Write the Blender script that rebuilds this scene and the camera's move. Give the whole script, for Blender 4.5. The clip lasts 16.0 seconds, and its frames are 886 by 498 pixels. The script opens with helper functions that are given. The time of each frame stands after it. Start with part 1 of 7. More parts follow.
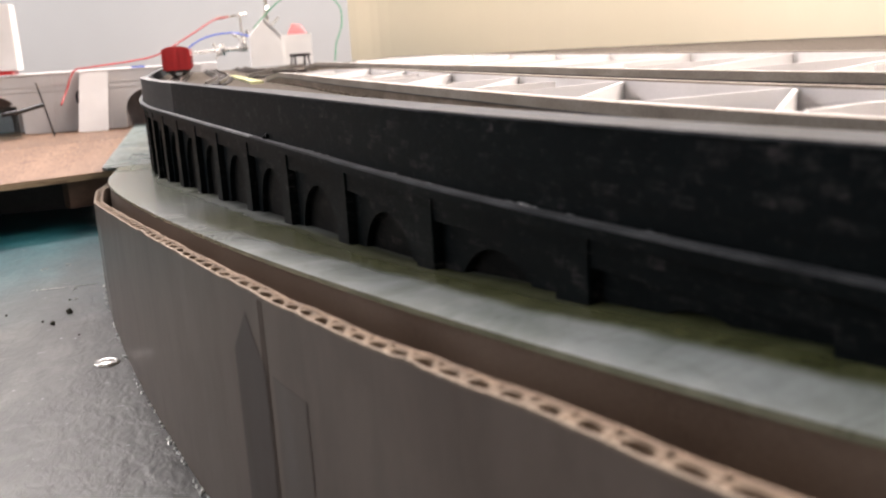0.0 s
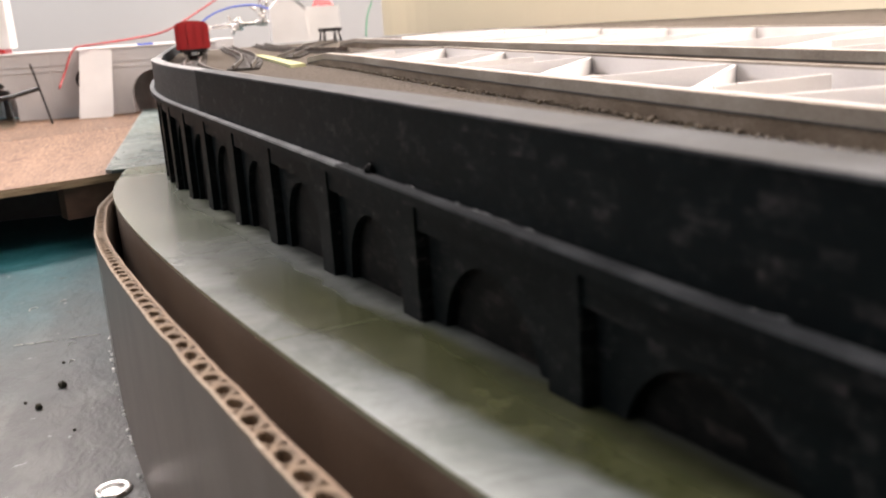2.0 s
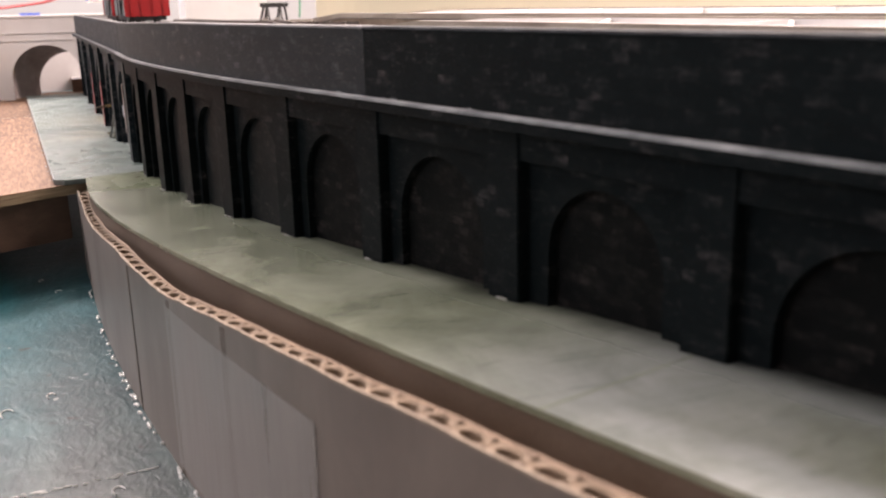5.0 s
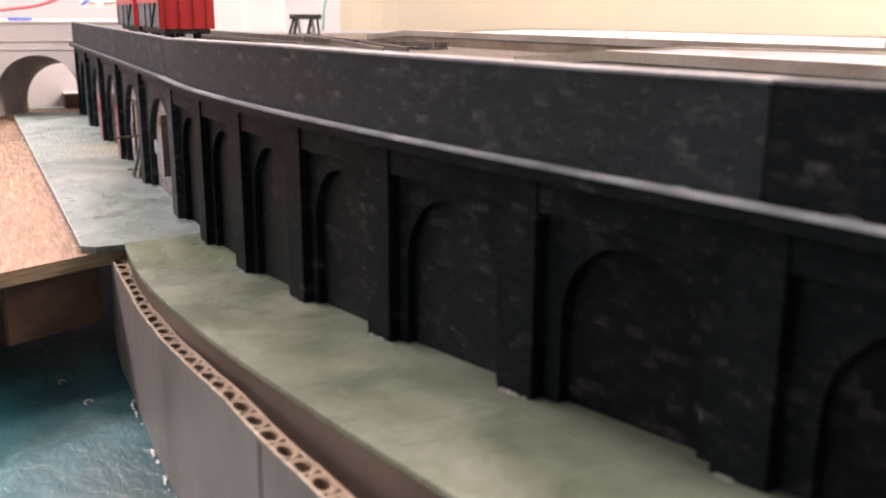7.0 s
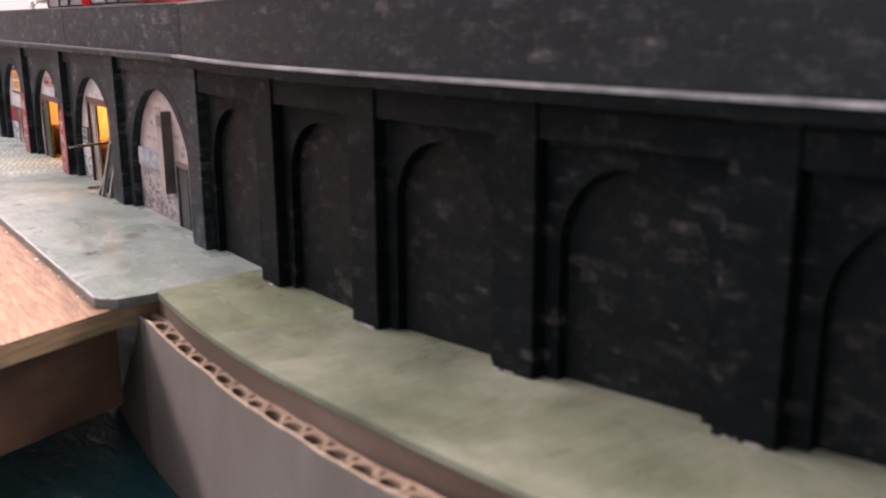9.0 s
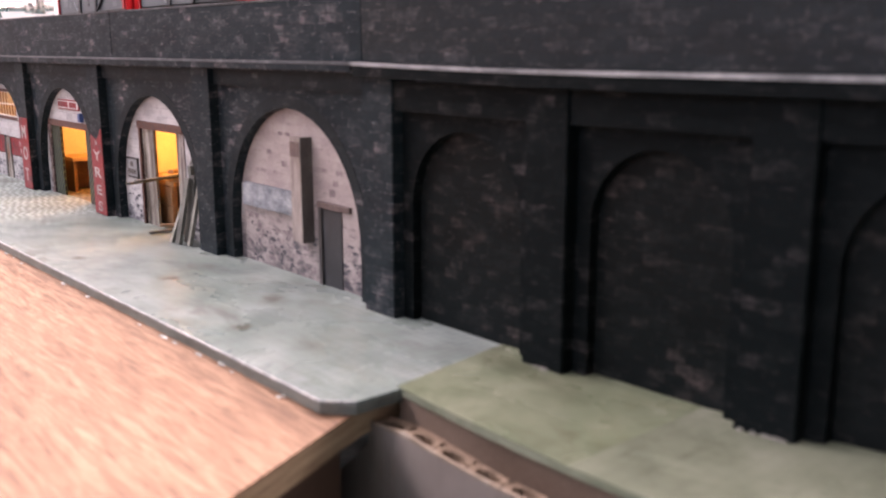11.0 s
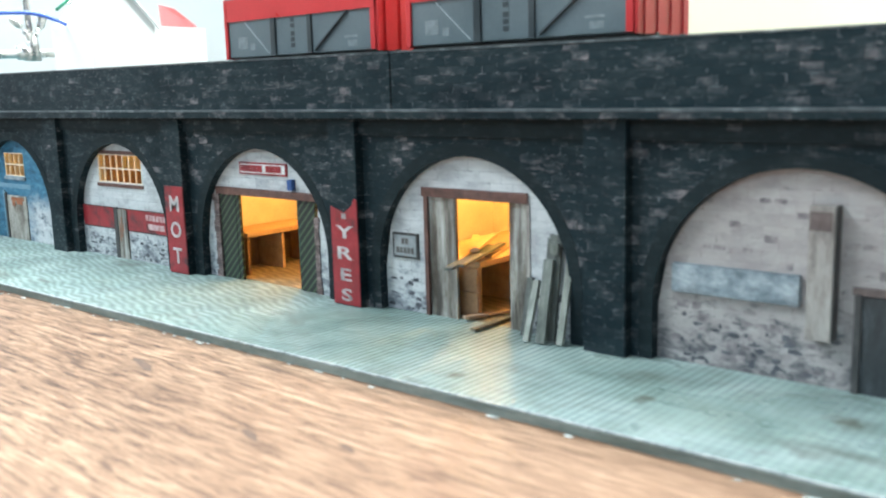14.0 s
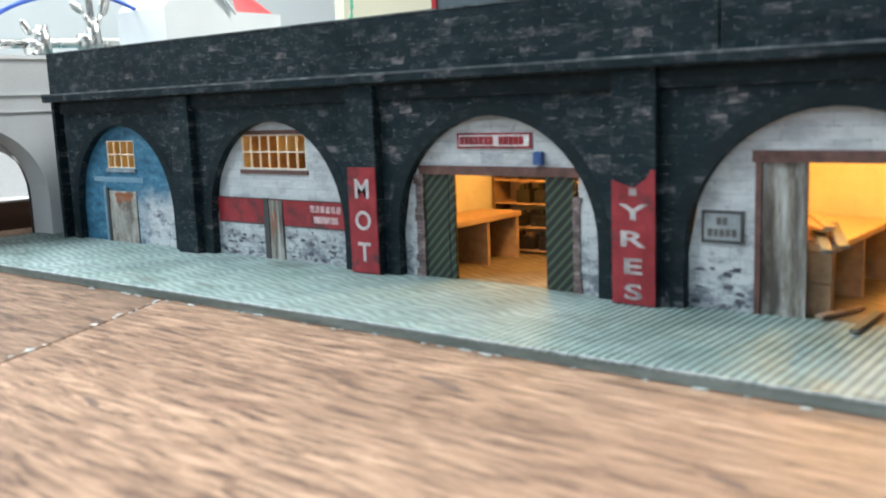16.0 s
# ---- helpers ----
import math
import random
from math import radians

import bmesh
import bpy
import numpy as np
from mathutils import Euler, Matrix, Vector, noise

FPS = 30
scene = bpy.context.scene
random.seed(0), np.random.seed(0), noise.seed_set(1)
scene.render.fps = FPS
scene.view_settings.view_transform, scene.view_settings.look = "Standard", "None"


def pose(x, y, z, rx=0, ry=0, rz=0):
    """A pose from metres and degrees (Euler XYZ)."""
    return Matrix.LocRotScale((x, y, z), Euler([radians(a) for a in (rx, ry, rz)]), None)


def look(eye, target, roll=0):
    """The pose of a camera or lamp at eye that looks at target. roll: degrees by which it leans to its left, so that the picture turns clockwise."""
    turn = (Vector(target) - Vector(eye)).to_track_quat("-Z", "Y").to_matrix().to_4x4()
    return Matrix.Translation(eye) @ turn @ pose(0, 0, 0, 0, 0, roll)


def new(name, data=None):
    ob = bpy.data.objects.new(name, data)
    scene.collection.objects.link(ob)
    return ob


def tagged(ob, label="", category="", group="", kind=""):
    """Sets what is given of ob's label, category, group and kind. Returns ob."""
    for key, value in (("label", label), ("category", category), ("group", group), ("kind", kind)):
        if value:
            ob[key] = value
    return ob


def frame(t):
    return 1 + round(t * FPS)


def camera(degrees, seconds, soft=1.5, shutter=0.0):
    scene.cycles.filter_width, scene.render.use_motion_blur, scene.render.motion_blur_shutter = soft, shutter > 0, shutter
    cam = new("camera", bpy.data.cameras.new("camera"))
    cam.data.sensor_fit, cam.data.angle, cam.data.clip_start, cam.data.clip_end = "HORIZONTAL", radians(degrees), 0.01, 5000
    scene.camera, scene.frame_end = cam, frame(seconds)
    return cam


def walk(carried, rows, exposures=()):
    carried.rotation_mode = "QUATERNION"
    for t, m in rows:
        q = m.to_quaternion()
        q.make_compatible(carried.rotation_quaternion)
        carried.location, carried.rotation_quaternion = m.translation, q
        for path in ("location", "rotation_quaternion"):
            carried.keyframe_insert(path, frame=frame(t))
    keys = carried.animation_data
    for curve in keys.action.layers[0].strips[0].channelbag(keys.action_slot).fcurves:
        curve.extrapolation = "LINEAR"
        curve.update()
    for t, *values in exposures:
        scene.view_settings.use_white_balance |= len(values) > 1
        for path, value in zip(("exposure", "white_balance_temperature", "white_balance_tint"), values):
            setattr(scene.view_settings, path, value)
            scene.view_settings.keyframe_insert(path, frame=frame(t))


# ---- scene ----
cam = camera(51.3, 16.0, soft=2.0)
cam.data.dof.use_dof, cam.data.dof.focus_distance, cam.data.dof.aperture_fstop = True, 0.34, 30.0
PATH = [
    (0, (0.0498, -0.7553, 0.0797), (0.4979, 1.1421, -0.3664), -3.44),
    (0.5, (0.0453, -0.724, 0.082), (0.4723, 1.1753, -0.3763), -3.31),
    (1, (0.0453, -0.6921, 0.0834), (0.4493, 1.21, -0.3846), -3.39),
    (1.5, (0.0446, -0.6575, 0.0814), (0.4469, 1.2412, -0.4015), -3.65),
    (2, (0.038, -0.6229, 0.0811), (0.466, 1.2659, -0.4185), -3.80),
    (2.5, (0.0217, -0.5943, 0.0803), (0.4917, 1.2826, -0.4259), -3.60),
    (3, (0.0083, -0.5692, 0.0844), (0.5261, 1.2945, -0.4239), -3.04),
    (5.5, (-0.0439, -0.4184, 0.0687), (0.7619, 1.3378, -0.4476), -0.97),
    (6, (-0.0434, -0.3849, 0.069), (0.7647, 1.3736, -0.4355), -0.53),
    (6.5, (-0.0498, -0.3607, 0.0717), (0.7649, 1.3968, -0.4258), -0.02),
    (7, (-0.0571, -0.3369, 0.0728), (0.792, 1.405, -0.4219), 0.32),
    (7.5, (-0.0642, -0.315, 0.0714), (0.8355, 1.3993, -0.4306), 0.21),
    (8, (-0.0692, -0.2846, 0.0669), (0.8948, 1.3943, -0.4353), -0.06),
    (10.5, (-0.101, -0.167, 0.053), (1.127, 1.351, -0.379), -0.1),
    (11, (-0.108, -0.143, 0.053), (1.154, 1.35, -0.369), -0.1),
    (11.5, (-0.119, -0.122, 0.052), (1.176, 1.346, -0.355), -0.4),
    (12, (-0.128, -0.101, 0.053), (1.213, 1.325, -0.355), -0.7),
    (12.5, (-0.139, -0.076, 0.053), (1.25, 1.31, -0.335), -0.4),
    (13, (-0.149, -0.059, 0.055), (1.28, 1.291, -0.315), -0.9),
    (13.5, (-0.158, -0.04, 0.053), (1.312, 1.27, -0.294), -1.0),
    (14, (-0.162, -0.015, 0.056), (1.326, 1.276, -0.291), -1.6),
    (14.5, (-0.166, 0.011, 0.055), (1.316, 1.312, -0.278), -1.6),
    (15, (-0.17, 0.032, 0.051), (1.317, 1.33, -0.273), -1.7),
    (15.5, (-0.171, 0.055, 0.046), (1.329, 1.339, -0.271), -2.1),
    (16, (-0.17, 0.07, 0.043), (1.356, 1.326, -0.268), -2.2),
]
EXPOSURES = [(0, -0.25, 6600, 21), (3, -0.2, 6800, 22), (5.5, 0.05, 6900, 30), (8, 0.2, 6900, 32), (10.5, 0.28, 6750, 41), (11.5, 0.24, 6600, 31), (12, 0.13, 6450, 25), (12.5, 0.07, 6400, 26), (13, 0.22, 6100, 17), (14, 0.33, 5400, -2), (14.5, 0.15, 5380, -1), (15, 0.02, 5420, 0), (16, -0.08, 5450, 1)]
walk(cam, [(t, look(e, a, r)) for t, e, a, r in PATH], EXPOSURES)

# ---- world, lamps ----
world = bpy.data.worlds.new("room_air")
world.use_nodes = True
world.node_tree.nodes["Background"].inputs[0].default_value = (0.8, 0.88, 1.0, 1)
world.node_tree.nodes["Background"].inputs[1].default_value = 0.03
scene.world = world


def area_lamp(name, place, target, size_x, size_y, watts, colour):
    data = bpy.data.lights.new(name, "AREA")
    data.shape, data.size, data.size_y, data.energy, data.color = "RECTANGLE", size_x, size_y, watts, colour
    ob = new(name, data)
    ob.matrix_world = look(place, target)
    return ob


# unseen tube lamps overhead; cool west light assumed as daylight, no window built
area_lamp("unseen_overhead", (1.15, -0.15, 1.0), (0.25, -0.15, 0.0), 0.2, 1.2, 54, (1.0, 0.91, 0.80))
# extra lamp, added to brighten the cream backboard
area_lamp("unseen_overhead", (0.30, 0.8, 1.35), (0.35, 0.2, 0.0), 1.2, 0.2, 15, (1.0, 0.92, 0.82))
area_lamp("hanging_tube", (-0.60, 0.95, 1.05), (-0.05, -0.05, 0.0), 0.9, 0.2, 25, (1.0, 0.97, 0.92))
# extra lamp, added to brighten the north wall and far background
area_lamp("unseen_overhead", (0.3, 1.2, 1.45), (0.2, 1.1, 0.0), 1.6, 0.2, 36, (1.0, 0.93, 0.84))
# fill lamp with no known source, added to brighten backboard and platforms
area_lamp("backboard_fill", (0.30, -0.1, 0.52), (0.66, -0.1, 0.08), 1.2, 0.06, 7, (1.0, 0.94, 0.84))
area_lamp("window_daylight", (-2.14, -0.1, 0.75), (0.0, -0.1, 0.1), 1.5, 1.1, 20, (0.84, 0.93, 1.0))


def bulb(name, place, watts, colour):
    data = bpy.data.lights.new(name, "POINT")
    data.energy, data.color, data.shadow_soft_size = watts, colour, 0.002
    ob = new(name, data)
    ob.location = [c * 0.001 for c in place]
    return ob


AMBER = (1.0, 0.47, 0.09)
bulb("grain_lamp", (22, 346, 27), 0.011, AMBER)
bulb("grain_lamp", (22, 262, 28), 0.013, AMBER)
bulb("grain_lamp", (26, 198, 36), 0.052, AMBER)
bulb("grain_lamp", (26, 124, 36), 0.062, AMBER)

# ---- materials ----
MM = 0.001


def nodes_of(name):
    m = bpy.data.materials.new(name)
    m.use_nodes = True
    return m, m.node_tree.nodes, m.node_tree.links, m.node_tree.nodes["Principled BSDF"]


def ramp_node(n, stops):
    r = n.new("ShaderNodeValToRGB")
    e = r.color_ramp.elements
    while len(e) < len(stops):
        e.new(0.5)
    for el, (p, c) in zip(e, stops):
        el.position, el.color = p, (*c, 1)
    return r


def noise_node(n, l, vec, scale, detail=4, rough=0.55, distort=0.0):
    t = n.new("ShaderNodeTexNoise")
    t.inputs["Scale"].default_value, t.inputs["Detail"].default_value = scale, detail
    t.inputs["Roughness"].default_value, t.inputs["Distortion"].default_value = rough, distort
    l.new(vec, t.inputs["Vector"])
    return t.outputs["Fac"]


def mix_node(n, l, fac, a, b, mode="MIX"):
    m = n.new("ShaderNodeMix")
    m.data_type, m.blend_type = "RGBA", mode
    for sock, v in ((m.inputs[0], fac), (m.inputs[6], a), (m.inputs[7], b)):
        if isinstance(v, (int, float)):
            sock.default_value = v
        elif isinstance(v, tuple):
            sock.default_value = (*v, 1)
        else:
            l.new(v, sock)
    return m.outputs[2]


def bump_node(n, l, height, strength, distance, bsdf):
    b = n.new("ShaderNodeBump")
    b.inputs["Strength"].default_value, b.inputs["Distance"].default_value = strength, distance
    l.new(height, b.inputs["Height"])
    l.new(b.outputs[0], bsdf.inputs["Normal"])


def object_vec(n, l, scale=(1, 1, 1), turn=(0, 0, 0)):
    c, m = n.new("ShaderNodeTexCoord"), n.new("ShaderNodeMapping")
    m.inputs["Scale"].default_value, m.inputs["Rotation"].default_value = scale, turn
    l.new(c.outputs["Object"], m.inputs["Vector"])
    return m.outputs[0]


def surface(name, stops, scale=150, rough=0.6, metal=0.0, bump=0.2, fine=1500, stretch=(1, 1, 1), spread=0.12, blotch=None, blotch_scale=40, spec=0.5):
    """Mottled surface: colour over two scales of noise, fine relief and uneven gloss."""
    m, n, l, b = nodes_of(name)
    v = object_vec(n, l, stretch)
    big = noise_node(n, l, v, scale, 5)
    small = noise_node(n, l, v, fine, 3)
    mixf = n.new("ShaderNodeMath")
    mixf.operation = "MULTIPLY_ADD"
    l.new(small, mixf.inputs[0])
    mixf.inputs[1].default_value = 0.35
    l.new(big, mixf.inputs[2])
    sub = n.new("ShaderNodeMath")
    sub.operation = "SUBTRACT"
    l.new(mixf.outputs[0], sub.inputs[0])
    sub.inputs[1].default_value = 0.175
    r = ramp_node(n, stops)
    l.new(sub.outputs[0], r.inputs[0])
    col = r.outputs[0]
    if blotch:
        f = noise_node(n, l, v, blotch_scale, 6, 0.65, 0.6)
        fr = ramp_node(n, ((0.52, (0, 0, 0)), (0.68, (1, 1, 1))))
        l.new(f, fr.inputs[0])
        col = mix_node(n, l, fr.outputs[0], col, blotch)
    l.new(col, b.inputs["Base Color"])
    rr = n.new("ShaderNodeMapRange")
    rr.inputs["From Min"].default_value, rr.inputs["From Max"].default_value = 0.3, 0.7
    rr.inputs["To Min"].default_value, rr.inputs["To Max"].default_value = max(0.02, rough - spread), min(1, rough + spread)
    l.new(big, rr.inputs["Value"])
    l.new(rr.outputs[0], b.inputs["Roughness"])
    b.inputs["Metallic"].default_value = metal
    b.inputs["Specular IOR Level"].default_value = spec
    if bump:
        bump_node(n, l, small, bump, 0.0004, b)
    return m


def brickwork(name, stops, dirt, dirt_amount, damp=None, width=3.2, height=1.15, rough=0.5, mortar=(0.02, 0.022, 0.026), patch=90, spec=0.5, worn=None, grime_at=(60, 0.5, 0.66), speckle=0.0):
    """Printed brick paper: courses run along the wall, single bricks stand out in clusters."""
    m, n, l, b = nodes_of(name)
    c = n.new("ShaderNodeTexCoord")
    sep, com = n.new("ShaderNodeSeparateXYZ"), n.new("ShaderNodeCombineXYZ")
    l.new(c.outputs["Object"], sep.inputs[0])
    for src, dst in (("Y", "X"), ("Z", "Y")):
        k = n.new("ShaderNodeMath")
        k.operation = "MULTIPLY"
        k.inputs[1].default_value = 1000
        l.new(sep.outputs[src], k.inputs[0])
        l.new(k.outputs[0], com.inputs[dst])
    t = n.new("ShaderNodeTexBrick")
    l.new(com.outputs[0], t.inputs["Vector"])
    t.inputs["Color1"].default_value, t.inputs["Color2"].default_value = (0, 0, 0, 1), (1, 1, 1, 1)
    t.inputs["Mortar"].default_value = (0.3, 0.3, 0.3, 1)
    for k, v in (("Scale", 1), ("Mortar Size", 0.10), ("Brick Width", width), ("Row Height", height), ("Mortar Smooth", 0.4), ("Bias", 0)):
        t.inputs[k].default_value = v
    v = object_vec(n, l, (1, 0.55, 1.3))
    cluster = noise_node(n, l, v, patch, 3, 0.6)
    mul = n.new("ShaderNodeMath")
    mul.operation = "MULTIPLY_ADD"
    l.new(t.outputs["Color"], mul.inputs[0])
    mul.inputs[1].default_value = 0.42
    l.new(cluster, mul.inputs[2])
    smear = noise_node(n, l, v, 620, 4, 0.75)
    add = n.new("ShaderNodeMath")
    add.operation = "MULTIPLY_ADD"
    l.new(smear, add.inputs[0])
    add.inputs[1].default_value = 0.85
    l.new(mul.outputs[0], add.inputs[2])
    scale01 = n.new("ShaderNodeMath")
    scale01.operation = "MULTIPLY"
    scale01.inputs[1].default_value = 0.52
    l.new(add.outputs[0], scale01.inputs[0])
    r = ramp_node(n, stops)
    l.new(scale01.outputs[0], r.inputs[0])
    col = mix_node(n, l, t.outputs["Fac"], r.outputs[0], mortar)
    grime = noise_node(n, l, v, grime_at[0], 6, 0.7, 0.4)
    gr = ramp_node(n, ((grime_at[1], (0, 0, 0)), (grime_at[2], (dirt_amount,) * 3)))
    l.new(grime, gr.inputs[0])
    col = mix_node(n, l, gr.outputs[0], col, dirt)
    if damp:
        # flaked patches of older dark paint, thickest in the lowest courses
        fl = noise_node(n, l, object_vec(n, l, (1, 0.7, 1.5)), 330, 5, 0.72, 0.5)
        lift = n.new("ShaderNodeMapRange")
        for k, val in (("From Min", 0.0), ("From Max", 0.022), ("To Min", 0.13), ("To Max", -0.08)):
            lift.inputs[k].default_value = val
        l.new(sep.outputs["Z"], lift.inputs["Value"])
        tot = n.new("ShaderNodeMath")
        l.new(fl, tot.inputs[0])
        l.new(lift.outputs[0], tot.inputs[1])
        dr = ramp_node(n, ((0.53, (0, 0, 0)), (0.70, (0.8, 0.8, 0.8))))
        l.new(tot.outputs[0], dr.inputs[0])
        col = mix_node(n, l, dr.outputs[0], col, damp)
    if worn:
        # pale joints rubbed through the black here and there
        rub = noise_node(n, l, object_vec(n, l, (1, 1, 1.4)), 420, 5, 0.7, 0.4)
        rr = ramp_node(n, ((0.52, (0, 0, 0)), (0.66, (1, 1, 1))))
        l.new(rub, rr.inputs[0])
        jm = n.new("ShaderNodeMath")
        jm.operation = "MULTIPLY"
        l.new(rr.outputs[0], jm.inputs[0])
        l.new(t.outputs["Fac"], jm.inputs[1])
        col = mix_node(n, l, jm.outputs[0], col, worn)
    if speckle:
        # short pale scuffs along the courses, gathered in places
        sc = noise_node(n, l, object_vec(n, l, (1, 0.35, 1.6)), 900, 3, 0.6, 0.2)
        sp = ramp_node(n, ((0.60, (0, 0, 0)), (0.70, (speckle,) * 3)))
        l.new(sc, sp.inputs[0])
        where = ramp_node(n, ((0.46, (0, 0, 0)), (0.62, (1, 1, 1))))
        l.new(noise_node(n, l, v, 75, 4, 0.7, 0.5), where.inputs[0])
        g = n.new("ShaderNodeMath")
        g.operation = "MULTIPLY"
        l.new(sp.outputs[0], g.inputs[0])
        l.new(where.outputs[0], g.inputs[1])
        col = mix_node(n, l, g.outputs[0], col, stops[-1][1])
    l.new(col, b.inputs["Base Color"])
    b.inputs["Roughness"].default_value = rough
    b.inputs["Specular IOR Level"].default_value = spec
    bump_node(n, l, smear, 0.3, 0.0003, b)
    return m


SOOT = brickwork("sooty_brick_paper", ((0.0, (0.0072, 0.0136, 0.0172)), (0.52, (0.0112, 0.0200, 0.0248)), (0.63, (0.0175, 0.0268, 0.0312)), (0.71, (0.040, 0.048, 0.054)), (0.79, (0.135, 0.122, 0.126)), (0.90, (0.27, 0.24, 0.25))), (0.0040, 0.0088, 0.0125), 0.75, width=4.2, height=1.95, rough=0.5, spec=0.11, patch=170, mortar=(0.0098, 0.0156, 0.0184), worn=(0.17, 0.175, 0.19), speckle=0.5)
RING = brickwork("black_arch_ring_paper", ((0.0, (0.0064, 0.0112, 0.0136)), (0.58, (0.0098, 0.0162, 0.0192)), (0.70, (0.0165, 0.0240, 0.0272)), (0.79, (0.05, 0.053, 0.058)), (0.9, (0.14, 0.13, 0.135))), (0.0040, 0.0082, 0.0108), 0.6, width=3.0, height=1.5, rough=0.55, spec=0.15, patch=150, mortar=(0.0080, 0.0132, 0.0156), speckle=0.25)
SOOT_TEAL = brickwork("teal_black_brick_paper", ((0.0, (0.0021, 0.0040, 0.0046)), (0.58, (0.0033, 0.0061, 0.0069)), (0.68, (0.0062, 0.0092, 0.0098)), (0.78, (0.032, 0.031, 0.032)), (0.9, (0.12, 0.105, 0.105))), (0.0022, 0.0036, 0.0041), 0.6, width=3.8, height=2.0, rough=0.55, patch=140, spec=0.06, mortar=(0.0026, 0.0044, 0.0050), worn=(0.03, 0.03, 0.03), speckle=0.25)
SOOT_BROWN = brickwork("brown_black_brick_paper", ((0.0, (0.0022, 0.0031, 0.0032)), (0.54, (0.0034, 0.0043, 0.0043)), (0.66, (0.0074, 0.0078, 0.0074)), (0.77, (0.024, 0.021, 0.020)), (0.9, (0.095, 0.075, 0.070))), (0.0022, 0.0028, 0.0029), 0.6, width=3.4, height=2.0, rough=0.55, patch=140, spec=0.05, mortar=(0.0026, 0.0032, 0.0034), worn=(0.02, 0.019, 0.019), speckle=0.25)
SOOT_PALER = brickwork("paler_black_brick_paper", ((0.0, (0.0030, 0.0052, 0.0057)), (0.58, (0.0046, 0.0076, 0.0082)), (0.68, (0.0092, 0.0120, 0.0124)), (0.78, (0.034, 0.031, 0.030)), (0.9, (0.12, 0.100, 0.096))), (0.0028, 0.0038, 0.0040), 0.6, width=3.4, height=2.0, rough=0.5, patch=190, spec=0.08, mortar=(0.0036, 0.0048, 0.0049), worn=(0.034, 0.032, 0.032), speckle=0.4)
SOOT_GREY = brickwork("scuffed_grey_black_brick_paper", ((0.0, (0.0046, 0.0088, 0.0112)), (0.52, (0.0068, 0.0128, 0.0160)), (0.66, (0.0108, 0.0166, 0.0196)), (0.76, (0.038, 0.042, 0.046)), (0.85, (0.12, 0.113, 0.118)), (0.94, (0.22, 0.19, 0.19))), (0.0048, 0.0072, 0.0080), 0.7, width=3.8, height=1.95, rough=0.5, spec=0.2, patch=170, mortar=(0.0056, 0.0080, 0.0088), worn=(0.09, 0.088, 0.09), speckle=0.35)
WHITEWASH = brickwork("whitewashed_brick_paper", ((0.0, (0.13, 0.14, 0.155)), (0.36, (0.28, 0.29, 0.305)), (0.5, (0.42, 0.43, 0.44)), (0.8, (0.53, 0.54, 0.54)), (1.0, (0.62, 0.62, 0.62))), (0.22, 0.22, 0.235), 0.75, grime_at=(150, 0.47, 0.68), damp=(0.05, 0.06, 0.085), width=6.4, height=2.6, mortar=(0.36, 0.37, 0.39), patch=120, worn=(0.09, 0.088, 0.095))
PINKWASH = brickwork("faded_pink_brick_paper", ((0.0, (0.085, 0.079, 0.087)), (0.36, (0.215, 0.19, 0.19)), (0.55, (0.325, 0.295, 0.285)), (0.8, (0.39, 0.36, 0.347)), (1.0, (0.50, 0.475, 0.457))), (0.22, 0.19, 0.195), 0.75, grime_at=(150, 0.46, 0.68), damp=(0.032, 0.033, 0.045), width=6.0, height=2.4, mortar=(0.32, 0.285, 0.278), patch=120, worn=(0.13, 0.10, 0.10))
KERB = surface("grey_green_kerb_card", ((0.3, (0.07, 0.085, 0.075)), (0.5, (0.13, 0.15, 0.135)), (0.75, (0.22, 0.24, 0.22))), 160, 0.55, stretch=(1, 0.3, 2), bump=0.3)
COPING = surface("blue_grey_card_top", ((0.3, (0.026, 0.030, 0.034)), (0.5, (0.05, 0.056, 0.062)), (0.72, (0.10, 0.108, 0.116))), 90, 0.6, bump=0.2, spec=0.2)
COPING_PALE = surface("pale_grey_card_top", ((0.3, (0.10, 0.103, 0.108)), (0.5, (0.19, 0.195, 0.20)), (0.72, (0.31, 0.315, 0.32))), 90, 0.55, bump=0.2)
LIP = surface("scuffed_card_lip", ((0.3, (0.10, 0.112, 0.118)), (0.5, (0.24, 0.258, 0.264)), (0.7, (0.42, 0.44, 0.445))), 110, 0.5, bump=0.3)


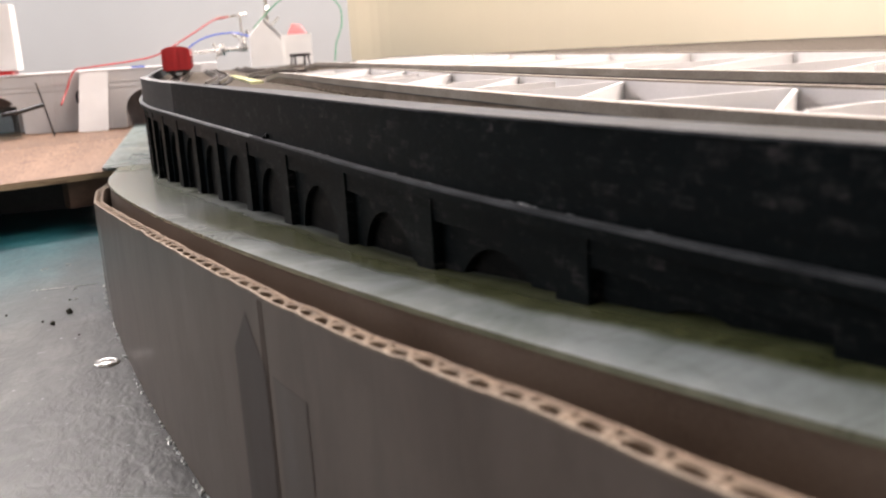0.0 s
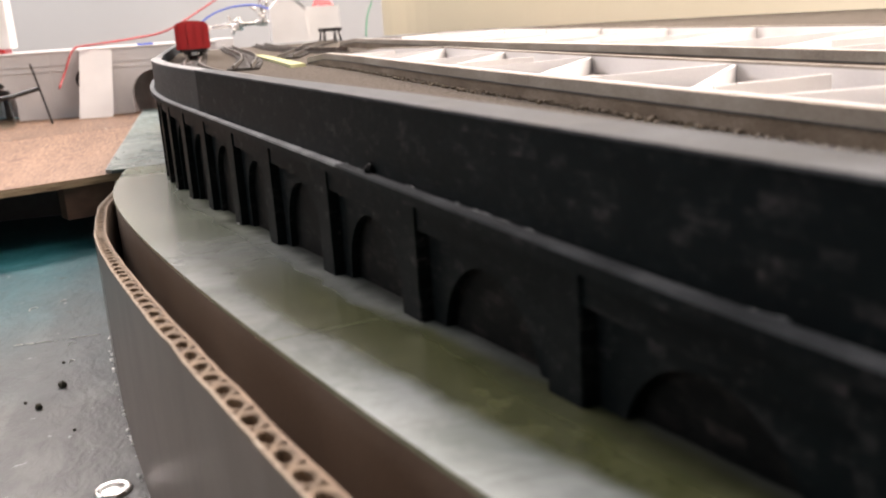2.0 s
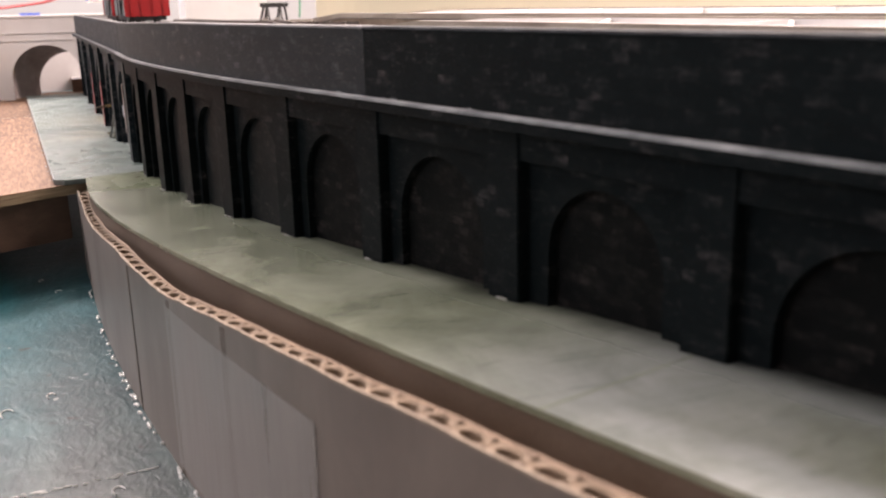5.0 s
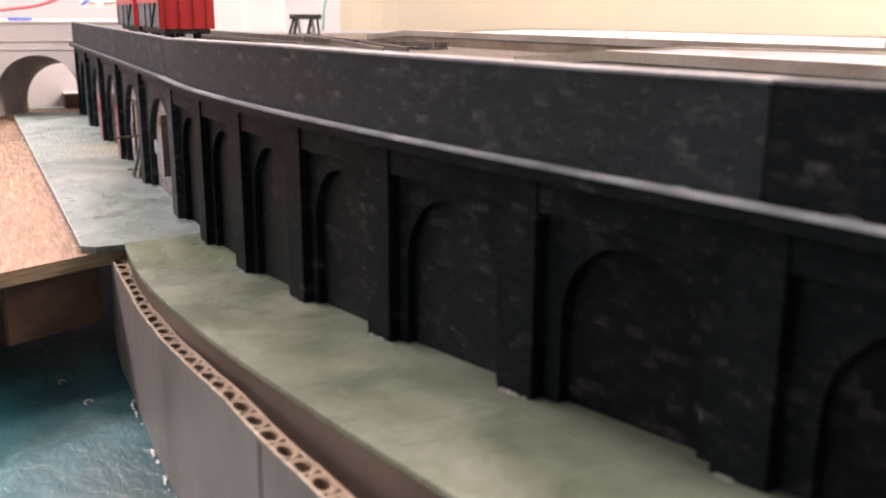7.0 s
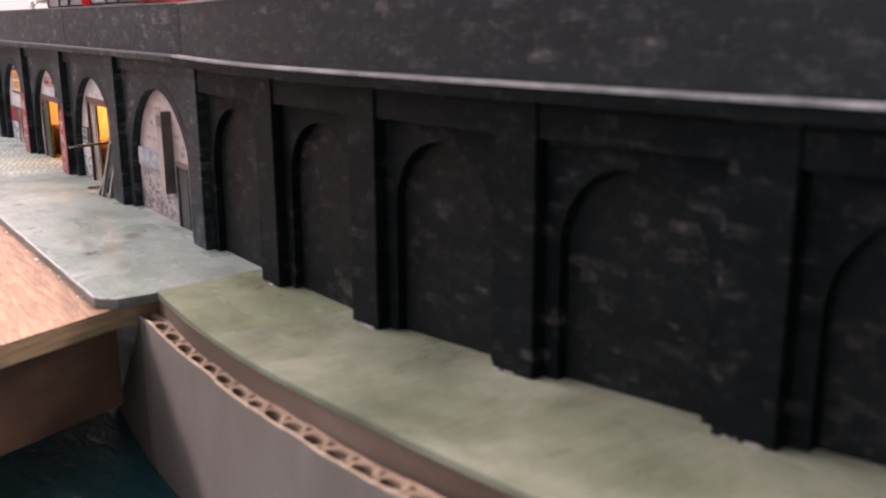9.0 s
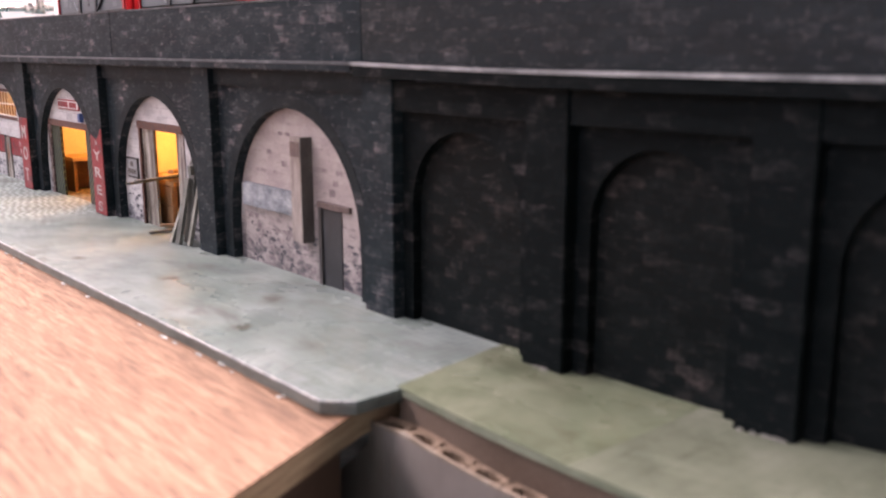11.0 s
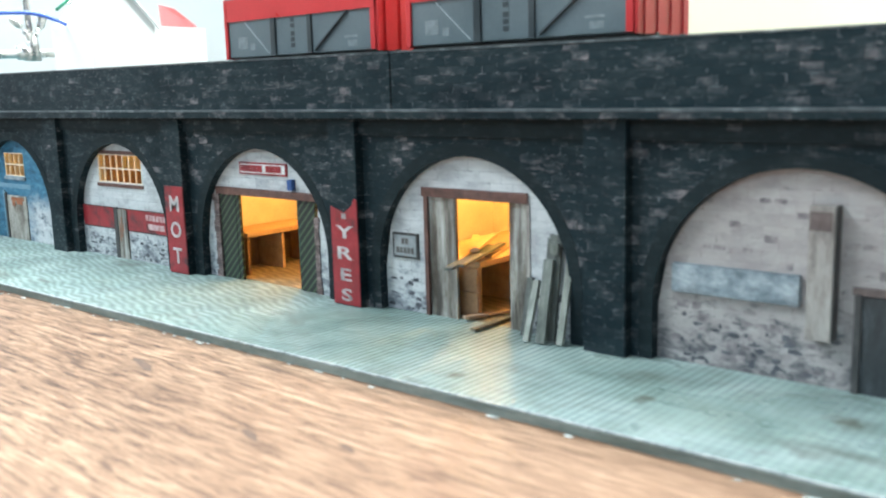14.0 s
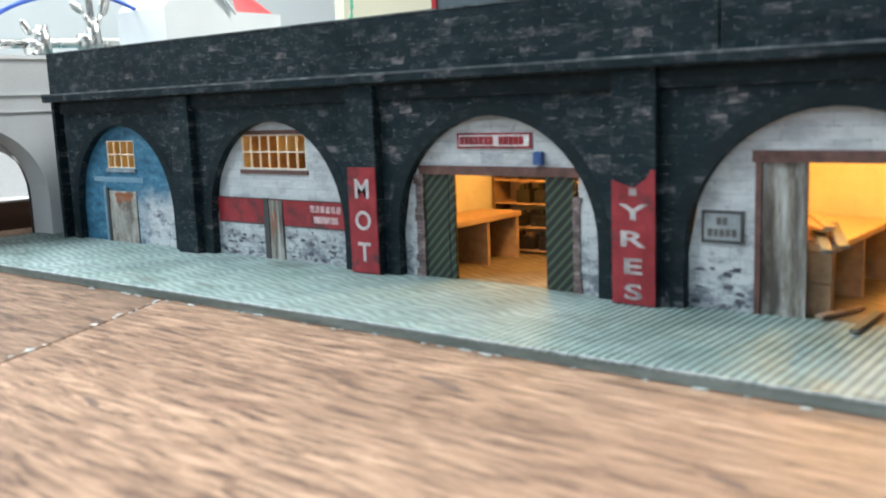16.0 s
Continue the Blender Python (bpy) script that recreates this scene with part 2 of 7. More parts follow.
def blue_front():
    """Blue paint over whitewash, worn through low on the doorway side."""
    m, n, l, b = nodes_of("faded_blue_over_whitewash")
    v = object_vec(n, l, (1, 0.8, 1.6))
    blue = ramp_node(n, ((0.32, (0.014, 0.042, 0.072)), (0.43, (0.032, 0.102, 0.175)), (0.56, (0.055, 0.158, 0.25)), (0.7, (0.15, 0.255, 0.325))))
    l.new(noise_node(n, l, v, 260, 6, 0.7, 0.5), blue.inputs[0])
    white = ramp_node(n, ((0.36, (0.07, 0.085, 0.11)), (0.46, (0.38, 0.39, 0.41)), (0.7, (0.58, 0.59, 0.59))))
    l.new(noise_node(n, l, v, 300, 6, 0.7, 0.6), white.inputs[0])
    c = n.new("ShaderNodeTexCoord")
    sep = n.new("ShaderNodeSeparateXYZ")
    l.new(c.outputs["Object"], sep.inputs[0])
    w = noise_node(n, l, v, 160, 5, 0.7, 0.4)
    masks = []
    for axis, a, bb in (("Z", 0.028, 0.020), ("Y", 0.166, 0.152)):
        k = n.new("ShaderNodeMath")
        k.operation = "MULTIPLY_ADD"
        l.new(w, k.inputs[0])
        k.inputs[1].default_value = 0.016
        l.new(sep.outputs[axis], k.inputs[2])
        r = n.new("ShaderNodeMapRange")
        r.inputs["From Min"].default_value, r.inputs["From Max"].default_value = a, bb
        l.new(k.outputs[0], r.inputs["Value"])
        masks.append(r.outputs[0])
    both = n.new("ShaderNodeMath")
    both.operation = "MULTIPLY"
    l.new(masks[0], both.inputs[0])
    l.new(masks[1], both.inputs[1])
    l.new(mix_node(n, l, both.outputs[0], blue.outputs[0], white.outputs[0]), b.inputs["Base Color"])
    b.inputs["Roughness"].default_value = 0.5
    return m


BLUE_FRONT = blue_front()
EDGE = surface("bare_card_edge", ((0.3, (0.16, 0.19, 0.2)), (0.5, (0.32, 0.35, 0.36)), (0.7, (0.5, 0.52, 0.52))), 400, 0.55, bump=0.3)
WORN = surface("worn_dark_card", ((0.3, (0.03, 0.038, 0.043)), (0.55, (0.085, 0.098, 0.105)), (0.72, (0.22, 0.238, 0.244))), 260, 0.45, bump=0.3)
RED_PAINT = surface("faded_red_print", ((0.3, (0.17, 0.010, 0.016)), (0.6, (0.25, 0.020, 0.028)), (0.8, (0.31, 0.045, 0.05))), 220, 0.45, blotch=(0.06, 0.02, 0.025), blotch_scale=140)
LETTER = surface("off_white_print", ((0.3, (0.5, 0.5, 0.5)), (0.6, (0.68, 0.68, 0.67)), (0.8, (0.75, 0.75, 0.74))), 600, 0.5, blotch=(0.3, 0.28, 0.28), blotch_scale=500)
LETTER_PINK = surface("pinkish_worn_print", ((0.35, (0.28, 0.13, 0.13)), (0.55, (0.46, 0.33, 0.33)), (0.8, (0.60, 0.52, 0.51))), 420, 0.5)
LETTER_WORN = surface("greyed_off_white_print", ((0.3, (0.30, 0.27, 0.27)), (0.55, (0.44, 0.41, 0.41)), (0.8, (0.56, 0.54, 0.53))), 300, 0.5)
LETTER_DIM = surface("sooted_off_white_print", ((0.3, (0.16, 0.13, 0.13)), (0.55, (0.34, 0.31, 0.31)), (0.8, (0.5, 0.48, 0.47))), 260, 0.5)
BLUE_BOARD = surface("worn_pale_blue_timber", ((0.3, (0.09, 0.17, 0.24)), (0.55, (0.15, 0.25, 0.33)), (0.8, (0.25, 0.34, 0.40))), 160, 0.6, stretch=(1, 0.5, 1.5))
DOOR_BEIGE = surface("beige_grey_door", ((0.32, (0.11, 0.095, 0.08)), (0.5, (0.27, 0.25, 0.22)), (0.68, (0.41, 0.395, 0.365))), 150, 0.6, stretch=(1, 1.6, 0.7), blotch=(0.10, 0.07, 0.045), blotch_scale=110)
BRICK_JAMB = surface("pinkish_brown_brick_jamb", ((0.36, (0.05, 0.034, 0.032)), (0.5, (0.13, 0.092, 0.088)), (0.64, (0.27, 0.21, 0.205))), 260, 0.65, stretch=(1, 0.8, 1.6), bump=0.4)
STREAKED = surface("brown_streaked_grey_door", ((0.34, (0.055, 0.042, 0.032)), (0.46, (0.17, 0.15, 0.125)), (0.58, (0.31, 0.30, 0.275)), (0.75, (0.44, 0.435, 0.41))), 170, 0.6, stretch=(1, 2.4, 0.3), blotch=(0.05, 0.042, 0.036), blotch_scale=90)
RUST_RUN = surface("orange_rust_run", ((0.3, (0.16, 0.055, 0.025)), (0.6, (0.27, 0.10, 0.045)), (0.8, (0.36, 0.17, 0.09))), 500, 0.6)
RUST_BEAM = surface("rusty_lintel", ((0.3, (0.05, 0.022, 0.018)), (0.55, (0.10, 0.045, 0.035)), (0.8, (0.16, 0.09, 0.07))), 400, 0.6)
DARK_DOOR = surface("grey_black_door", ((0.3, (0.012, 0.015, 0.018)), (0.55, (0.03, 0.034, 0.038)), (0.8, (0.09, 0.098, 0.105))), 250, 0.5, stretch=(1, 2, 0.6))
SLATE_DULL = surface("dull_grey_sign_field", ((0.3, (0.14, 0.155, 0.165)), (0.55, (0.23, 0.245, 0.255)), (0.8, (0.32, 0.335, 0.34))), 220, 0.55)
SLATE_BEAM = surface("blue_grey_beam", ((0.34, (0.10, 0.122, 0.142)), (0.5, (0.20, 0.23, 0.255)), (0.66, (0.34, 0.37, 0.395))), 260, 0.6, stretch=(1, 0.7, 1.2), blotch=(0.15, 0.16, 0.17), blotch_scale=150, bump=0.4)
STRUT = surface("stained_timber_strut", ((0.3, (0.15, 0.13, 0.12)), (0.55, (0.29, 0.26, 0.24)), (0.8, (0.38, 0.36, 0.33))), 250, 0.6, stretch=(1, 2, 0.5))
CAP_PATCH = surface("faded_umber_patch", ((0.3, (0.07, 0.05, 0.047)), (0.55, (0.11, 0.08, 0.074)), (0.8, (0.17, 0.13, 0.12))), 400, 0.6)
FLAKED = surface("blue_black_flaked_patch", ((0.3, (0.026, 0.028, 0.036)), (0.5, (0.060, 0.062, 0.074)), (0.75, (0.13, 0.13, 0.145))), 420, 0.6)
BRICK_PATCH = surface("mauve_grey_brick", ((0.35, (0.12, 0.10, 0.11)), (0.5, (0.20, 0.175, 0.18)), (0.65, (0.32, 0.285, 0.275))), 330, 0.65, bump=0.3)
STRUT_MID = surface("grey_timber_strut", ((0.3, (0.055, 0.05, 0.048)), (0.6, (0.10, 0.093, 0.088)), (0.8, (0.17, 0.16, 0.15))), 300, 0.6, stretch=(1, 2, 0.5))
STRUT_DARK = surface("dark_timber_strut", ((0.3, (0.022, 0.022, 0.024)), (0.6, (0.05, 0.048, 0.047)), (0.8, (0.11, 0.10, 0.095))), 300, 0.55, stretch=(1, 2, 0.5))
PLANK = surface("grey_green_plank", ((0.3, (0.05, 0.057, 0.05)), (0.55, (0.13, 0.138, 0.122)), (0.8, (0.27, 0.275, 0.245))), 260, 0.6, stretch=(2, 2, 0.4))
PLANK_PALE = surface("pale_grey_green_plank", ((0.3, (0.10, 0.105, 0.09)), (0.55, (0.22, 0.228, 0.20)), (0.8, (0.36, 0.365, 0.33))), 260, 0.6, stretch=(2, 2, 0.4))
PLANK_TAN = surface("tan_offcut", ((0.3, (0.16, 0.11, 0.07)), (0.55, (0.30, 0.22, 0.15)), (0.8, (0.42, 0.34, 0.25))), 260, 0.6, stretch=(0.4, 2, 2))
PLANK_DARK = surface("dark_weathered_plank", ((0.3, (0.030, 0.034, 0.031)), (0.55, (0.075, 0.080, 0.072)), (0.8, (0.15, 0.155, 0.14))), 260, 0.6, stretch=(2, 2, 0.4))
FRAME_WHITE = surface("cream_glazing_bar", ((0.3, (0.55, 0.5, 0.4)), (0.7, (0.72, 0.66, 0.55))), 500, 0.5)
CARD_INSIDE = surface("cream_card_lining", ((0.3, (0.55, 0.48, 0.36)), (0.6, (0.66, 0.58, 0.44)), (0.8, (0.7, 0.63, 0.5))), 90, 0.7, bump=0.1)
BENCH = surface("tan_card_bench", ((0.3, (0.34, 0.21, 0.10)), (0.55, (0.46, 0.30, 0.15)), (0.8, (0.55, 0.38, 0.2))), 200, 0.55, stretch=(0.4, 2, 2))
BENCH_DARK = surface("brown_card_panel", ((0.3, (0.15, 0.085, 0.04)), (0.55, (0.24, 0.14, 0.07)), (0.8, (0.32, 0.2, 0.1))), 200, 0.6)
CLUTTER = surface("black_stores", ((0.3, (0.010, 0.009, 0.008)), (0.6, (0.026, 0.022, 0.017)), (0.8, (0.2, 0.15, 0.08))), 500, 0.5)
CARDBOARD = surface("brown_corrugated_board", ((0.3, (0.20, 0.14, 0.095)), (0.55, (0.30, 0.215, 0.15)), (0.8, (0.40, 0.30, 0.22))), 120, 0.8, bump=0.3)
CARD_FLUTE = surface("pale_brown_flute_paper", ((0.3, (0.155, 0.11, 0.073)), (0.55, (0.23, 0.17, 0.118)), (0.8, (0.33, 0.255, 0.185))), 300, 0.85, bump=0.3)
CARD_PALE = surface("torn_pale_board_edge", ((0.3, (0.22, 0.17, 0.125)), (0.55, (0.32, 0.26, 0.20)), (0.8, (0.48, 0.42, 0.35))), 300, 0.85, bump=0.3)


def sprayed_board():
    """Grey spray paint, browner and darker towards the south end, with faint upright streaks."""
    m, n, l, b = nodes_of("grey_sprayed_board")
    v = object_vec(n, l, (1, 1, 0.22))
    streak = noise_node(n, l, v, 26, 5, 0.6, 0.3)
    grey = ramp_node(n, ((0.3, (0.172, 0.149, 0.132)), (0.5, (0.222, 0.196, 0.176)), (0.75, (0.272, 0.244, 0.222))))
    l.new(streak, grey.inputs[0])
    brown = ramp_node(n, ((0.3, (0.128, 0.098, 0.079)), (0.5, (0.168, 0.131, 0.108)), (0.75, (0.206, 0.165, 0.138))))
    l.new(streak, brown.inputs[0])
    c, sep, wob, zone = n.new("ShaderNodeTexCoord"), n.new("ShaderNodeSeparateXYZ"), n.new("ShaderNodeMath"), n.new("ShaderNodeMapRange")
    l.new(c.outputs["Object"], sep.inputs[0])
    wob.operation = "MULTIPLY_ADD"
    l.new(noise_node(n, l, object_vec(n, l), 12, 4, 0.6, 0.2), wob.inputs[0])
    wob.inputs[1].default_value = 0.16
    l.new(sep.outputs["Y"], wob.inputs[2])
    zone.inputs["From Min"].default_value, zone.inputs["From Max"].default_value = 0.04, 0.24
    l.new(wob.outputs[0], zone.inputs["Value"])
    col = mix_node(n, l, zone.outputs[0], brown.outputs[0], grey.outputs[0])
    smudge = ramp_node(n, ((0.40, (0.78, 0.77, 0.76)), (0.6, (1, 1, 1))))
    l.new(noise_node(n, l, object_vec(n, l, (1, 1, 0.6)), 60, 6, 0.7, 0.5), smudge.inputs[0])
    l.new(mix_node(n, l, 0.7, col, smudge.outputs[0], "MULTIPLY"), b.inputs["Base Color"])
    b.inputs["Roughness"].default_value, b.inputs["Specular IOR Level"].default_value = 0.42, 0.4
    bump_node(n, l, noise_node(n, l, object_vec(n, l, (1, 1, 0.15)), 140, 4, 0.6), 0.12, 0.0006, b)
    return m


GREY_SPRAY = sprayed_board()
STAIN = surface("damp_grey_board", ((0.3, (0.058, 0.043, 0.035)), (0.5, (0.076, 0.058, 0.048)), (0.75, (0.098, 0.077, 0.064))), 40, 0.5, bump=0.1, stretch=(1, 1, 0.25))
STAIN_FAINT = surface("faint_damp_board", ((0.3, (0.090, 0.070, 0.058)), (0.5, (0.116, 0.090, 0.074)), (0.75, (0.145, 0.116, 0.096))), 40, 0.45, bump=0.1, stretch=(1, 1, 0.25))
TAPE = surface("clear_tape_on_grey", ((0.3, (0.160, 0.139, 0.123)), (0.5, (0.208, 0.183, 0.164)), (0.75, (0.256, 0.229, 0.208))), 60, 0.35, bump=0.2, stretch=(1, 1, 0.12), fine=500, spec=0.5)
SKIRT = surface("brown_grey_sprayed_card", ((0.3, (0.085, 0.060, 0.044)), (0.5, (0.128, 0.094, 0.070)), (0.75, (0.175, 0.135, 0.104))), 30, 0.6, bump=0.15)
WHITE_CARD = surface("white_foam_board", ((0.3, (0.74, 0.73, 0.72)), (0.6, (0.80, 0.79, 0.78)), (0.8, (0.84, 0.83, 0.82))), 30, 0.6, bump=0.05)
FLOOR_SHADE = surface("shaded_white_card", ((0.3, (0.48, 0.455, 0.43)), (0.6, (0.56, 0.535, 0.51)), (0.8, (0.62, 0.6, 0.58))), 25, 0.65, bump=0.08)
BARREL = surface("pinkish_grey_lining", ((0.3, (0.20, 0.17, 0.165)), (0.6, (0.27, 0.235, 0.225)), (0.8, (0.34, 0.30, 0.29))), 120, 0.7, bump=0.15)
GREY_CARD = surface("pale_grey_card", ((0.3, (0.56, 0.55, 0.55)), (0.6, (0.64, 0.63, 0.63)), (0.8, (0.70, 0.69, 0.68))), 25, 0.65, bump=0.08)
PLATFORM_WALL = surface("brown_grey_platform_wall", ((0.25, (0.10, 0.073, 0.050)), (0.5, (0.175, 0.135, 0.098)), (0.75, (0.28, 0.23, 0.18))), 70, 0.65, stretch=(1, 0.7, 1.2), bump=0.3, spec=0.2)
PLATFORM_EDGE = surface("grey_brown_coping_strip", ((0.25, (0.14, 0.115, 0.09)), (0.5, (0.24, 0.208, 0.17)), (0.75, (0.34, 0.31, 0.265))), 60, 0.6, stretch=(1, 0.7, 1.2), bump=0.25)
MAT_GREEN = surface("pale_yellow_green_mat", ((0.3, (0.28, 0.29, 0.13)), (0.6, (0.42, 0.43, 0.24)), (0.8, (0.5, 0.5, 0.32))), 200, 0.85, bump=0.5)
BALLAST = surface("brown_trackbed", ((0.3, (0.050, 0.043, 0.036)), (0.5, (0.092, 0.080, 0.067)), (0.75, (0.17, 0.152, 0.13))), 700, 0.9, bump=0.8, fine=2200, spec=0.05)
CRUMB = surface("tan_ballast_crumb", ((0.3, (0.10, 0.078, 0.055)), (0.5, (0.22, 0.18, 0.135)), (0.75, (0.38, 0.33, 0.26))), 500, 0.85, bump=0.4, spec=0.2)
RAIL = surface("dull_steel_rail", ((0.3, (0.09, 0.078, 0.066)), (0.7, (0.22, 0.20, 0.18))), 300, 0.38, metal=0.8, bump=0.0)
SLEEPER = surface("grey_brown_sleeper", ((0.3, (0.045, 0.039, 0.034)), (0.7, (0.085, 0.076, 0.068))), 300, 0.6)
VAN_RED = surface("bright_red_van_end", ((0.3, (0.40, 0.018, 0.02)), (0.7, (0.50, 0.03, 0.032))), 60, 0.38, bump=0.02)
VAN_GREY = surface("slate_grey_van_side", ((0.3, (0.085, 0.105, 0.115)), (0.7, (0.12, 0.14, 0.15))), 60, 0.4, bump=0.02)
VAN_DARK = surface("dark_grey_van_brace", ((0.3, (0.02, 0.026, 0.03)), (0.7, (0.045, 0.052, 0.056))), 60, 0.4, bump=0.02)
VAN_BLACK = surface("black_underframe", ((0.3, (0.012, 0.012, 0.012)), (0.7, (0.03, 0.03, 0.03))), 200, 0.45)
PRINT_GREY = surface("pale_grey_lettering", ((0.3, (0.3, 0.33, 0.34)), (0.7, (0.42, 0.45, 0.46))), 300, 0.5, bump=0.0)
PRINT_DIM = surface("faint_grey_lettering", ((0.3, (0.13, 0.15, 0.155)), (0.7, (0.21, 0.23, 0.24))), 500, 0.5, bump=0.0)
METAL = surface("nickel_plated_metal", ((0.3, (0.42, 0.40, 0.37)), (0.7, (0.66, 0.64, 0.60))), 90, 0.28, metal=0.9, bump=0.05)
PIN_METAL = surface("shiny_pin_metal", ((0.3, (0.5, 0.49, 0.46)), (0.7, (0.72, 0.71, 0.69))), 300, 0.2, metal=1.0, bump=0.05)
BLACK_PLASTIC = surface("black_plastic", ((0.3, (0.012, 0.012, 0.013)), (0.7, (0.03, 0.03, 0.032))), 200, 0.4)
RED_WIRE = surface("red_pvc_wire", ((0.3, (0.35, 0.05, 0.05)), (0.7, (0.45, 0.08, 0.08))), 200, 0.4, bump=0.0)
BLUE_WIRE = surface("blue_pvc_wire", ((0.3, (0.05, 0.10, 0.45)), (0.7, (0.08, 0.15, 0.6))), 200, 0.4, bump=0.0)
ALARM_BLUE = surface("dark_blue_paint", ((0.3, (0.02, 0.05, 0.16)), (0.7, (0.04, 0.09, 0.26))), 300, 0.5)
GREEN_WIRE = surface("green_pvc_wire", ((0.3, (0.05, 0.28, 0.14)), (0.7, (0.08, 0.36, 0.2))), 200, 0.4, bump=0.0)
CREAM_WALL = surface("cream_painted_board", ((0.3, (0.70, 0.63, 0.47)), (0.6, (0.74, 0.67, 0.51)), (0.8, (0.77, 0.705, 0.55))), 2.5, 0.7, bump=0.05)
GREY_WALL = surface("pale_grey_plaster", ((0.3, (0.45, 0.46, 0.465)), (0.6, (0.50, 0.51, 0.515)), (0.8, (0.53, 0.54, 0.54))), 2.0, 0.75, bump=0.1)
GLUE = surface("dried_glue", ((0.3, (0.45, 0.48, 0.46)), (0.7, (0.65, 0.67, 0.64))), 400, 0.25, bump=0.2)
GLUE_DULL = surface("dusty_dried_glue", ((0.3, (0.09, 0.095, 0.085)), (0.7, (0.24, 0.25, 0.22))), 400, 0.4, bump=0.2)
GRIT = surface("dark_grit", ((0.3, (0.03, 0.03, 0.02)), (0.7, (0.09, 0.085, 0.06))), 900, 0.8)
WOOD_BLOCK = surface("brown_softwood", ((0.3, (0.085, 0.046, 0.030)), (0.55, (0.135, 0.078, 0.052)), (0.8, (0.19, 0.12, 0.08))), 60, 0.65, stretch=(0.3, 3, 3))


def plywood(name, turn, shade):
    m, n, l, b = nodes_of(name)
    v = object_vec(n, l, (1.0, 0.12, 1.0), (0, 0, radians(turn)))
    g = noise_node(n, l, v, 600, 6, 0.7, 0.6)
    v2 = object_vec(n, l, (1.0, 0.2, 1.0), (0, 0, radians(turn + 4)))
    k = noise_node(n, l, v2, 28, 4, 0.6, 0.5)
    r = ramp_node(n, ((0.34, (0.070, 0.036, 0.022)), (0.44, (0.18, 0.106, 0.063)), (0.53, (0.29, 0.182, 0.113)), (0.64, (0.41, 0.275, 0.18))))
    l.new(g, r.inputs[0])
    k2 = ramp_node(n, ((0.40, (0.78, 0.75, 0.73)), (0.6, (1, 1, 1))))
    l.new(k, k2.inputs[0])
    # towards the southern end the grain fades into an even, slightly paler brown
    c, sep, worn = n.new("ShaderNodeTexCoord"), n.new("ShaderNodeSeparateXYZ"), n.new("ShaderNodeMapRange")
    l.new(c.outputs["Object"], sep.inputs[0])
    for key, val in (("From Min", -0.06), ("From Max", 0.06), ("To Min", 0.42), ("To Max", 0.0)):
        worn.inputs[key].default_value = val
    l.new(sep.outputs["Y"], worn.inputs["Value"])
    col = mix_node(n, l, worn.outputs[0], r.outputs[0], (0.325, 0.203, 0.130))
    col = mix_node(n, l, 1.0, col, k2.outputs[0], "MULTIPLY")
    # short dark pores along the grain
    p = noise_node(n, l, object_vec(n, l, (1.0, 0.07, 1.0), (0, 0, radians(turn))), 1500, 2, 0.5)
    pr = ramp_node(n, ((0.37, (0.26, 0.22, 0.20)), (0.45, (1, 1, 1))))
    l.new(p, pr.inputs[0])
    fade = n.new("ShaderNodeMath")
    fade.operation = "MULTIPLY_ADD"
    l.new(worn.outputs[0], fade.inputs[0])
    fade.inputs[1].default_value, fade.inputs[2].default_value = -0.75, 0.6
    col = mix_node(n, l, fade.outputs[0], col, pr.outputs[0], "MULTIPLY")
    # a few worn knots and smudges
    s = noise_node(n, l, object_vec(n, l, (1, 0.5, 1)), 34, 2, 0.4)
    sr = ramp_node(n, ((0.66, (1, 1, 1)), (0.74, (0.42, 0.3, 0.3))))
    l.new(s, sr.inputs[0])
    col = mix_node(n, l, 0.7, col, sr.outputs[0], "MULTIPLY")
    col = mix_node(n, l, 1.0, col, (shade, shade * 0.96, shade * 0.95), "MULTIPLY")
    l.new(col, b.inputs["Base Color"])
    b.inputs["Roughness"].default_value, b.inputs["Specular IOR Level"].default_value = 0.55, 0.3
    bump_node(n, l, g, 0.12, 0.0005, b)
    return m


PLY = plywood("reddish_plywood_face", -16, 1.0)
PLY_DARK = plywood("darker_plywood_face", 62, 0.72)
KNOT = surface("dark_brown_knot", ((0.3, (0.06, 0.03, 0.018)), (0.55, (0.12, 0.066, 0.04)), (0.8, (0.2, 0.12, 0.075))), 900, 0.6, stretch=(1, 0.2, 1))
PLY_EDGE = surface("laminated_plywood_edge", ((0.3, (0.20, 0.13, 0.08)), (0.5, (0.36, 0.26, 0.16)), (0.75, (0.5, 0.38, 0.25))), 160, 0.75, stretch=(0.4, 0.4, 6), bump=0.3)


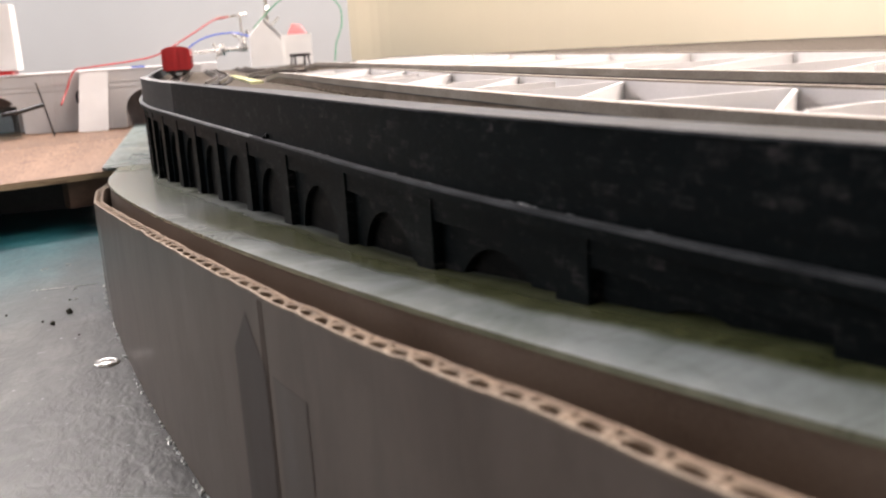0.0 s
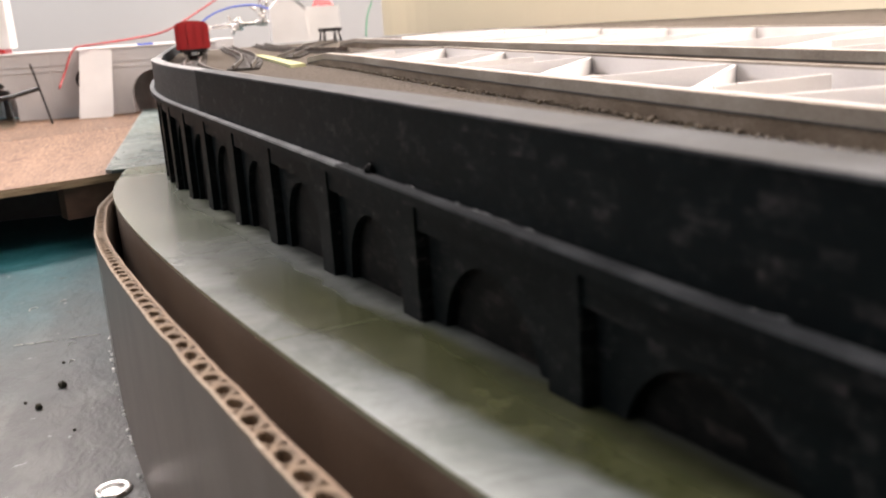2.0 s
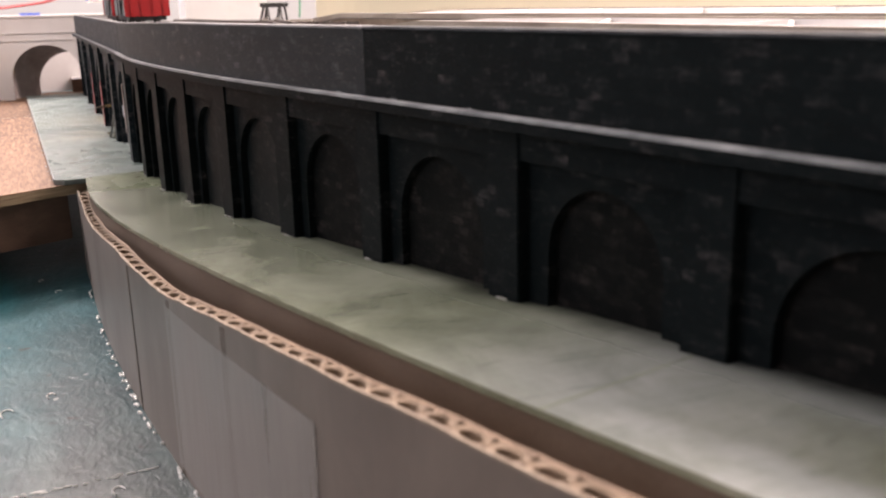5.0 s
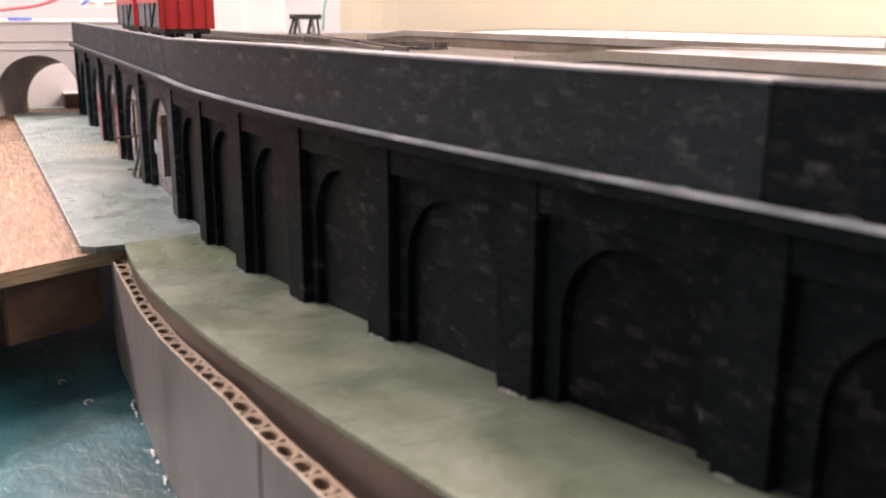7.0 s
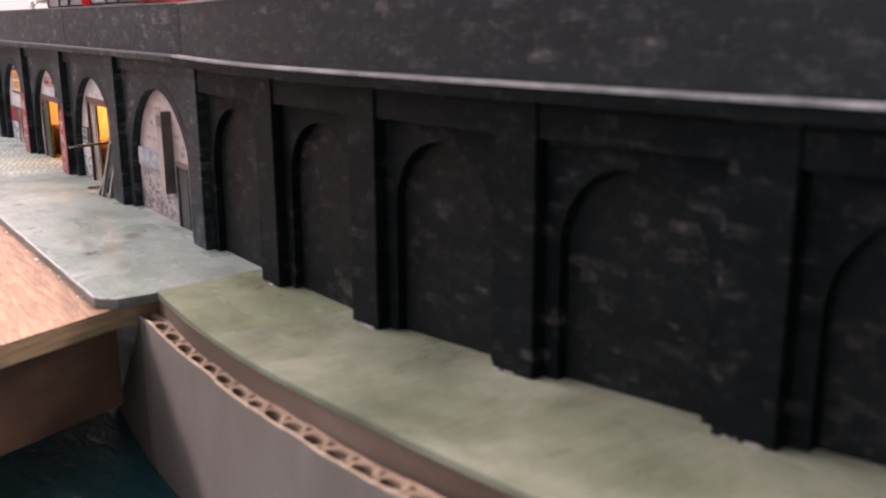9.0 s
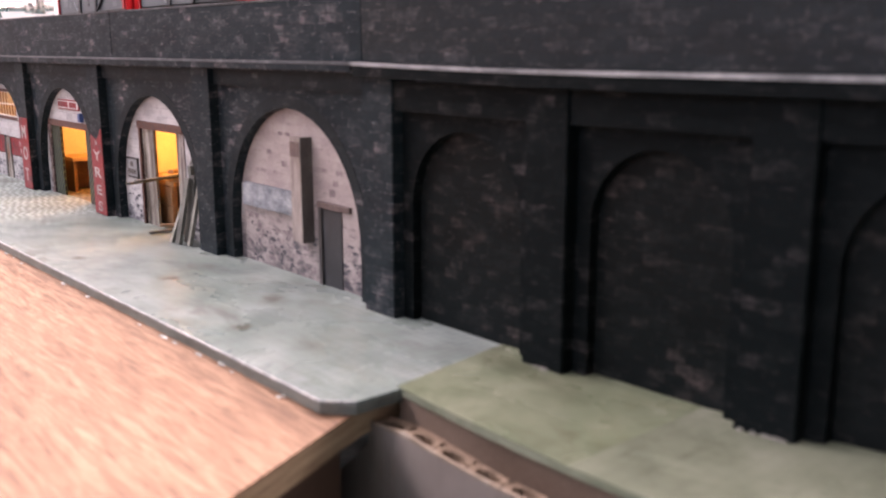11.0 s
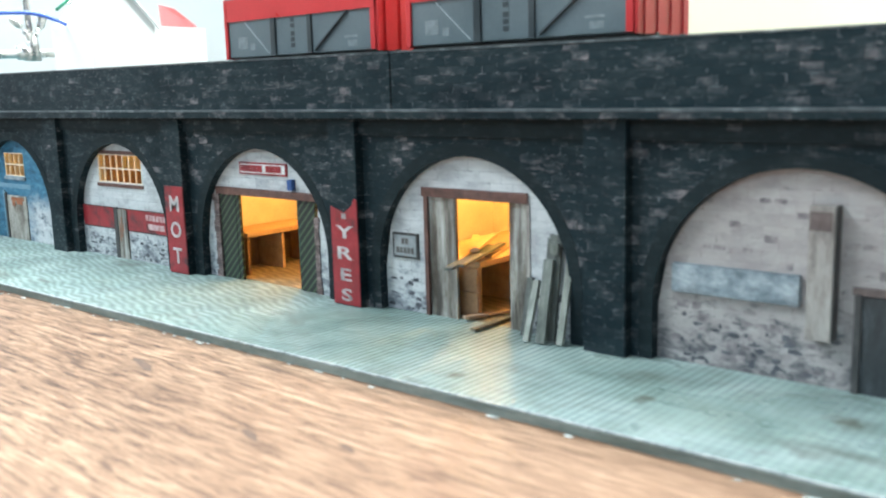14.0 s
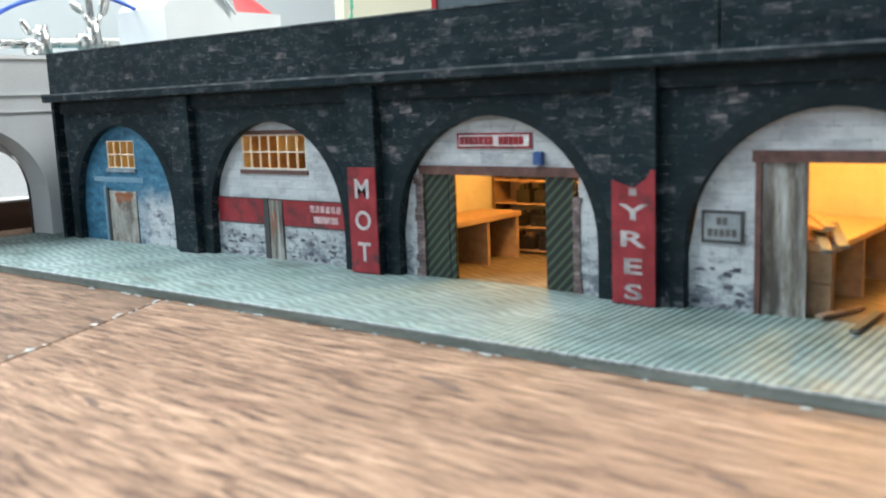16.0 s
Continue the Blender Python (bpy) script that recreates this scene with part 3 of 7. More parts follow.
def baseboard_paint():
    """Sea-green brushed paint with splashes; grey glare is painted in towards the near end."""
    m, n, l, b = nodes_of("sea_green_brushed_paint")
    v = object_vec(n, l)
    g = noise_node(n, l, object_vec(n, l, (1, 0.6, 1), (0, 0, 0.5)), 55, 6, 0.65, 0.5)
    teal = ramp_node(n, ((0.3, (0.006, 0.055, 0.068)), (0.5, (0.011, 0.088, 0.105)), (0.75, (0.03, 0.14, 0.16))))
    l.new(g, teal.inputs[0])
    # grey of the near end: lamp glare put into the colour
    grey = ramp_node(n, ((0.3, (0.018, 0.024, 0.022)), (0.5, (0.041, 0.049, 0.044)), (0.72, (0.115, 0.124, 0.110))))
    l.new(g, grey.inputs[0])
    c = n.new("ShaderNodeTexCoord")
    sep = n.new("ShaderNodeSeparateXYZ")
    l.new(c.outputs["Object"], sep.inputs[0])
    wob = n.new("ShaderNodeMath")
    wob.operation = "MULTIPLY_ADD"
    l.new(noise_node(n, l, v, 9, 3, 0.6, 0.3), wob.inputs[0])
    wob.inputs[1].default_value = 0.22
    l.new(sep.outputs["Y"], wob.inputs[2])
    zone = n.new("ShaderNodeMapRange")
    zone.inputs["From Min"].default_value, zone.inputs["From Max"].default_value = -0.22, 0.0
    l.new(wob.outputs[0], zone.inputs["Value"])
    col = mix_node(n, l, zone.outputs[0], grey.outputs[0], teal.outputs[0])
    sp = noise_node(n, l, v, 210, 3, 0.6, 0.3)
    spr = ramp_node(n, ((0.70, (0, 0, 0)), (0.74, (1, 1, 1))))
    l.new(sp, spr.inputs[0])
    col = mix_node(n, l, spr.outputs[0], col, (0.34, 0.38, 0.36))
    dk = noise_node(n, l, object_vec(n, l, (1, 1, 1), (0, 0, 1)), 120, 3, 0.6, 0.2)
    dkr = ramp_node(n, ((0.26, (1, 1, 1)), (0.31, (0, 0, 0))))
    l.new(dk, dkr.inputs[0])
    col = mix_node(n, l, dkr.outputs[0], col, (0.02, 0.026, 0.022))
    l.new(col, b.inputs["Base Color"])
    rr = n.new("ShaderNodeMapRange")
    rr.inputs["To Min"].default_value, rr.inputs["To Max"].default_value = 0.42, 0.36
    l.new(zone.outputs[0], rr.inputs["Value"])
    l.new(rr.outputs[0], b.inputs["Roughness"])
    fine = noise_node(n, l, object_vec(n, l, (1, 0.55, 1), (0, 0, 0.4)), 170, 5, 0.62, 0.4)
    b.inputs["Specular IOR Level"].default_value = 0.42
    bump_node(n, l, fine, 0.42, 0.0016, b)
    return m


BASE_PAINT = baseboard_paint()


def paving(name, stops, ridged, blotch, spots=()):
    """Printed sett paper with a varnished sheen: ribs on one sheet, wavy courses on the next; spots: x, y, radius of old spills."""
    m, n, l, b = nodes_of(name)
    v = object_vec(n, l)
    big = noise_node(n, l, v, 45, 5, 0.6, 0.3)
    r = ramp_node(n, stops)
    l.new(big, r.inputs[0])
    col = r.outputs[0]
    w = n.new("ShaderNodeTexWave")
    w.bands_direction = "Y"
    w.inputs["Scale"].default_value, w.inputs["Distortion"].default_value = 28.0, 1.3
    w.inputs["Detail"].default_value = 1
    l.new(object_vec(n, l, (0.16, 6.3, 1)), w.inputs["Vector"])
    wb = n.new("ShaderNodeTexWave")
    wb.bands_direction = "X"
    wb.inputs["Scale"].default_value, wb.inputs["Distortion"].default_value = 21.0, 5.0
    wb.inputs["Detail"].default_value, wb.inputs["Detail Scale"].default_value = 0.0, 1.0
    l.new(object_vec(n, l, (6.3, 6.3, 1), (0, 0, 0.3)), wb.inputs["Vector"])
    tc, pos, sheet = n.new("ShaderNodeTexCoord"), n.new("ShaderNodeSeparateXYZ"), n.new("ShaderNodeMapRange")
    l.new(tc.outputs["Object"], pos.inputs[0])
    for k, val in (("From Min", -0.035), ("From Max", -0.005)):
        sheet.inputs[k].default_value = val
    l.new(pos.outputs["Y"], sheet.inputs["Value"])
    faint = n.new("ShaderNodeMapRange")
    faint.inputs["To Min"].default_value, faint.inputs["To Max"].default_value = 0.42, 0.52
    l.new(wb.outputs["Fac"], faint.inputs["Value"])
    ridge = mix_node(n, l, sheet.outputs[0], w.outputs["Fac"], faint.outputs[0])
    ribs = ramp_node(n, ((0.3, (0.20, 0.24, 0.25)), (0.55, (1.2, 1.2, 1.2))))
    l.new(ridge, ribs.inputs[0])
    wob = n.new("ShaderNodeMath")
    wob.operation = "MULTIPLY_ADD"
    l.new(noise_node(n, l, v, 30, 3), wob.inputs[0])
    wob.inputs[1].default_value = 0.12
    l.new(pos.outputs["Y"], wob.inputs[2])
    flat = n.new("ShaderNodeMapRange")
    for k, val in (("From Min", -0.07), ("From Max", 0.03), ("To Min", 0.12 * ridged), ("To Max", ridged)):
        flat.inputs[k].default_value = val
    l.new(wob.outputs[0], flat.inputs["Value"])
    col = mix_node(n, l, flat.outputs[0], col, ribs.outputs[0], "MULTIPLY")
    tint = ramp_node(n, ((0.44, (1, 1, 1)), (0.55, (0.88, 0.92, 0.89)), (0.68, (0.90, 0.86, 0.80))))
    l.new(noise_node(n, l, object_vec(n, l, (1, 0.7, 1)), 26, 5, 0.65, 0.8), tint.inputs[0])
    col = mix_node(n, l, 1.0, col, tint.outputs[0], "MULTIPLY")
    grime = ramp_node(n, ((0.36, (0.80, 0.81, 0.78)), (0.52, (0.98, 0.98, 0.97)), (0.66, (1.04, 1.04, 1.04))))
    l.new(noise_node(n, l, object_vec(n, l, (1, 0.6, 1)), 210, 5, 0.7, 0.5), grime.inputs[0])
    col = mix_node(n, l, 1.0, col, grime.outputs[0], "MULTIPLY")
    w2 = n.new("ShaderNodeTexWave")
    w2.bands_direction = "X"
    w2.inputs["Scale"].default_value, w2.inputs["Distortion"].default_value = 22.0, 0.4
    l.new(object_vec(n, l, (6.3, 0.16, 1)), w2.inputs["Vector"])
    cross = ramp_node(n, ((0.1, (0.92, 0.93, 0.93)), (0.5, (1, 1, 1))))
    l.new(w2.outputs["Fac"], cross.inputs[0])
    col = mix_node(n, l, ridged, col, cross.outputs[0], "MULTIPLY")
    st = noise_node(n, l, object_vec(n, l, (1, 0.6, 1)), 62, 4, 0.6, 0.8)
    sr = ramp_node(n, ((0.57, (0, 0, 0)), (0.68, (1, 1, 1))))
    l.new(st, sr.inputs[0])
    f = n.new("ShaderNodeMath")
    f.operation = "MULTIPLY"
    f.inputs[1].default_value = 0.55
    l.new(sr.outputs[0], f.inputs[0])
    col = mix_node(n, l, f.outputs[0], col, blotch)
    if spots:
        ragged = noise_node(n, l, object_vec(n, l, (1, 0.5, 1)), 420, 3, 0.6, 0.6)
    for x, y, rad in spots:
        gap = n.new("ShaderNodeVectorMath")
        gap.operation = "DISTANCE"
        l.new(tc.outputs["Object"], gap.inputs[0])
        gap.inputs[1].default_value = ((x + 20) * MM, (y - 180) * MM, 0)
        rag = n.new("ShaderNodeMath")
        rag.operation = "MULTIPLY_ADD"
        l.new(ragged, rag.inputs[0])
        rag.inputs[1].default_value = 2.6 * rad * MM
        l.new(gap.outputs["Value"], rag.inputs[2])
        fade = n.new("ShaderNodeMapRange")
        fade.interpolation_type = "SMOOTHSTEP"
        for k, val in (("From Min", 1.5 * rad * MM), ("From Max", 2.2 * rad * MM), ("To Min", 0.75), ("To Max", 0.0)):
            fade.inputs[k].default_value = val
        l.new(rag.outputs[0], fade.inputs["Value"])
        col = mix_node(n, l, fade.outputs[0], col, (0.075, 0.07, 0.05))
    l.new(col, b.inputs["Base Color"])
    gloss = n.new("ShaderNodeMapRange")
    for k, val in (("From Min", 0.35), ("From Max", 0.65), ("To Min", 0.15), ("To Max", 0.32)):
        gloss.inputs[k].default_value = val
    l.new(noise_node(n, l, object_vec(n, l, (1, 0.7, 1)), 55, 4, 0.6, 0.4), gloss.inputs["Value"])
    dull = n.new("ShaderNodeMath")
    dull.operation = "MULTIPLY_ADD"
    l.new(flat.outputs[0], dull.inputs[0])
    dull.inputs[1].default_value = 0.36
    l.new(gloss.outputs[0], dull.inputs[2])
    l.new(dull.outputs[0], b.inputs["Roughness"])
    b.inputs["Specular IOR Level"].default_value = 0.24
    relief = n.new("ShaderNodeMath")
    relief.operation = "MULTIPLY"
    l.new(ridge, relief.inputs[0])
    l.new(flat.outputs[0], relief.inputs[1])
    bump_node(n, l, relief.outputs[0], 0.7, 0.0004, b)
    return m


SPOTS = ((-10.6, 29.5, 4.2), (-26.0, 15.0, 3.4), (-20.0, 62.0, 2.6), (-29.0, 98.0, 2.4))
PAVING = paving("grey_green_sett_paper", ((0.3, (0.186, 0.236, 0.228)), (0.5, (0.270, 0.328, 0.317)), (0.7, (0.358, 0.410, 0.396))), 1.0, (0.10, 0.105, 0.09), SPOTS)
# pavement's paper indoors, with the amber lamplight mixed into its colour
ROOM_FLOOR = paving("amber_lit_floor_paper", ((0.3, (0.16, 0.12, 0.075)), (0.5, (0.25, 0.19, 0.12)), (0.7, (0.34, 0.27, 0.18))), 1.0, (0.12, 0.09, 0.05))
PAVING_GREEN = paving("mossy_sett_paper", ((0.3, (0.12, 0.15, 0.10)), (0.5, (0.19, 0.222, 0.152)), (0.7, (0.28, 0.305, 0.225))), 0.04, (0.09, 0.10, 0.06))


def ramp_paving():
    """Pale paper road; a broad mossy stripe was sprayed along the wall side of the later sheets."""
    m, n, l, b = nodes_of("pale_road_paper_with_moss")
    v = object_vec(n, l)

    def span(value, lo, hi, a=0.0, z=1.0):
        r = n.new("ShaderNodeMapRange")
        r.interpolation_type = "SMOOTHSTEP"
        for k, val in (("From Min", lo), ("From Max", hi), ("To Min", a), ("To Max", z)):
            r.inputs[k].default_value = val
        l.new(value, r.inputs["Value"])
        return r.outputs[0]

    def maths(op, a, c):
        k = n.new("ShaderNodeMath")
        k.operation = op
        for sock, val in zip(k.inputs, (a, c)):
            if isinstance(val, (int, float)):
                sock.default_value = val
            else:
                l.new(val, sock)
        return k.outputs[0]

    uv, sep = n.new("ShaderNodeUVMap"), n.new("ShaderNodeSeparateXYZ")
    uv.uv_map = "road"
    l.new(uv.outputs[0], sep.inputs[0])
    # across: 0 at the wall, 1 at the outer edge; along: metres from the joint
    across, along = sep.outputs["X"], sep.outputs["Y"]
    big = noise_node(n, l, v, 40, 5, 0.6, 0.3)
    pale = ramp_node(n, ((0.3, (0.205, 0.230, 0.218)), (0.5, (0.265, 0.295, 0.280)), (0.7, (0.335, 0.362, 0.345))))
    l.new(big, pale.inputs[0])
    olive = ramp_node(n, ((0.3, (0.142, 0.170, 0.122)), (0.5, (0.216, 0.249, 0.183)), (0.7, (0.300, 0.334, 0.258))))
    l.new(big, olive.inputs[0])
    moss = ramp_node(n, ((0.3, (0.056, 0.065, 0.024)), (0.5, (0.090, 0.101, 0.041)), (0.7, (0.140, 0.150, 0.070))))
    l.new(noise_node(n, l, v, 150, 5, 0.7), moss.inputs[0])
    wander = maths("MULTIPLY_ADD", noise_node(n, l, v, 34, 4, 0.6), 0.26)
    wander.node.inputs[2].default_value = -0.13
    side = maths("ADD", across, wander)
    far = span(along, 0.345, 0.43)
    inner = span(along, 0.41, 0.53, 0.26, 0.0)
    band = maths("MULTIPLY", span(maths("SUBTRACT", side, span(along, 0.42, 0.57, 0.24, 0.0)), 0.44, 0.62, 1.0, 0.0), far)
    band = maths("MULTIPLY", band, span(maths("SUBTRACT", side, inner), -0.02, 0.14))
    # shade along the wall foot, painted black into the colour of the road sheets
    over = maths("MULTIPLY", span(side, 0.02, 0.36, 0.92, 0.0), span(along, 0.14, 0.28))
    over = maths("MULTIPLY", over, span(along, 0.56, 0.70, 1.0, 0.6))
    col = mix_node(n, l, span(along, 0.30, 0.36), olive.outputs[0], pale.outputs[0])
    third = ramp_node(n, ((0.3, (0.32, 0.365, 0.36)), (0.5, (0.40, 0.45, 0.443)), (0.7, (0.48, 0.525, 0.515))))
    l.new(big, third.inputs[0])
    col = mix_node(n, l, span(along, 0.449, 0.50), col, third.outputs[0])
    blot = ramp_node(n, ((0.42, (0.66, 0.68, 0.63)), (0.6, (1, 1, 1))))
    l.new(noise_node(n, l, object_vec(n, l, (1, 0.6, 1)), 48, 6, 0.68, 0.6), blot.inputs[0])
    col = mix_node(n, l, 0.7, col, blot.outputs[0], "MULTIPLY")
    # drips and specks of grey wash
    wash = ramp_node(n, ((0.56, (1, 1, 1)), (0.68, (0.62, 0.65, 0.62))))
    l.new(noise_node(n, l, object_vec(n, l, (0.5, 1.6, 1)), 120, 5, 0.7, 0.8), wash.inputs[0])
    col = mix_node(n, l, 0.6, col, wash.outputs[0], "MULTIPLY")
    w = n.new("ShaderNodeTexWave")
    w.bands_direction = "Y"
    w.inputs["Scale"].default_value, w.inputs["Distortion"].default_value, w.inputs["Detail"].default_value = 18.5, 2.6, 3
    l.new(object_vec(n, l, (1.2, 6.3, 1), (0, 0, 0.12)), w.inputs["Vector"])
    ribs = ramp_node(n, ((0.2, (0.55, 0.56, 0.53)), (0.6, (1.05, 1.05, 1.05))))
    l.new(w.outputs["Fac"], ribs.inputs[0])
    ribbed = ramp_node(n, ((0.10, (0.06, 0.06, 0.06)), (0.15, (0.08, 0.08, 0.08)), (0.21, (0.07, 0.07, 0.07)), (0.27, (0.04, 0.04, 0.04))))
    l.new(along, ribbed.inputs[0])
    col = mix_node(n, l, ribbed.outputs[0], col, ribs.outputs[0], "MULTIPLY")
    col = mix_node(n, l, band, col, moss.outputs[0])
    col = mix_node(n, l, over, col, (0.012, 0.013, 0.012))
    l.new(col, b.inputs["Base Color"])
    # the painted shade is also matt, so no sheen lifts it
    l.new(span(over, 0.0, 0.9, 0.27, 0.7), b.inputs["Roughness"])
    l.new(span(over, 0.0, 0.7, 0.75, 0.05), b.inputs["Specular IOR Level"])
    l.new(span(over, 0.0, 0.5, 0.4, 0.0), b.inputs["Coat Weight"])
    b.inputs["Coat Roughness"].default_value = 0.22
    bump_node(n, l, noise_node(n, l, v, 900, 3), 0.15, 0.0003, b)
    return m


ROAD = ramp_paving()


def stripes():
    m, n, l, b = nodes_of("black_green_hazard_stripes")
    w = n.new("ShaderNodeTexWave")
    w.bands_direction = "DIAGONAL"
    w.inputs["Scale"].default_value, w.inputs["Distortion"].default_value = 250, 0.4
    l.new(object_vec(n, l, (0.0, 1, 1)), w.inputs["Vector"])
    r = ramp_node(n, ((0.66, (0.006, 0.009, 0.009)), (0.80, (0.055, 0.080, 0.042))))
    l.new(w.outputs["Fac"], r.inputs[0])
    l.new(r.outputs[0], b.inputs["Base Color"])
    b.inputs["Roughness"].default_value = 0.5
    return m


STRIPES = stripes()


def glass(name, tint):
    m, n, l, b = nodes_of(name)
    b.inputs["Base Color"].default_value = (*tint, 1)
    b.inputs["Transmission Weight"].default_value = 1.0
    b.inputs["Roughness"].default_value = 0.05
    b.inputs["IOR"].default_value = 1.1
    return m


GLASS = glass("window_glass", (1, 1, 1))
DIM_GLASS = glass("brown_tinted_glass", (0.60, 0.42, 0.30))
JAR_GLASS = glass("pale_blue_jar", (0.62, 0.76, 0.80))

# ---- building helpers (millimetres in, metres out) ----


def thing(name, base, label, category, group="", kind=""):
    ob = new(name)
    ob.empty_display_size = 0.005
    ob.location = [c * MM for c in base]
    return tagged(ob, label, category, group, kind)


def part(name, bm, material, parent=None, label="", smooth=False):
    """Links a bmesh, drawn in millimetres of the world, as one mesh under its thing."""
    bmesh.ops.recalc_face_normals(bm, faces=bm.faces[:])
    base = Vector((0, 0, 0))
    p = parent
    while p is not None:
        base += p.location
        p = p.parent
    bm.transform(Matrix.Translation(-base) @ Matrix.Scale(MM, 4))
    me = bpy.data.meshes.new(name)
    bm.to_mesh(me)
    bm.free()
    me.materials.append(material)
    if smooth:
        for f in me.polygons:
            f.use_smooth = True
    ob = new(name, me)
    ob.parent = parent
    if label:
        ob["label"] = label
    return ob


def own(name, bm, material, label, category, group="", kind="", smooth=False):
    """A thing that is one mesh."""
    return tagged(part(name, bm, material, smooth=smooth), label, category, group, kind)


def box(bm, x0, x1, y0, y1, z0, z1):
    v = [bm.verts.new((x, y, z)) for x in (x0, x1) for y in (y0, y1) for z in (z0, z1)]
    for f in ((0, 1, 3, 2), (4, 6, 7, 5), (0, 4, 5, 1), (2, 3, 7, 6), (0, 2, 6, 4), (1, 5, 7, 3)):
        bm.faces.new([v[i] for i in f])
    return v


def boxed(*r):
    bm = bmesh.new()
    box(bm, *r)
    return bm


def soft_box(x0, x1, y0, y1, z0, z1, r=0.3):
    bm = boxed(x0, x1, y0, y1, z0, z1)
    bmesh.ops.bevel(bm, geom=bm.edges[:], offset=r, segments=2, affect="EDGES")
    return bm


def beam(bm, a, b, w, h, up=(0, 0, 1)):
    """A straight bar from a to b with a w x h section."""
    a, b = Vector(a), Vector(b)
    d = (b - a).normalized()
    s = d.cross(Vector(up))
    s = (s if s.length > 1e-6 else d.cross(Vector((1, 0, 0)))).normalized()
    u = s.cross(d).normalized()
    v = [bm.verts.new(p + s * i * w / 2 + u * j * h / 2) for p in (a, b) for i, j in ((-1, -1), (1, -1), (1, 1), (-1, 1))]
    for f in ((3, 2, 1, 0), (4, 5, 6, 7), (0, 1, 5, 4), (1, 2, 6, 5), (2, 3, 7, 6), (3, 0, 4, 7)):
        bm.faces.new([v[i] for i in f])


def tube(bm, pts, r, seg=8):
    """A round bar or wire through the points."""
    pts = [Vector(p) for p in pts]
    rings = []
    for i, p in enumerate(pts):
        d = (pts[min(i + 1, len(pts) - 1)] - pts[max(i - 1, 0)]).normalized()
        s = d.cross(Vector((0, 0, 1)) if abs(d.z) < 0.9 else Vector((1, 0, 0))).normalized()
        u = s.cross(d)
        rings.append([bm.verts.new(p + (s * math.cos(k * math.tau / seg) + u * math.sin(k * math.tau / seg)) * r) for k in range(seg)])
    for a, b in zip(rings, rings[1:]):
        for k in range(seg):
            bm.faces.new((a[k], a[(k + 1) % seg], b[(k + 1) % seg], b[k]))
    bm.faces.new(rings[0][::-1])
    bm.faces.new(rings[-1])


def smooth_line(pts, n=8):
    """Catmull-Rom through the points."""
    pts = [Vector(p) for p in pts]
    q = [pts[0] * 2 - pts[1], *pts, pts[-1] * 2 - pts[-2]]
    out = []
    for i in range(1, len(q) - 2):
        a, b, c, d = q[i - 1:i + 3]
        for k in range(n):
            t = k / n
            out.append(0.5 * (2 * b + (c - a) * t + (2 * a - 5 * b + 4 * c - d) * t * t + (3 * b - a - 3 * c + d) * t ** 3))
    return out + [pts[-1]]


def evenly(pts, step):
    """The same line with its points a fixed step apart."""
    out, left = [pts[0]], step
    for a, b in zip(pts, pts[1:]):
        run, gone = (b - a).length, 0.0
        while run - gone >= left:
            gone, left = gone + left, step
            out.append(a.lerp(b, gone / run))
        left -= run - gone
    return out + [pts[-1]]


def strip(bm, left, right, thick):
    """A board between two lines of points, thick downwards."""
    rows = [[bm.verts.new(p) for p in line] for line in (left, right, [p - Vector((0, 0, thick)) for p in right], [p - Vector((0, 0, thick)) for p in left])]
    for a, b in zip(rows, rows[1:] + rows[:1]):
        for i in range(len(a) - 1):
            bm.faces.new((a[i], a[i + 1], b[i + 1], b[i]))
    for i in (0, -1):
        bm.faces.new([r[i] for r in rows])
    return rows


def ribbon_wall(bm, line, z_top, z_low, thick, side=1):
    """An upright sheet along a plan line; z_top and z_low may follow the line."""
    n = len(line)
    off = []
    for i, p in enumerate(line):
        d = (line[min(i + 1, n - 1)] - line[max(i - 1, 0)])
        d = Vector((d.x, d.y, 0)).normalized()
        off.append(Vector((-d.y, d.x, 0)) * thick * side)
    top = z_top if callable(z_top) else (lambda i: z_top)
    low = z_low if callable(z_low) else (lambda i: z_low)
    rows = []
    for k, z in ((0, top), (1, top), (1, low), (0, low)):
        rows.append([bm.verts.new((p.x + off[i].x * k, p.y + off[i].y * k, z(i))) for i, p in enumerate(line)])
    for a, b in zip(rows, rows[1:] + rows[:1]):
        for i in range(n - 1):
            bm.faces.new((a[i], a[i + 1], b[i + 1], b[i]))
    for i in (0, -1):
        bm.faces.new([r[i] for r in rows])


def wall_x(s):
    """Front line of the viaduct south of the joint, s millimetres along, and its slope."""
    if s < 0:
        return 0.0, 0.0
    if s < 210:
        return 4.762e-4 * s * s, 9.524e-4 * s
    x, k = 21.0 + 0.2 * (s - 210), 0.2
    if s > 530:
        x, k = x + 5.0e-4 * (s - 530) ** 2, k + 1.0e-3 * (s - 530)
    return x, k


def bend(p):
    """Carries a point drawn on a straight wall (back from the front, along, up) onto the viaduct's line."""
    x, k = wall_x(-p[1])
    n = math.hypot(1, k)
    return Vector((x + p[0] / n, p[1] + p[0] * k / n, p[2]))


def bent(bm):
    for v in bm.verts:
        v.co = bend(v.co)
    return bm


def long_box(x0, x1, y0, y1, z0, z1, step=12):
    """A bar along the wall, cut often enough to bend."""
    bm = bmesh.new()
    k = max(1, int(abs(y1 - y0) / step))
    ys = [y0 + (y1 - y0) * i / k for i in range(k + 1)]
    strip(bm, [Vector((x0, y, z1)) for y in ys], [Vector((x1, y, z1)) for y in ys], z1 - z0)
    return bm


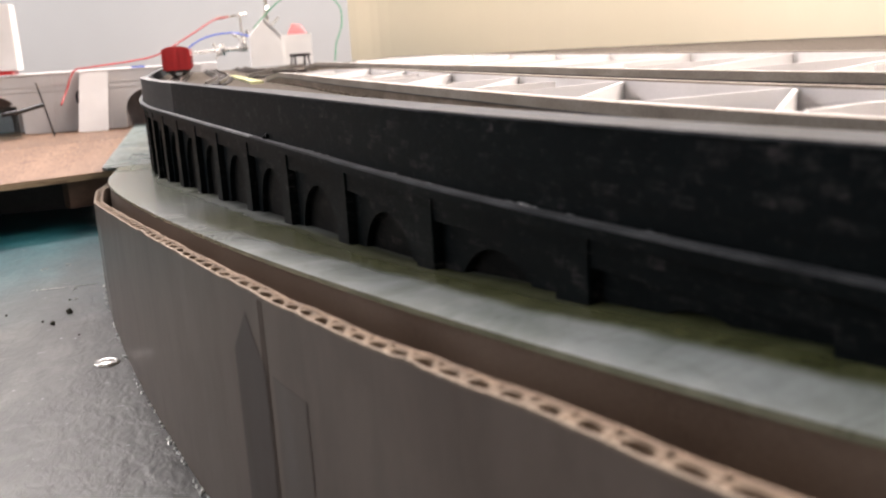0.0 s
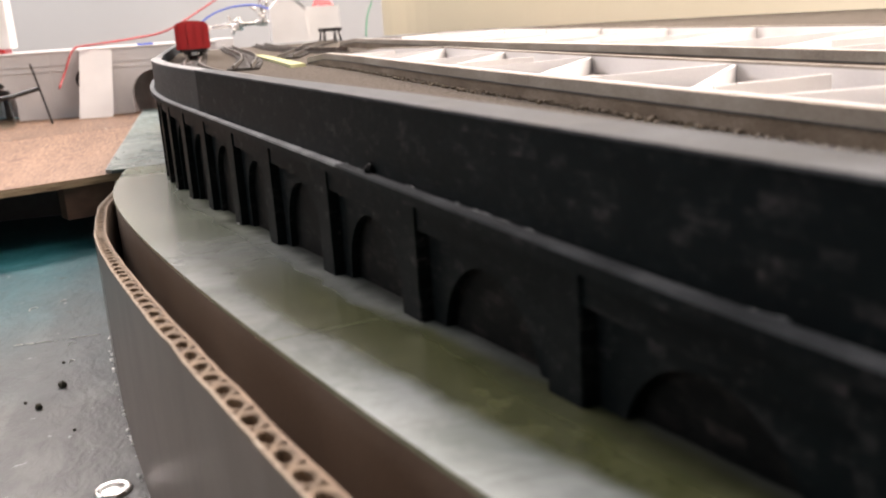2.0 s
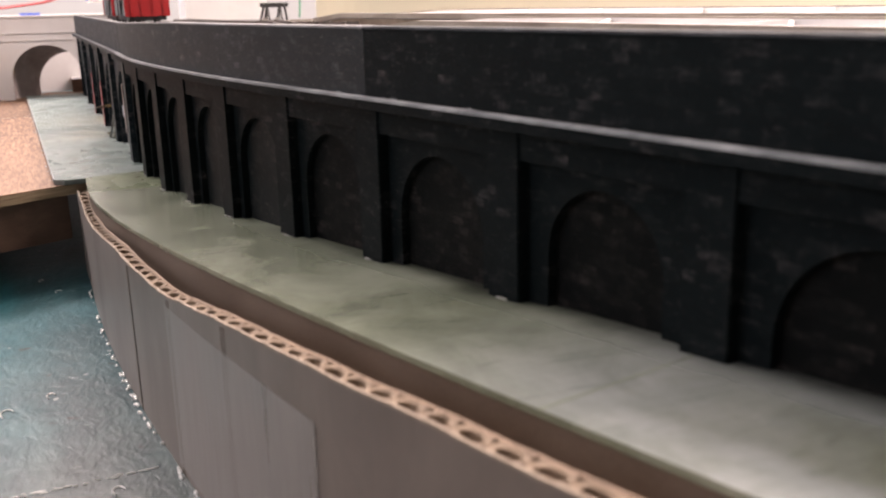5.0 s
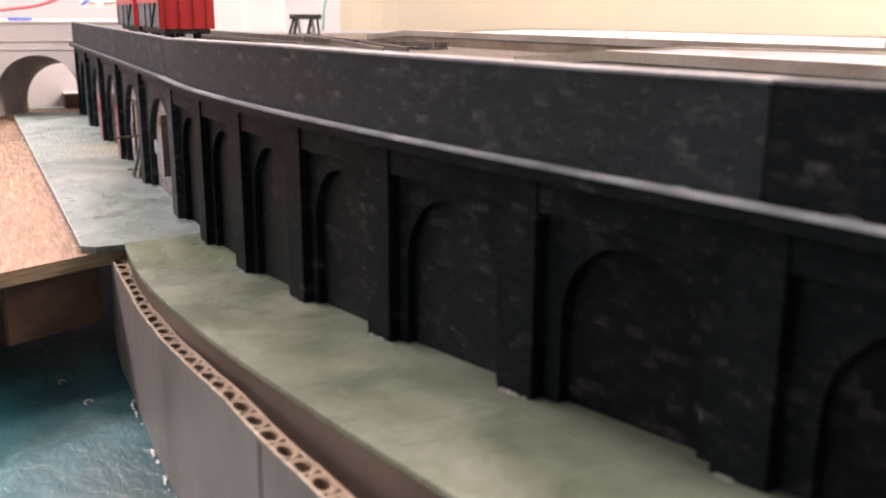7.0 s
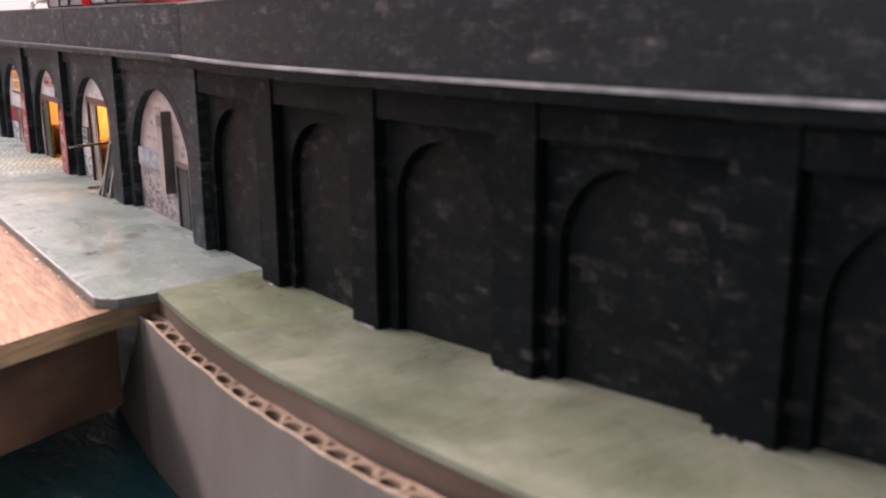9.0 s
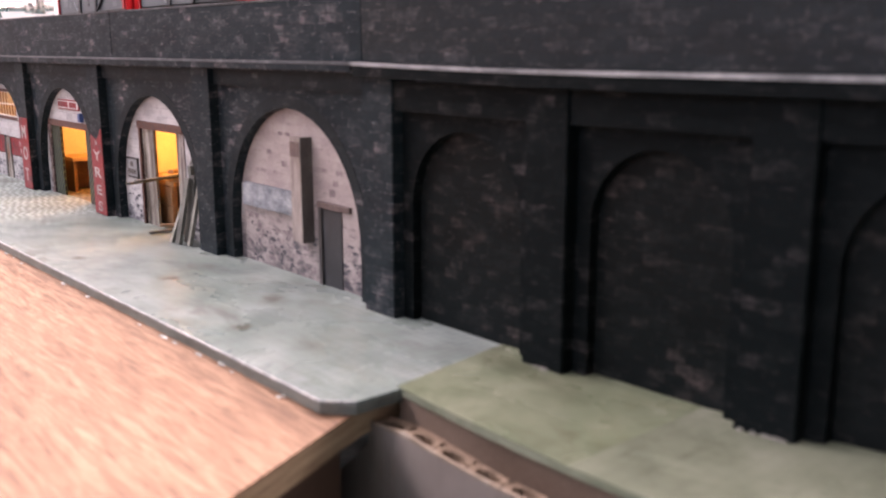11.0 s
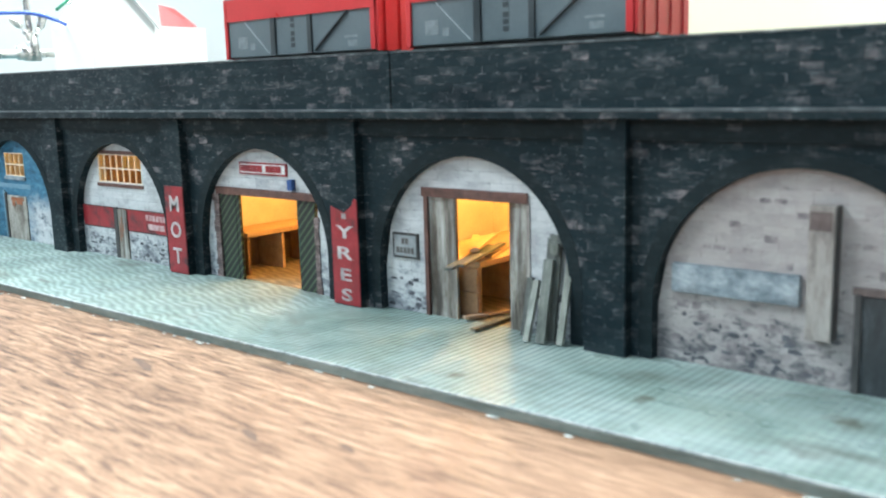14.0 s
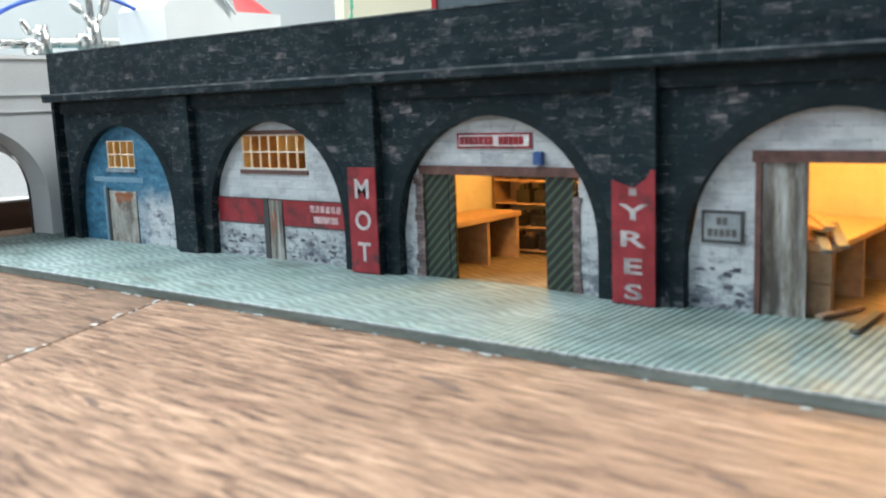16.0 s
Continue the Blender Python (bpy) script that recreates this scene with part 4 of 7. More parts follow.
def arch_plate(y0, y1, z0, z1, yc, r, spring, x0, x1):
    """A wall plate with an arched opening from z0 up; the opening's edges show its thickness."""
    bm = bmesh.new()
    n = 20
    inner = [(yc + r, z0)] + [(yc + r * math.cos(a * math.pi / n), spring + r * math.sin(a * math.pi / n)) for a in range(n + 1)] + [(yc - r, z0)]
    outer = []
    for y, z in inner:
        if z <= spring:
            outer.append((y1 if y > yc else y0, z))
        else:
            dy, dz = y - yc, z - spring
            k = min((y1 - yc) / dy if dy > 1e-6 else (y0 - yc) / dy if dy < -1e-6 else 1e9, (z1 - spring) / dz if dz > 1e-6 else 1e9)
            outer.append((yc + dy * k, spring + dz * k))
    lay = [[bm.verts.new((x, y, z)) for y, z in ring] for x in (x0, x1) for ring in (inner, outer)]
    fi, fo, bi, bo = lay
    for i in range(len(inner) - 1):
        bm.faces.new((fi[i], fi[i + 1], fo[i + 1], fo[i]))
        bm.faces.new((bi[i], bo[i], bo[i + 1], bi[i + 1]))
        bm.faces.new((fi[i], bi[i], bi[i + 1], fi[i + 1]))
        bm.faces.new((fo[i], fo[i + 1], bo[i + 1], bo[i]))
    # the two top corners between the last rays
    for y in (y0, y1):
        near = [i for i, (a, c) in enumerate(outer) if abs(c - z1) < 1e-6]
        side = [i for i, (a, c) in enumerate(outer) if abs(a - y) < 1e-6 and c > spring]
        if near and side:
            a = min(near, key=lambda i: abs(outer[i][0] - y))
            b = max(side, key=lambda i: outer[i][1])
            if a != b:
                for x, ring in ((x0, fo), (x1, bo)):
                    bm.faces.new((ring[a], bm.verts.new((x, y, z1)), ring[b]))
    return bm


def ring_band(yc, r, width, spring, x0, x1):
    """A flat band round the head and legs of an arch."""
    bm = bmesh.new()
    n = 24
    path = [(-1, 0.0, 0.0)] + [(math.cos(math.pi - a * math.pi / n), math.sin(a * math.pi / n), spring) for a in range(n + 1)] + [(1, 0.0, 0.0)]
    rows = [[bm.verts.new((x, yc + q * c, z + q * d)) for c, d, z in path] for x, q in ((x0, r), (x0, r + width), (x1, r + width), (x1, r))]
    for a, b in zip(rows, rows[1:] + rows[:1]):
        for i in range(len(path) - 1):
            bm.faces.new((a[i], a[i + 1], b[i + 1], b[i]))
    for i in (0, -1):
        bm.faces.new([row[i] for row in rows])
    return bm


def arch_height(d, r, spring):
    return spring + math.sqrt(max(0.0, r * r - d * d))


def arch_fill(yc, r, spring, holes, x0, x1, z0=0.0, y_from=None, y_to=None):
    """The panel that fills an arch, with square holes (y0, y1, z0, z1)."""
    bm = bmesh.new()
    cuts = {yc - r + 2 * r * i / 28 for i in range(29)}
    for h in holes:
        cuts |= {h[0], h[1]}
    cuts = sorted(c for c in cuts if (y_from is None or c >= y_from) and (y_to is None or c <= y_to))
    for a, b in zip(cuts, cuts[1:]):
        if b - a < 1e-4:
            continue
        mid = (a + b) / 2
        runs = [z0]
        for h in sorted(holes, key=lambda h: h[2]):
            if h[0] < mid < h[1]:
                runs += [h[2], h[3]]
        ta, tb = arch_height(a - yc, r, spring), arch_height(b - yc, r, spring)
        for i in range(0, len(runs), 2):
            lo = runs[i]
            ha, hb = (runs[i + 1],) * 2 if i + 1 < len(runs) else (ta, tb)
            if max(ha, hb) - lo < 0.01:
                continue
            v = [bm.verts.new((x, y, z)) for x in (x0, x1) for y, z in ((a, lo), (b, lo), (b, hb), (a, ha))]
            for f in ((0, 1, 2, 3), (7, 6, 5, 4), (0, 4, 5, 1), (2, 6, 7, 3), (1, 5, 6, 2), (0, 3, 7, 4)):
                bm.faces.new([v[k] for k in f])
    bmesh.ops.remove_doubles(bm, verts=bm.verts[:], dist=1e-4)
    return bm


def lettering(name, text, centre, height, material, parent, squash=1.0):
    """Flat capitals on a face that looks to -x."""
    cu = bpy.data.curves.new(name, "FONT")
    cu.body, cu.align_x, cu.align_y, cu.size = text, "CENTER", "CENTER", 1.0
    cu.extrude, cu.offset = 0.01, 0.02
    tmp = bpy.data.objects.new(name, cu)
    scene.collection.objects.link(tmp)
    bpy.context.view_layer.update()
    me = bpy.data.meshes.new_from_object(tmp.evaluated_get(bpy.context.evaluated_depsgraph_get()))
    bpy.data.objects.remove(tmp)
    xs, ys = [v.co.x for v in me.vertices], [v.co.y for v in me.vertices]
    k = height / (max(ys) - min(ys))
    cx, cy = (max(xs) + min(xs)) / 2, (max(ys) + min(ys)) / 2
    bm = bmesh.new()
    bm.from_mesh(me)
    for v in bm.verts:
        x, y, z = v.co
        v.co = (centre[0] - z * 4, centre[1] - (x - cx) * k * squash, centre[2] + (y - cy) * k)
    return part(name, bm, material, parent)


# ---- the room that closes the place ----
def room():
    for name, dims in (("wall_north", (-2200, 2200, 1500, 1600, -900, 1700)), ("wall_south", (-2200, 2200, -2600, -2500, -900, 1700)),
                       ("wall_west", (-2300, -2200, -2500, 1500, -900, 1700)), ("wall_east", (2200, 2300, -2500, 1500, -900, 1700))):
        own(name, boxed(*dims), GREY_WALL, "pale grey plastered workroom wall", "wall", kind="structure")
    own("ceiling", boxed(-2300, 2300, -2600, 1600, 1700, 1760), GREY_WALL, "plain pale ceiling of the workroom", "ceiling", kind="structure")
    own("floor", boxed(-2300, 2300, -2600, 1600, -960, -900), SKIRT, "dull brown workroom floor", "floor", kind="structure")


room()

# ---- baseboard, plywood and road ----
TABLE_Z = -41.0
own("ground", boxed(-900, 900, -1500, 1200, TABLE_Z - 18, TABLE_Z), BASE_PAINT, "sea-green painted baseboard, spattered, glare painted grey towards the near end", "baseboard", kind="structure")

PLY_TOP = -2.3


def plywood_sheets():
    edge = [(-29.5, -30), (-60, -44), (-105, -62), (-330, -150)]
    joint = [(-39.5, 267), (-92, 243), (-330, 150)]
    for pts, label in ((edge + joint[::-1], "reddish brown plywood sheet with a sawn edge"), ([(x, y + 0.7) for x, y in joint] + [(-330, 470), (40, 470), (40, 267.7)], "brown plywood sheet laid against the next one")):
        t = thing("plywood_sheet", (-150, 100, PLY_TOP), label, "plywood", "plywood sheets")
        bm = bmesh.new()
        if pts[0] == edge[0]:
            pts = pts + [(10, 267), (10, -20)]
        lo = [bm.verts.new((x, y, PLY_TOP - 0.35)) for x, y in pts]
        hi = [bm.verts.new((x, y, PLY_TOP)) for x, y in pts]
        bm.faces.new(hi)
        bm.faces.new(lo[::-1])
        for i in range(len(pts)):
            j = (i + 1) % len(pts)
            bm.faces.new((lo[i], lo[j], hi[j], hi[i]))
        part("face_veneer", bm, PLY if pts[0] == edge[0] else PLY_DARK, t)
        bm = bmesh.new()
        lo = [bm.verts.new((x, y, PLY_TOP - 4.6)) for x, y in pts]
        hi = [bm.verts.new((x * 1.0, y, PLY_TOP - 0.35)) for x, y in pts]
        bm.faces.new(hi)
        bm.faces.new(lo[::-1])
        for i in range(len(pts)):
            j = (i + 1) % len(pts)
            bm.faces.new((lo[i], lo[j], hi[j], hi[i]))
        part("core", bm, PLY_EDGE, t, "pale laminated core")
        if pts[0] == edge[0]:
            for kx, ky, a, w in ((-58, 163, 6.2, 1.1), (-70, 110, 3.0, 0.9), (-64, 92, 2.2, 0.7), (-96, 205, 3.4, 0.8)):
                bm = bmesh.new()
                ring = [bm.verts.new((kx + w * math.cos(q) + 0.28 * a * math.sin(q), ky + a * math.sin(q) * (1 + 0.2 * math.cos(3 * q)), PLY_TOP + 0.03)) for q in (i * math.tau / 18 for i in range(18))]
                bm.faces.new(ring)
                part("dark_knot", bm, KNOT, t, "dark knot in the veneer")
    bm = soft_box(0, 32, 0, 13, -27, PLY_TOP - 4.6, 0.5)
    bm.transform(Matrix.Translation((-60, -39.5, 0)) @ Matrix.Rotation(radians(24.5), 4, "Z"))
    own("support_batten", bm, WOOD_BLOCK, "brown softwood batten fixed under the plywood edge", "batten")
    # coloured black to stand for the shade under the plywood
    own("support_batten", soft_box(-330, -62.5, 60, 95, TABLE_Z, PLY_TOP - 4.6, 0.6), VAN_BLACK, "batten under the plywood, its black standing for the shade there", "batten")


plywood_sheets()


def ramp_z(s):
    """Height of the ramp road, s millimetres south of the joint."""
    return 0.0605 * max(0.0, s - 75) if s > 95 else 0.0605 * 20 * max(0.0, (s - 55) / 40) ** 2


KERB_X = -36.2


def pavement():
    t = thing("pavement", (-20, 180, 0), "grey-green ribbed paper pavement on card along the arches", "pavement", kind="structure")
    bm = bmesh.new()
    ys = [-32 + 2.0 * i for i in range(224)]
    rnd = random.Random(4)
    edge = [KERB_X - 0.017 * y + rnd.uniform(-0.07, 0.07) + 4.0 * min(1.0, max(0.0, (-29 - y) / 2)) for y in ys]
    strip(bm, [Vector((e, y, 0)) for e, y in zip(edge, ys)], [Vector((60 if y > -4 else bend((7, y, 0)).x, y, 0)) for y in ys], 0.5)
    part("paper_top", bm, PAVING, t)
    bm = bmesh.new()
    strip(bm, [Vector((e - 0.05, y, -0.5)) for e, y in zip(edge, ys)], [Vector((8, y, -0.5)) for y in ys], 1.7)
    part("kerb_board", bm, KERB, t, "grey-green card kerb")
    # worn, glue-pale arris of the kerb
    bm = bmesh.new()
    strip(bm, [Vector((e - 0.18, y, 0.03)) for e, y in zip(edge, ys)], [Vector((e + 0.25, y, 0.06)) for e, y in zip(edge, ys)], 0.3)
    part("worn_edge", bm, EDGE, t)


pavement()

def ledge_x(s):
    u = s * MM
    return -20.04 - 125.96 * u + 1126.69 * u ** 2 - 1799.41 * u ** 3 + 1366.24 * u ** 4 - 194.46 * u ** 5


def board_x(s):
    u = s * MM
    return -24.2 - 74.1 * u + 474.1 * u * u - 185.8 * u ** 3 - 2.6 * max(0.0, 1 - s / 60)


def board_top(s):
    """Height of the cardboard's torn edge along the ramp."""
    knots = ((0, -5), (30, -5.5), (70, -6.0), (112, -3.6), (145, -0.6), (165, 1.6), (190, 2.6), (221, 3.7), (242, 5.2), (270, 9.3), (300, 12.8), (355, 18.2), (405, 22.6), (457, 25.7), (500, 28.2), (550, 30.3), (580, 31.7), (617, 34), (660, 37.5), (760, 44))
    for (a, za), (b, zb) in zip(knots, knots[1:]):
        if s <= b:
            return za + (zb - za) * (s - a) / (b - a)
    return knots[-1][1]


LEDGE = [Vector((ledge_x(31 + 7.5 * i), -31 - 7.5 * i, 0)) for i in range(98)]


def ramp_road():
    """The curved road beside the blind arches, climbing southwards."""
    t = thing("ramp_road", (20, -300, 0), "pale paper road on a curved card ramp, sprayed with moss green", "road", kind="structure")
    outer, inner = [], []
    for p in LEDGE:
        s = -p.y
        b = bend((6, p.y * 1.0, 0))
        z = ramp_z(s)
        outer.append(Vector((p.x, p.y, z)))
        inner.append(Vector((b.x, b.y, z + 0.035 * max(0.0, s - 540))))
    k = 10
    seams = [-353.0, -455.0]
    bm = bmesh.new()
    uv = bm.loops.layers.uv.new("road")
    grid = [[bm.verts.new(o.lerp(i, j / k)) for j in range(k + 1)] for o, i in zip(outer, inner)]
    info = {}
    for r, row in enumerate(grid):
        for j, v in enumerate(row):
            info[v] = (1 - j / k, -outer[r].y * MM)
    for a, b in zip(grid, grid[1:]):
        for j in range(k):
            f = bm.faces.new((a[j], a[j + 1], b[j + 1], b[j]))
            for lp in f.loops:
                lp[uv].uv = info[lp.vert]
    rim = [[bm.verts.new(v.co - Vector((0, 0, 1.2))) for v in (row[0], row[-1])] for row in grid]
    for i in range(len(grid) - 1):
        f = bm.faces.new((grid[i][0], grid[i + 1][0], rim[i + 1][0], rim[i][0]))
        for lp in f.loops:
            lp[uv].uv = (1, 0.3)
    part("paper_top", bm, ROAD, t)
    bm = bmesh.new()
    line = [Vector((p.x + 0.4, p.y, 0)) for p in LEDGE]
    ribbon_wall(bm, line, lambda i: outer[i].z - 0.4, TABLE_Z, 1.6)
    part("skirt", bm, SKIRT, t, "brown-grey card skirt under the road edge")
    # the green first sheet and the taped joints
    bm = bmesh.new()
    ys = [-31.0 - 2.5 * i for i in range(21)]

    def edge_x(y):
        for a, b in zip(LEDGE, LEDGE[1:]):
            if a.y >= y >= b.y:
                return a.x + (b.x - a.x) * (a.y - y) / (a.y - b.y)
        return LEDGE[0].x
    strip(bm, [Vector((edge_x(y) - 0.05, y, 0.14)) for y in ys], [Vector((bend((6, y + 5, 0)).x, y + 5, 0.14)) for y in ys], 0.12)
    part("joint_sheet", bm, PAVING_GREEN, t, "mossy green ribbed paper sheet")
    for y in seams:
        bm = bmesh.new()
        a, b = Vector((edge_x(y), y, ramp_z(-y) + 0.05)), Vector((bend((1, y + 7, 0)).x, y + 7, ramp_z(-y - 7) + 0.05))
        n = 14
        pts = [a.lerp(b, i / n) for i in range(n + 1)]
        strip(bm, [p + Vector((0, 0.16, 0.02)) for p in pts], [p - Vector((0, 0.16, -0.02)) for p in pts], 0.3)
        part("paper_joint", bm, PAVING_GREEN, t)


ramp_road()


def cardboard_screen():
    """Corrugated board on edge round the ramp, sprayed grey outside, its flutes open at the top."""
    t = thing("corrugated_board", (0, -300, TABLE_Z), "grey-sprayed corrugated cardboard strip standing on edge", "cardboard")
    line = [Vector((board_x(29 + 5 * i), -29 - 5 * i, 0)) for i in range(146)]
    rnd = random.Random(11)
    torn = [rnd.uniform(-0.25, 0.25) + 0.3 * math.sin(i * 0.9) + 0.25 * math.sin(i * 0.31) for i in range(len(line))]

    def top(i):
        return board_top(-line[i].y) + torn[i] * (0.9 if line[i].y > -120 else 0.45)
    thick = 4.3
    bm = bmesh.new()
    ribbon_wall(bm, line, top, TABLE_Z, 0.45)
    part("outer_liner", bm, GREY_SPRAY, t)
    # pale torn lip of the outer paper
    bm = bmesh.new()
    ribbon_wall(bm, line, lambda i: top(i) + 0.3 + 0.9 * torn[i] ** 2, lambda i: top(i) - 0.2, 0.55)
    part("torn_lip", bm, CARD_PALE, t, "pale torn paper edge")
    n = len(line)
    norm = []
    for i in range(n):
        d = line[min(i + 1, n - 1)] - line[max(i - 1, 0)]
        norm.append(Vector((-d.y, d.x, 0)).normalized())
    back = [line[i] + norm[i] * (thick - 0.5) for i in range(n)]
    bm = bmesh.new()
    ribbon_wall(bm, back, lambda i: top(i) + 0.1, TABLE_Z, 0.5)
    part("inner_liner", bm, CARDBOARD, t, "bare brown inner paper")
    # fluting between the papers: a row of roundish tubes, seen end on
    acc = [0.0]
    for a, b in zip(line, line[1:]):
        acc.append(acc[-1] + (b - a).length)

    def at(d):
        i = min(n - 2, max(k for k in range(n) if acc[k] <= d))
        f = (d - acc[i]) / (acc[i + 1] - acc[i])
        return line[i].lerp(line[i + 1], f), norm[i].lerp(norm[min(i + 1, n - 1)], f).normalized(), top(i) * (1 - f) + top(i + 1) * f
    pitch, seg = 7.3, 12
    lo, hi = 0.5, thick - 0.5
    k = 0
    while (k + 1) * pitch < acc[-1]:
        bm = bmesh.new()
        p0, m0, z0 = at(k * pitch)
        p1, m1, z1 = at((k + 1) * pitch)
        lean = rnd.uniform(-0.5, 0.5)
        ru, rv = pitch * rnd.uniform(0.29, 0.35), (hi - lo) * rnd.uniform(0.34, 0.42)

        def spot(u, v, dz):
            f = u / pitch
            q = p0.lerp(p1, f) + m0.lerp(m1, f) * v
            return bm.verts.new((q.x, q.y, z0 * (1 - f) + z1 * f + dz))
        ring, outer, deep = [], [], []
        for a in range(seg):
            c, d = math.cos(a * math.tau / seg), math.sin(a * math.tau / seg)
            u, v = pitch / 2 + ru * c + lean * d, (lo + hi) / 2 + rv * d
            dz = -0.25 + rnd.uniform(-0.12, 0.12)
            ring.append(spot(u, v, dz))
            deep.append(spot(u, v, -26))
            m = max(abs(c) / (pitch / 2), abs(d) / ((hi - lo) / 2))
            outer.append(spot(pitch / 2 + c / m, (lo + hi) / 2 + d / m, -0.05))
        for a in range(seg):
            b = (a + 1) % seg
            bm.faces.new((outer[a], outer[b], ring[b], ring[a]))
            bm.faces.new((ring[a], ring[b], deep[b], deep[a]))
        part("flute", bm, CARD_FLUTE, t)
        k += 1
    # the lowest corner of the outer paper, bent in under the plywood
    bm = bmesh.new()
    v = [bm.verts.new(q) for q in ((line[0].x, line[0].y, -9), (line[0].x, line[0].y, TABLE_Z), (line[0].x + 2.5, line[0].y + 36, TABLE_Z))]
    w = [bm.verts.new(q.co + Vector((0.5, 0, 0))) for q in v]
    bm.faces.new(v)
    bm.faces.new(w[::-1])
    for i in range(3):
        j = (i + 1) % 3
        bm.faces.new((v[i], v[j], w[j], w[i]))
    part("corner_flap", bm, GREY_SPRAY, t)
    # dark damp bands on the painted face, the first one cut off aslant
    for lo_, hi_, high, slope, mat_ in ((554, 574, 26.0, -1.1, STAIN), (578, 595, 16.0, 0.0, STAIN_FAINT)):
        run = [Vector((board_x(lo_ + (hi_ - lo_) * q / 8) - 0.12, -lo_ - (hi_ - lo_) * q / 8, 0)) for q in range(9)]
        bm = bmesh.new()
        ribbon_wall(bm, run, lambda q: high + slope * abs(q - 4) * 2.4, TABLE_Z + 0.3, 0.04)
        part("damp_stain", bm, mat_, t, "darker damp stain on the grey paint")
    # a strip of clear tape
    run = [Vector((board_x(236 + 10.5 * q) - 0.14, -236 - 10.5 * q, 0)) for q in range(9)]
    bm = bmesh.new()
    ribbon_wall(bm, run, lambda q: 2.5 + 0.4 * q, TABLE_Z + 2.0, 0.05)
    part("tape_patch", bm, TAPE, t, "strip of shiny clear tape")
    # upright creases on the painted face
    for y, w in ((-36.5, 1.0), (-194.0, 0.6), (-238.0, 0.8), (-280.0, 0.8), (-576.5, 0.9)):
        i = min(range(n), key=lambda k: abs(line[k].y - y))
        bm = bmesh.new()
        p, m = line[i], norm[i]
        d = Vector((-m.y, m.x, 0))
        for s in (-1, 1):
            a = p + d * s * w - m * 0.02
            beam(bm, (a.x, a.y, TABLE_Z + 0.2), (a.x, a.y, top(i) - 0.6), 0.25, 0.25)
        part("crease", bm, GREY_SPRAY, t)


cardboard_screen()

# ---- viaduct ----
STRING_Z, PARAPET_Z = 48.6, 65.5
DECK_Z = 57.0
PITCH, PIL = 77.0, 10.0
ARCH_R, SPRING = 28.7, 11.3
REAR = 60.0


def bay_centre(k):
    return PITCH * (4 - k) + PIL + (PITCH - PIL) / 2


def pane_window(parent, y0, y1, z0, z1, cols, rows, arms):
    """A glazed opening with bars, a timber lintel and a sill."""
    w = 0.4
    bm = bmesh.new()
    for a, b, c, d in ((y0, y0 + w, z0, z1), (y1 - w, y1, z0, z1), (y0 + w, y1 - w, z0, z0 + w), (y0 + w, y1 - w, z1 - w, z1)):
        box(bm, 5.1, 5.6, a, b, c, d)
    win = part("window", bm, FRAME_WHITE, parent, "cream window frame lit from behind")
    for i in range(1, cols):
        y = y0 + (y1 - y0) * i / cols
        part("glazing_bar", boxed(5.15, 5.6, y - w / 2, y + w / 2, z0 + w, z1 - w), FRAME_WHITE, win)
    for j in range(1, rows):
        z = z0 + (z1 - z0) * j / rows
        part("glazing_bar", boxed(5.2, 5.55, y0 + w, y1 - w, z - w / 2, z + w / 2), FRAME_WHITE, win)
    for i in range(cols):
        for j in range(rows):
            a, c = y0 + (y1 - y0) * i / cols, z0 + (z1 - z0) * j / rows
            # brown tint puts the dimmer part of the room into the glass
            clear = cols < 5 or (i < 3 and j) or i == cols - 1
            o = part("pane", boxed(5.62, 5.72, a, a + (y1 - y0) / cols, c, c + (z1 - z0) / rows), GLASS if clear else DIM_GLASS, win, "" if clear else "pane tinted brown for the dim room behind")
            o.visible_shadow = False
    part("sill", boxed(4.55, 5.3, y0 - 0.8, y1 + 0.8, z0 - 1.3, z0 - 0.2), arms, win)
    return win


def back_room(parent, yc, depth, y_half=30.0):
    """The card box behind an arch, open to the street side."""
    bm = bmesh.new()
    a, b = yc - y_half, yc + y_half
    box(bm, depth, depth + 1, a - 1, b + 1, 0, 42)
    part("back_wall", bm, CARD_INSIDE, parent)
    part("side_wall", boxed(6.4, depth, b, b + 1, 0, 42), CARD_INSIDE, parent)
    part("side_wall", boxed(6.4, depth, a - 1, a, 0, 42), CARD_INSIDE, parent)
    part("room_ceiling", boxed(6.4, depth + 1, a - 1, b + 1, 42, 43), CARD_INSIDE, parent)


def sagged(bm, above, south, north):
    """Drop what lies above a height by an amount that runs from the south end to the north end."""
    for v in bm.verts:
        if v.co.z > above:
            f = v.co.y / 390
            v.co.z += (south + (north - south) * f)
    return bm


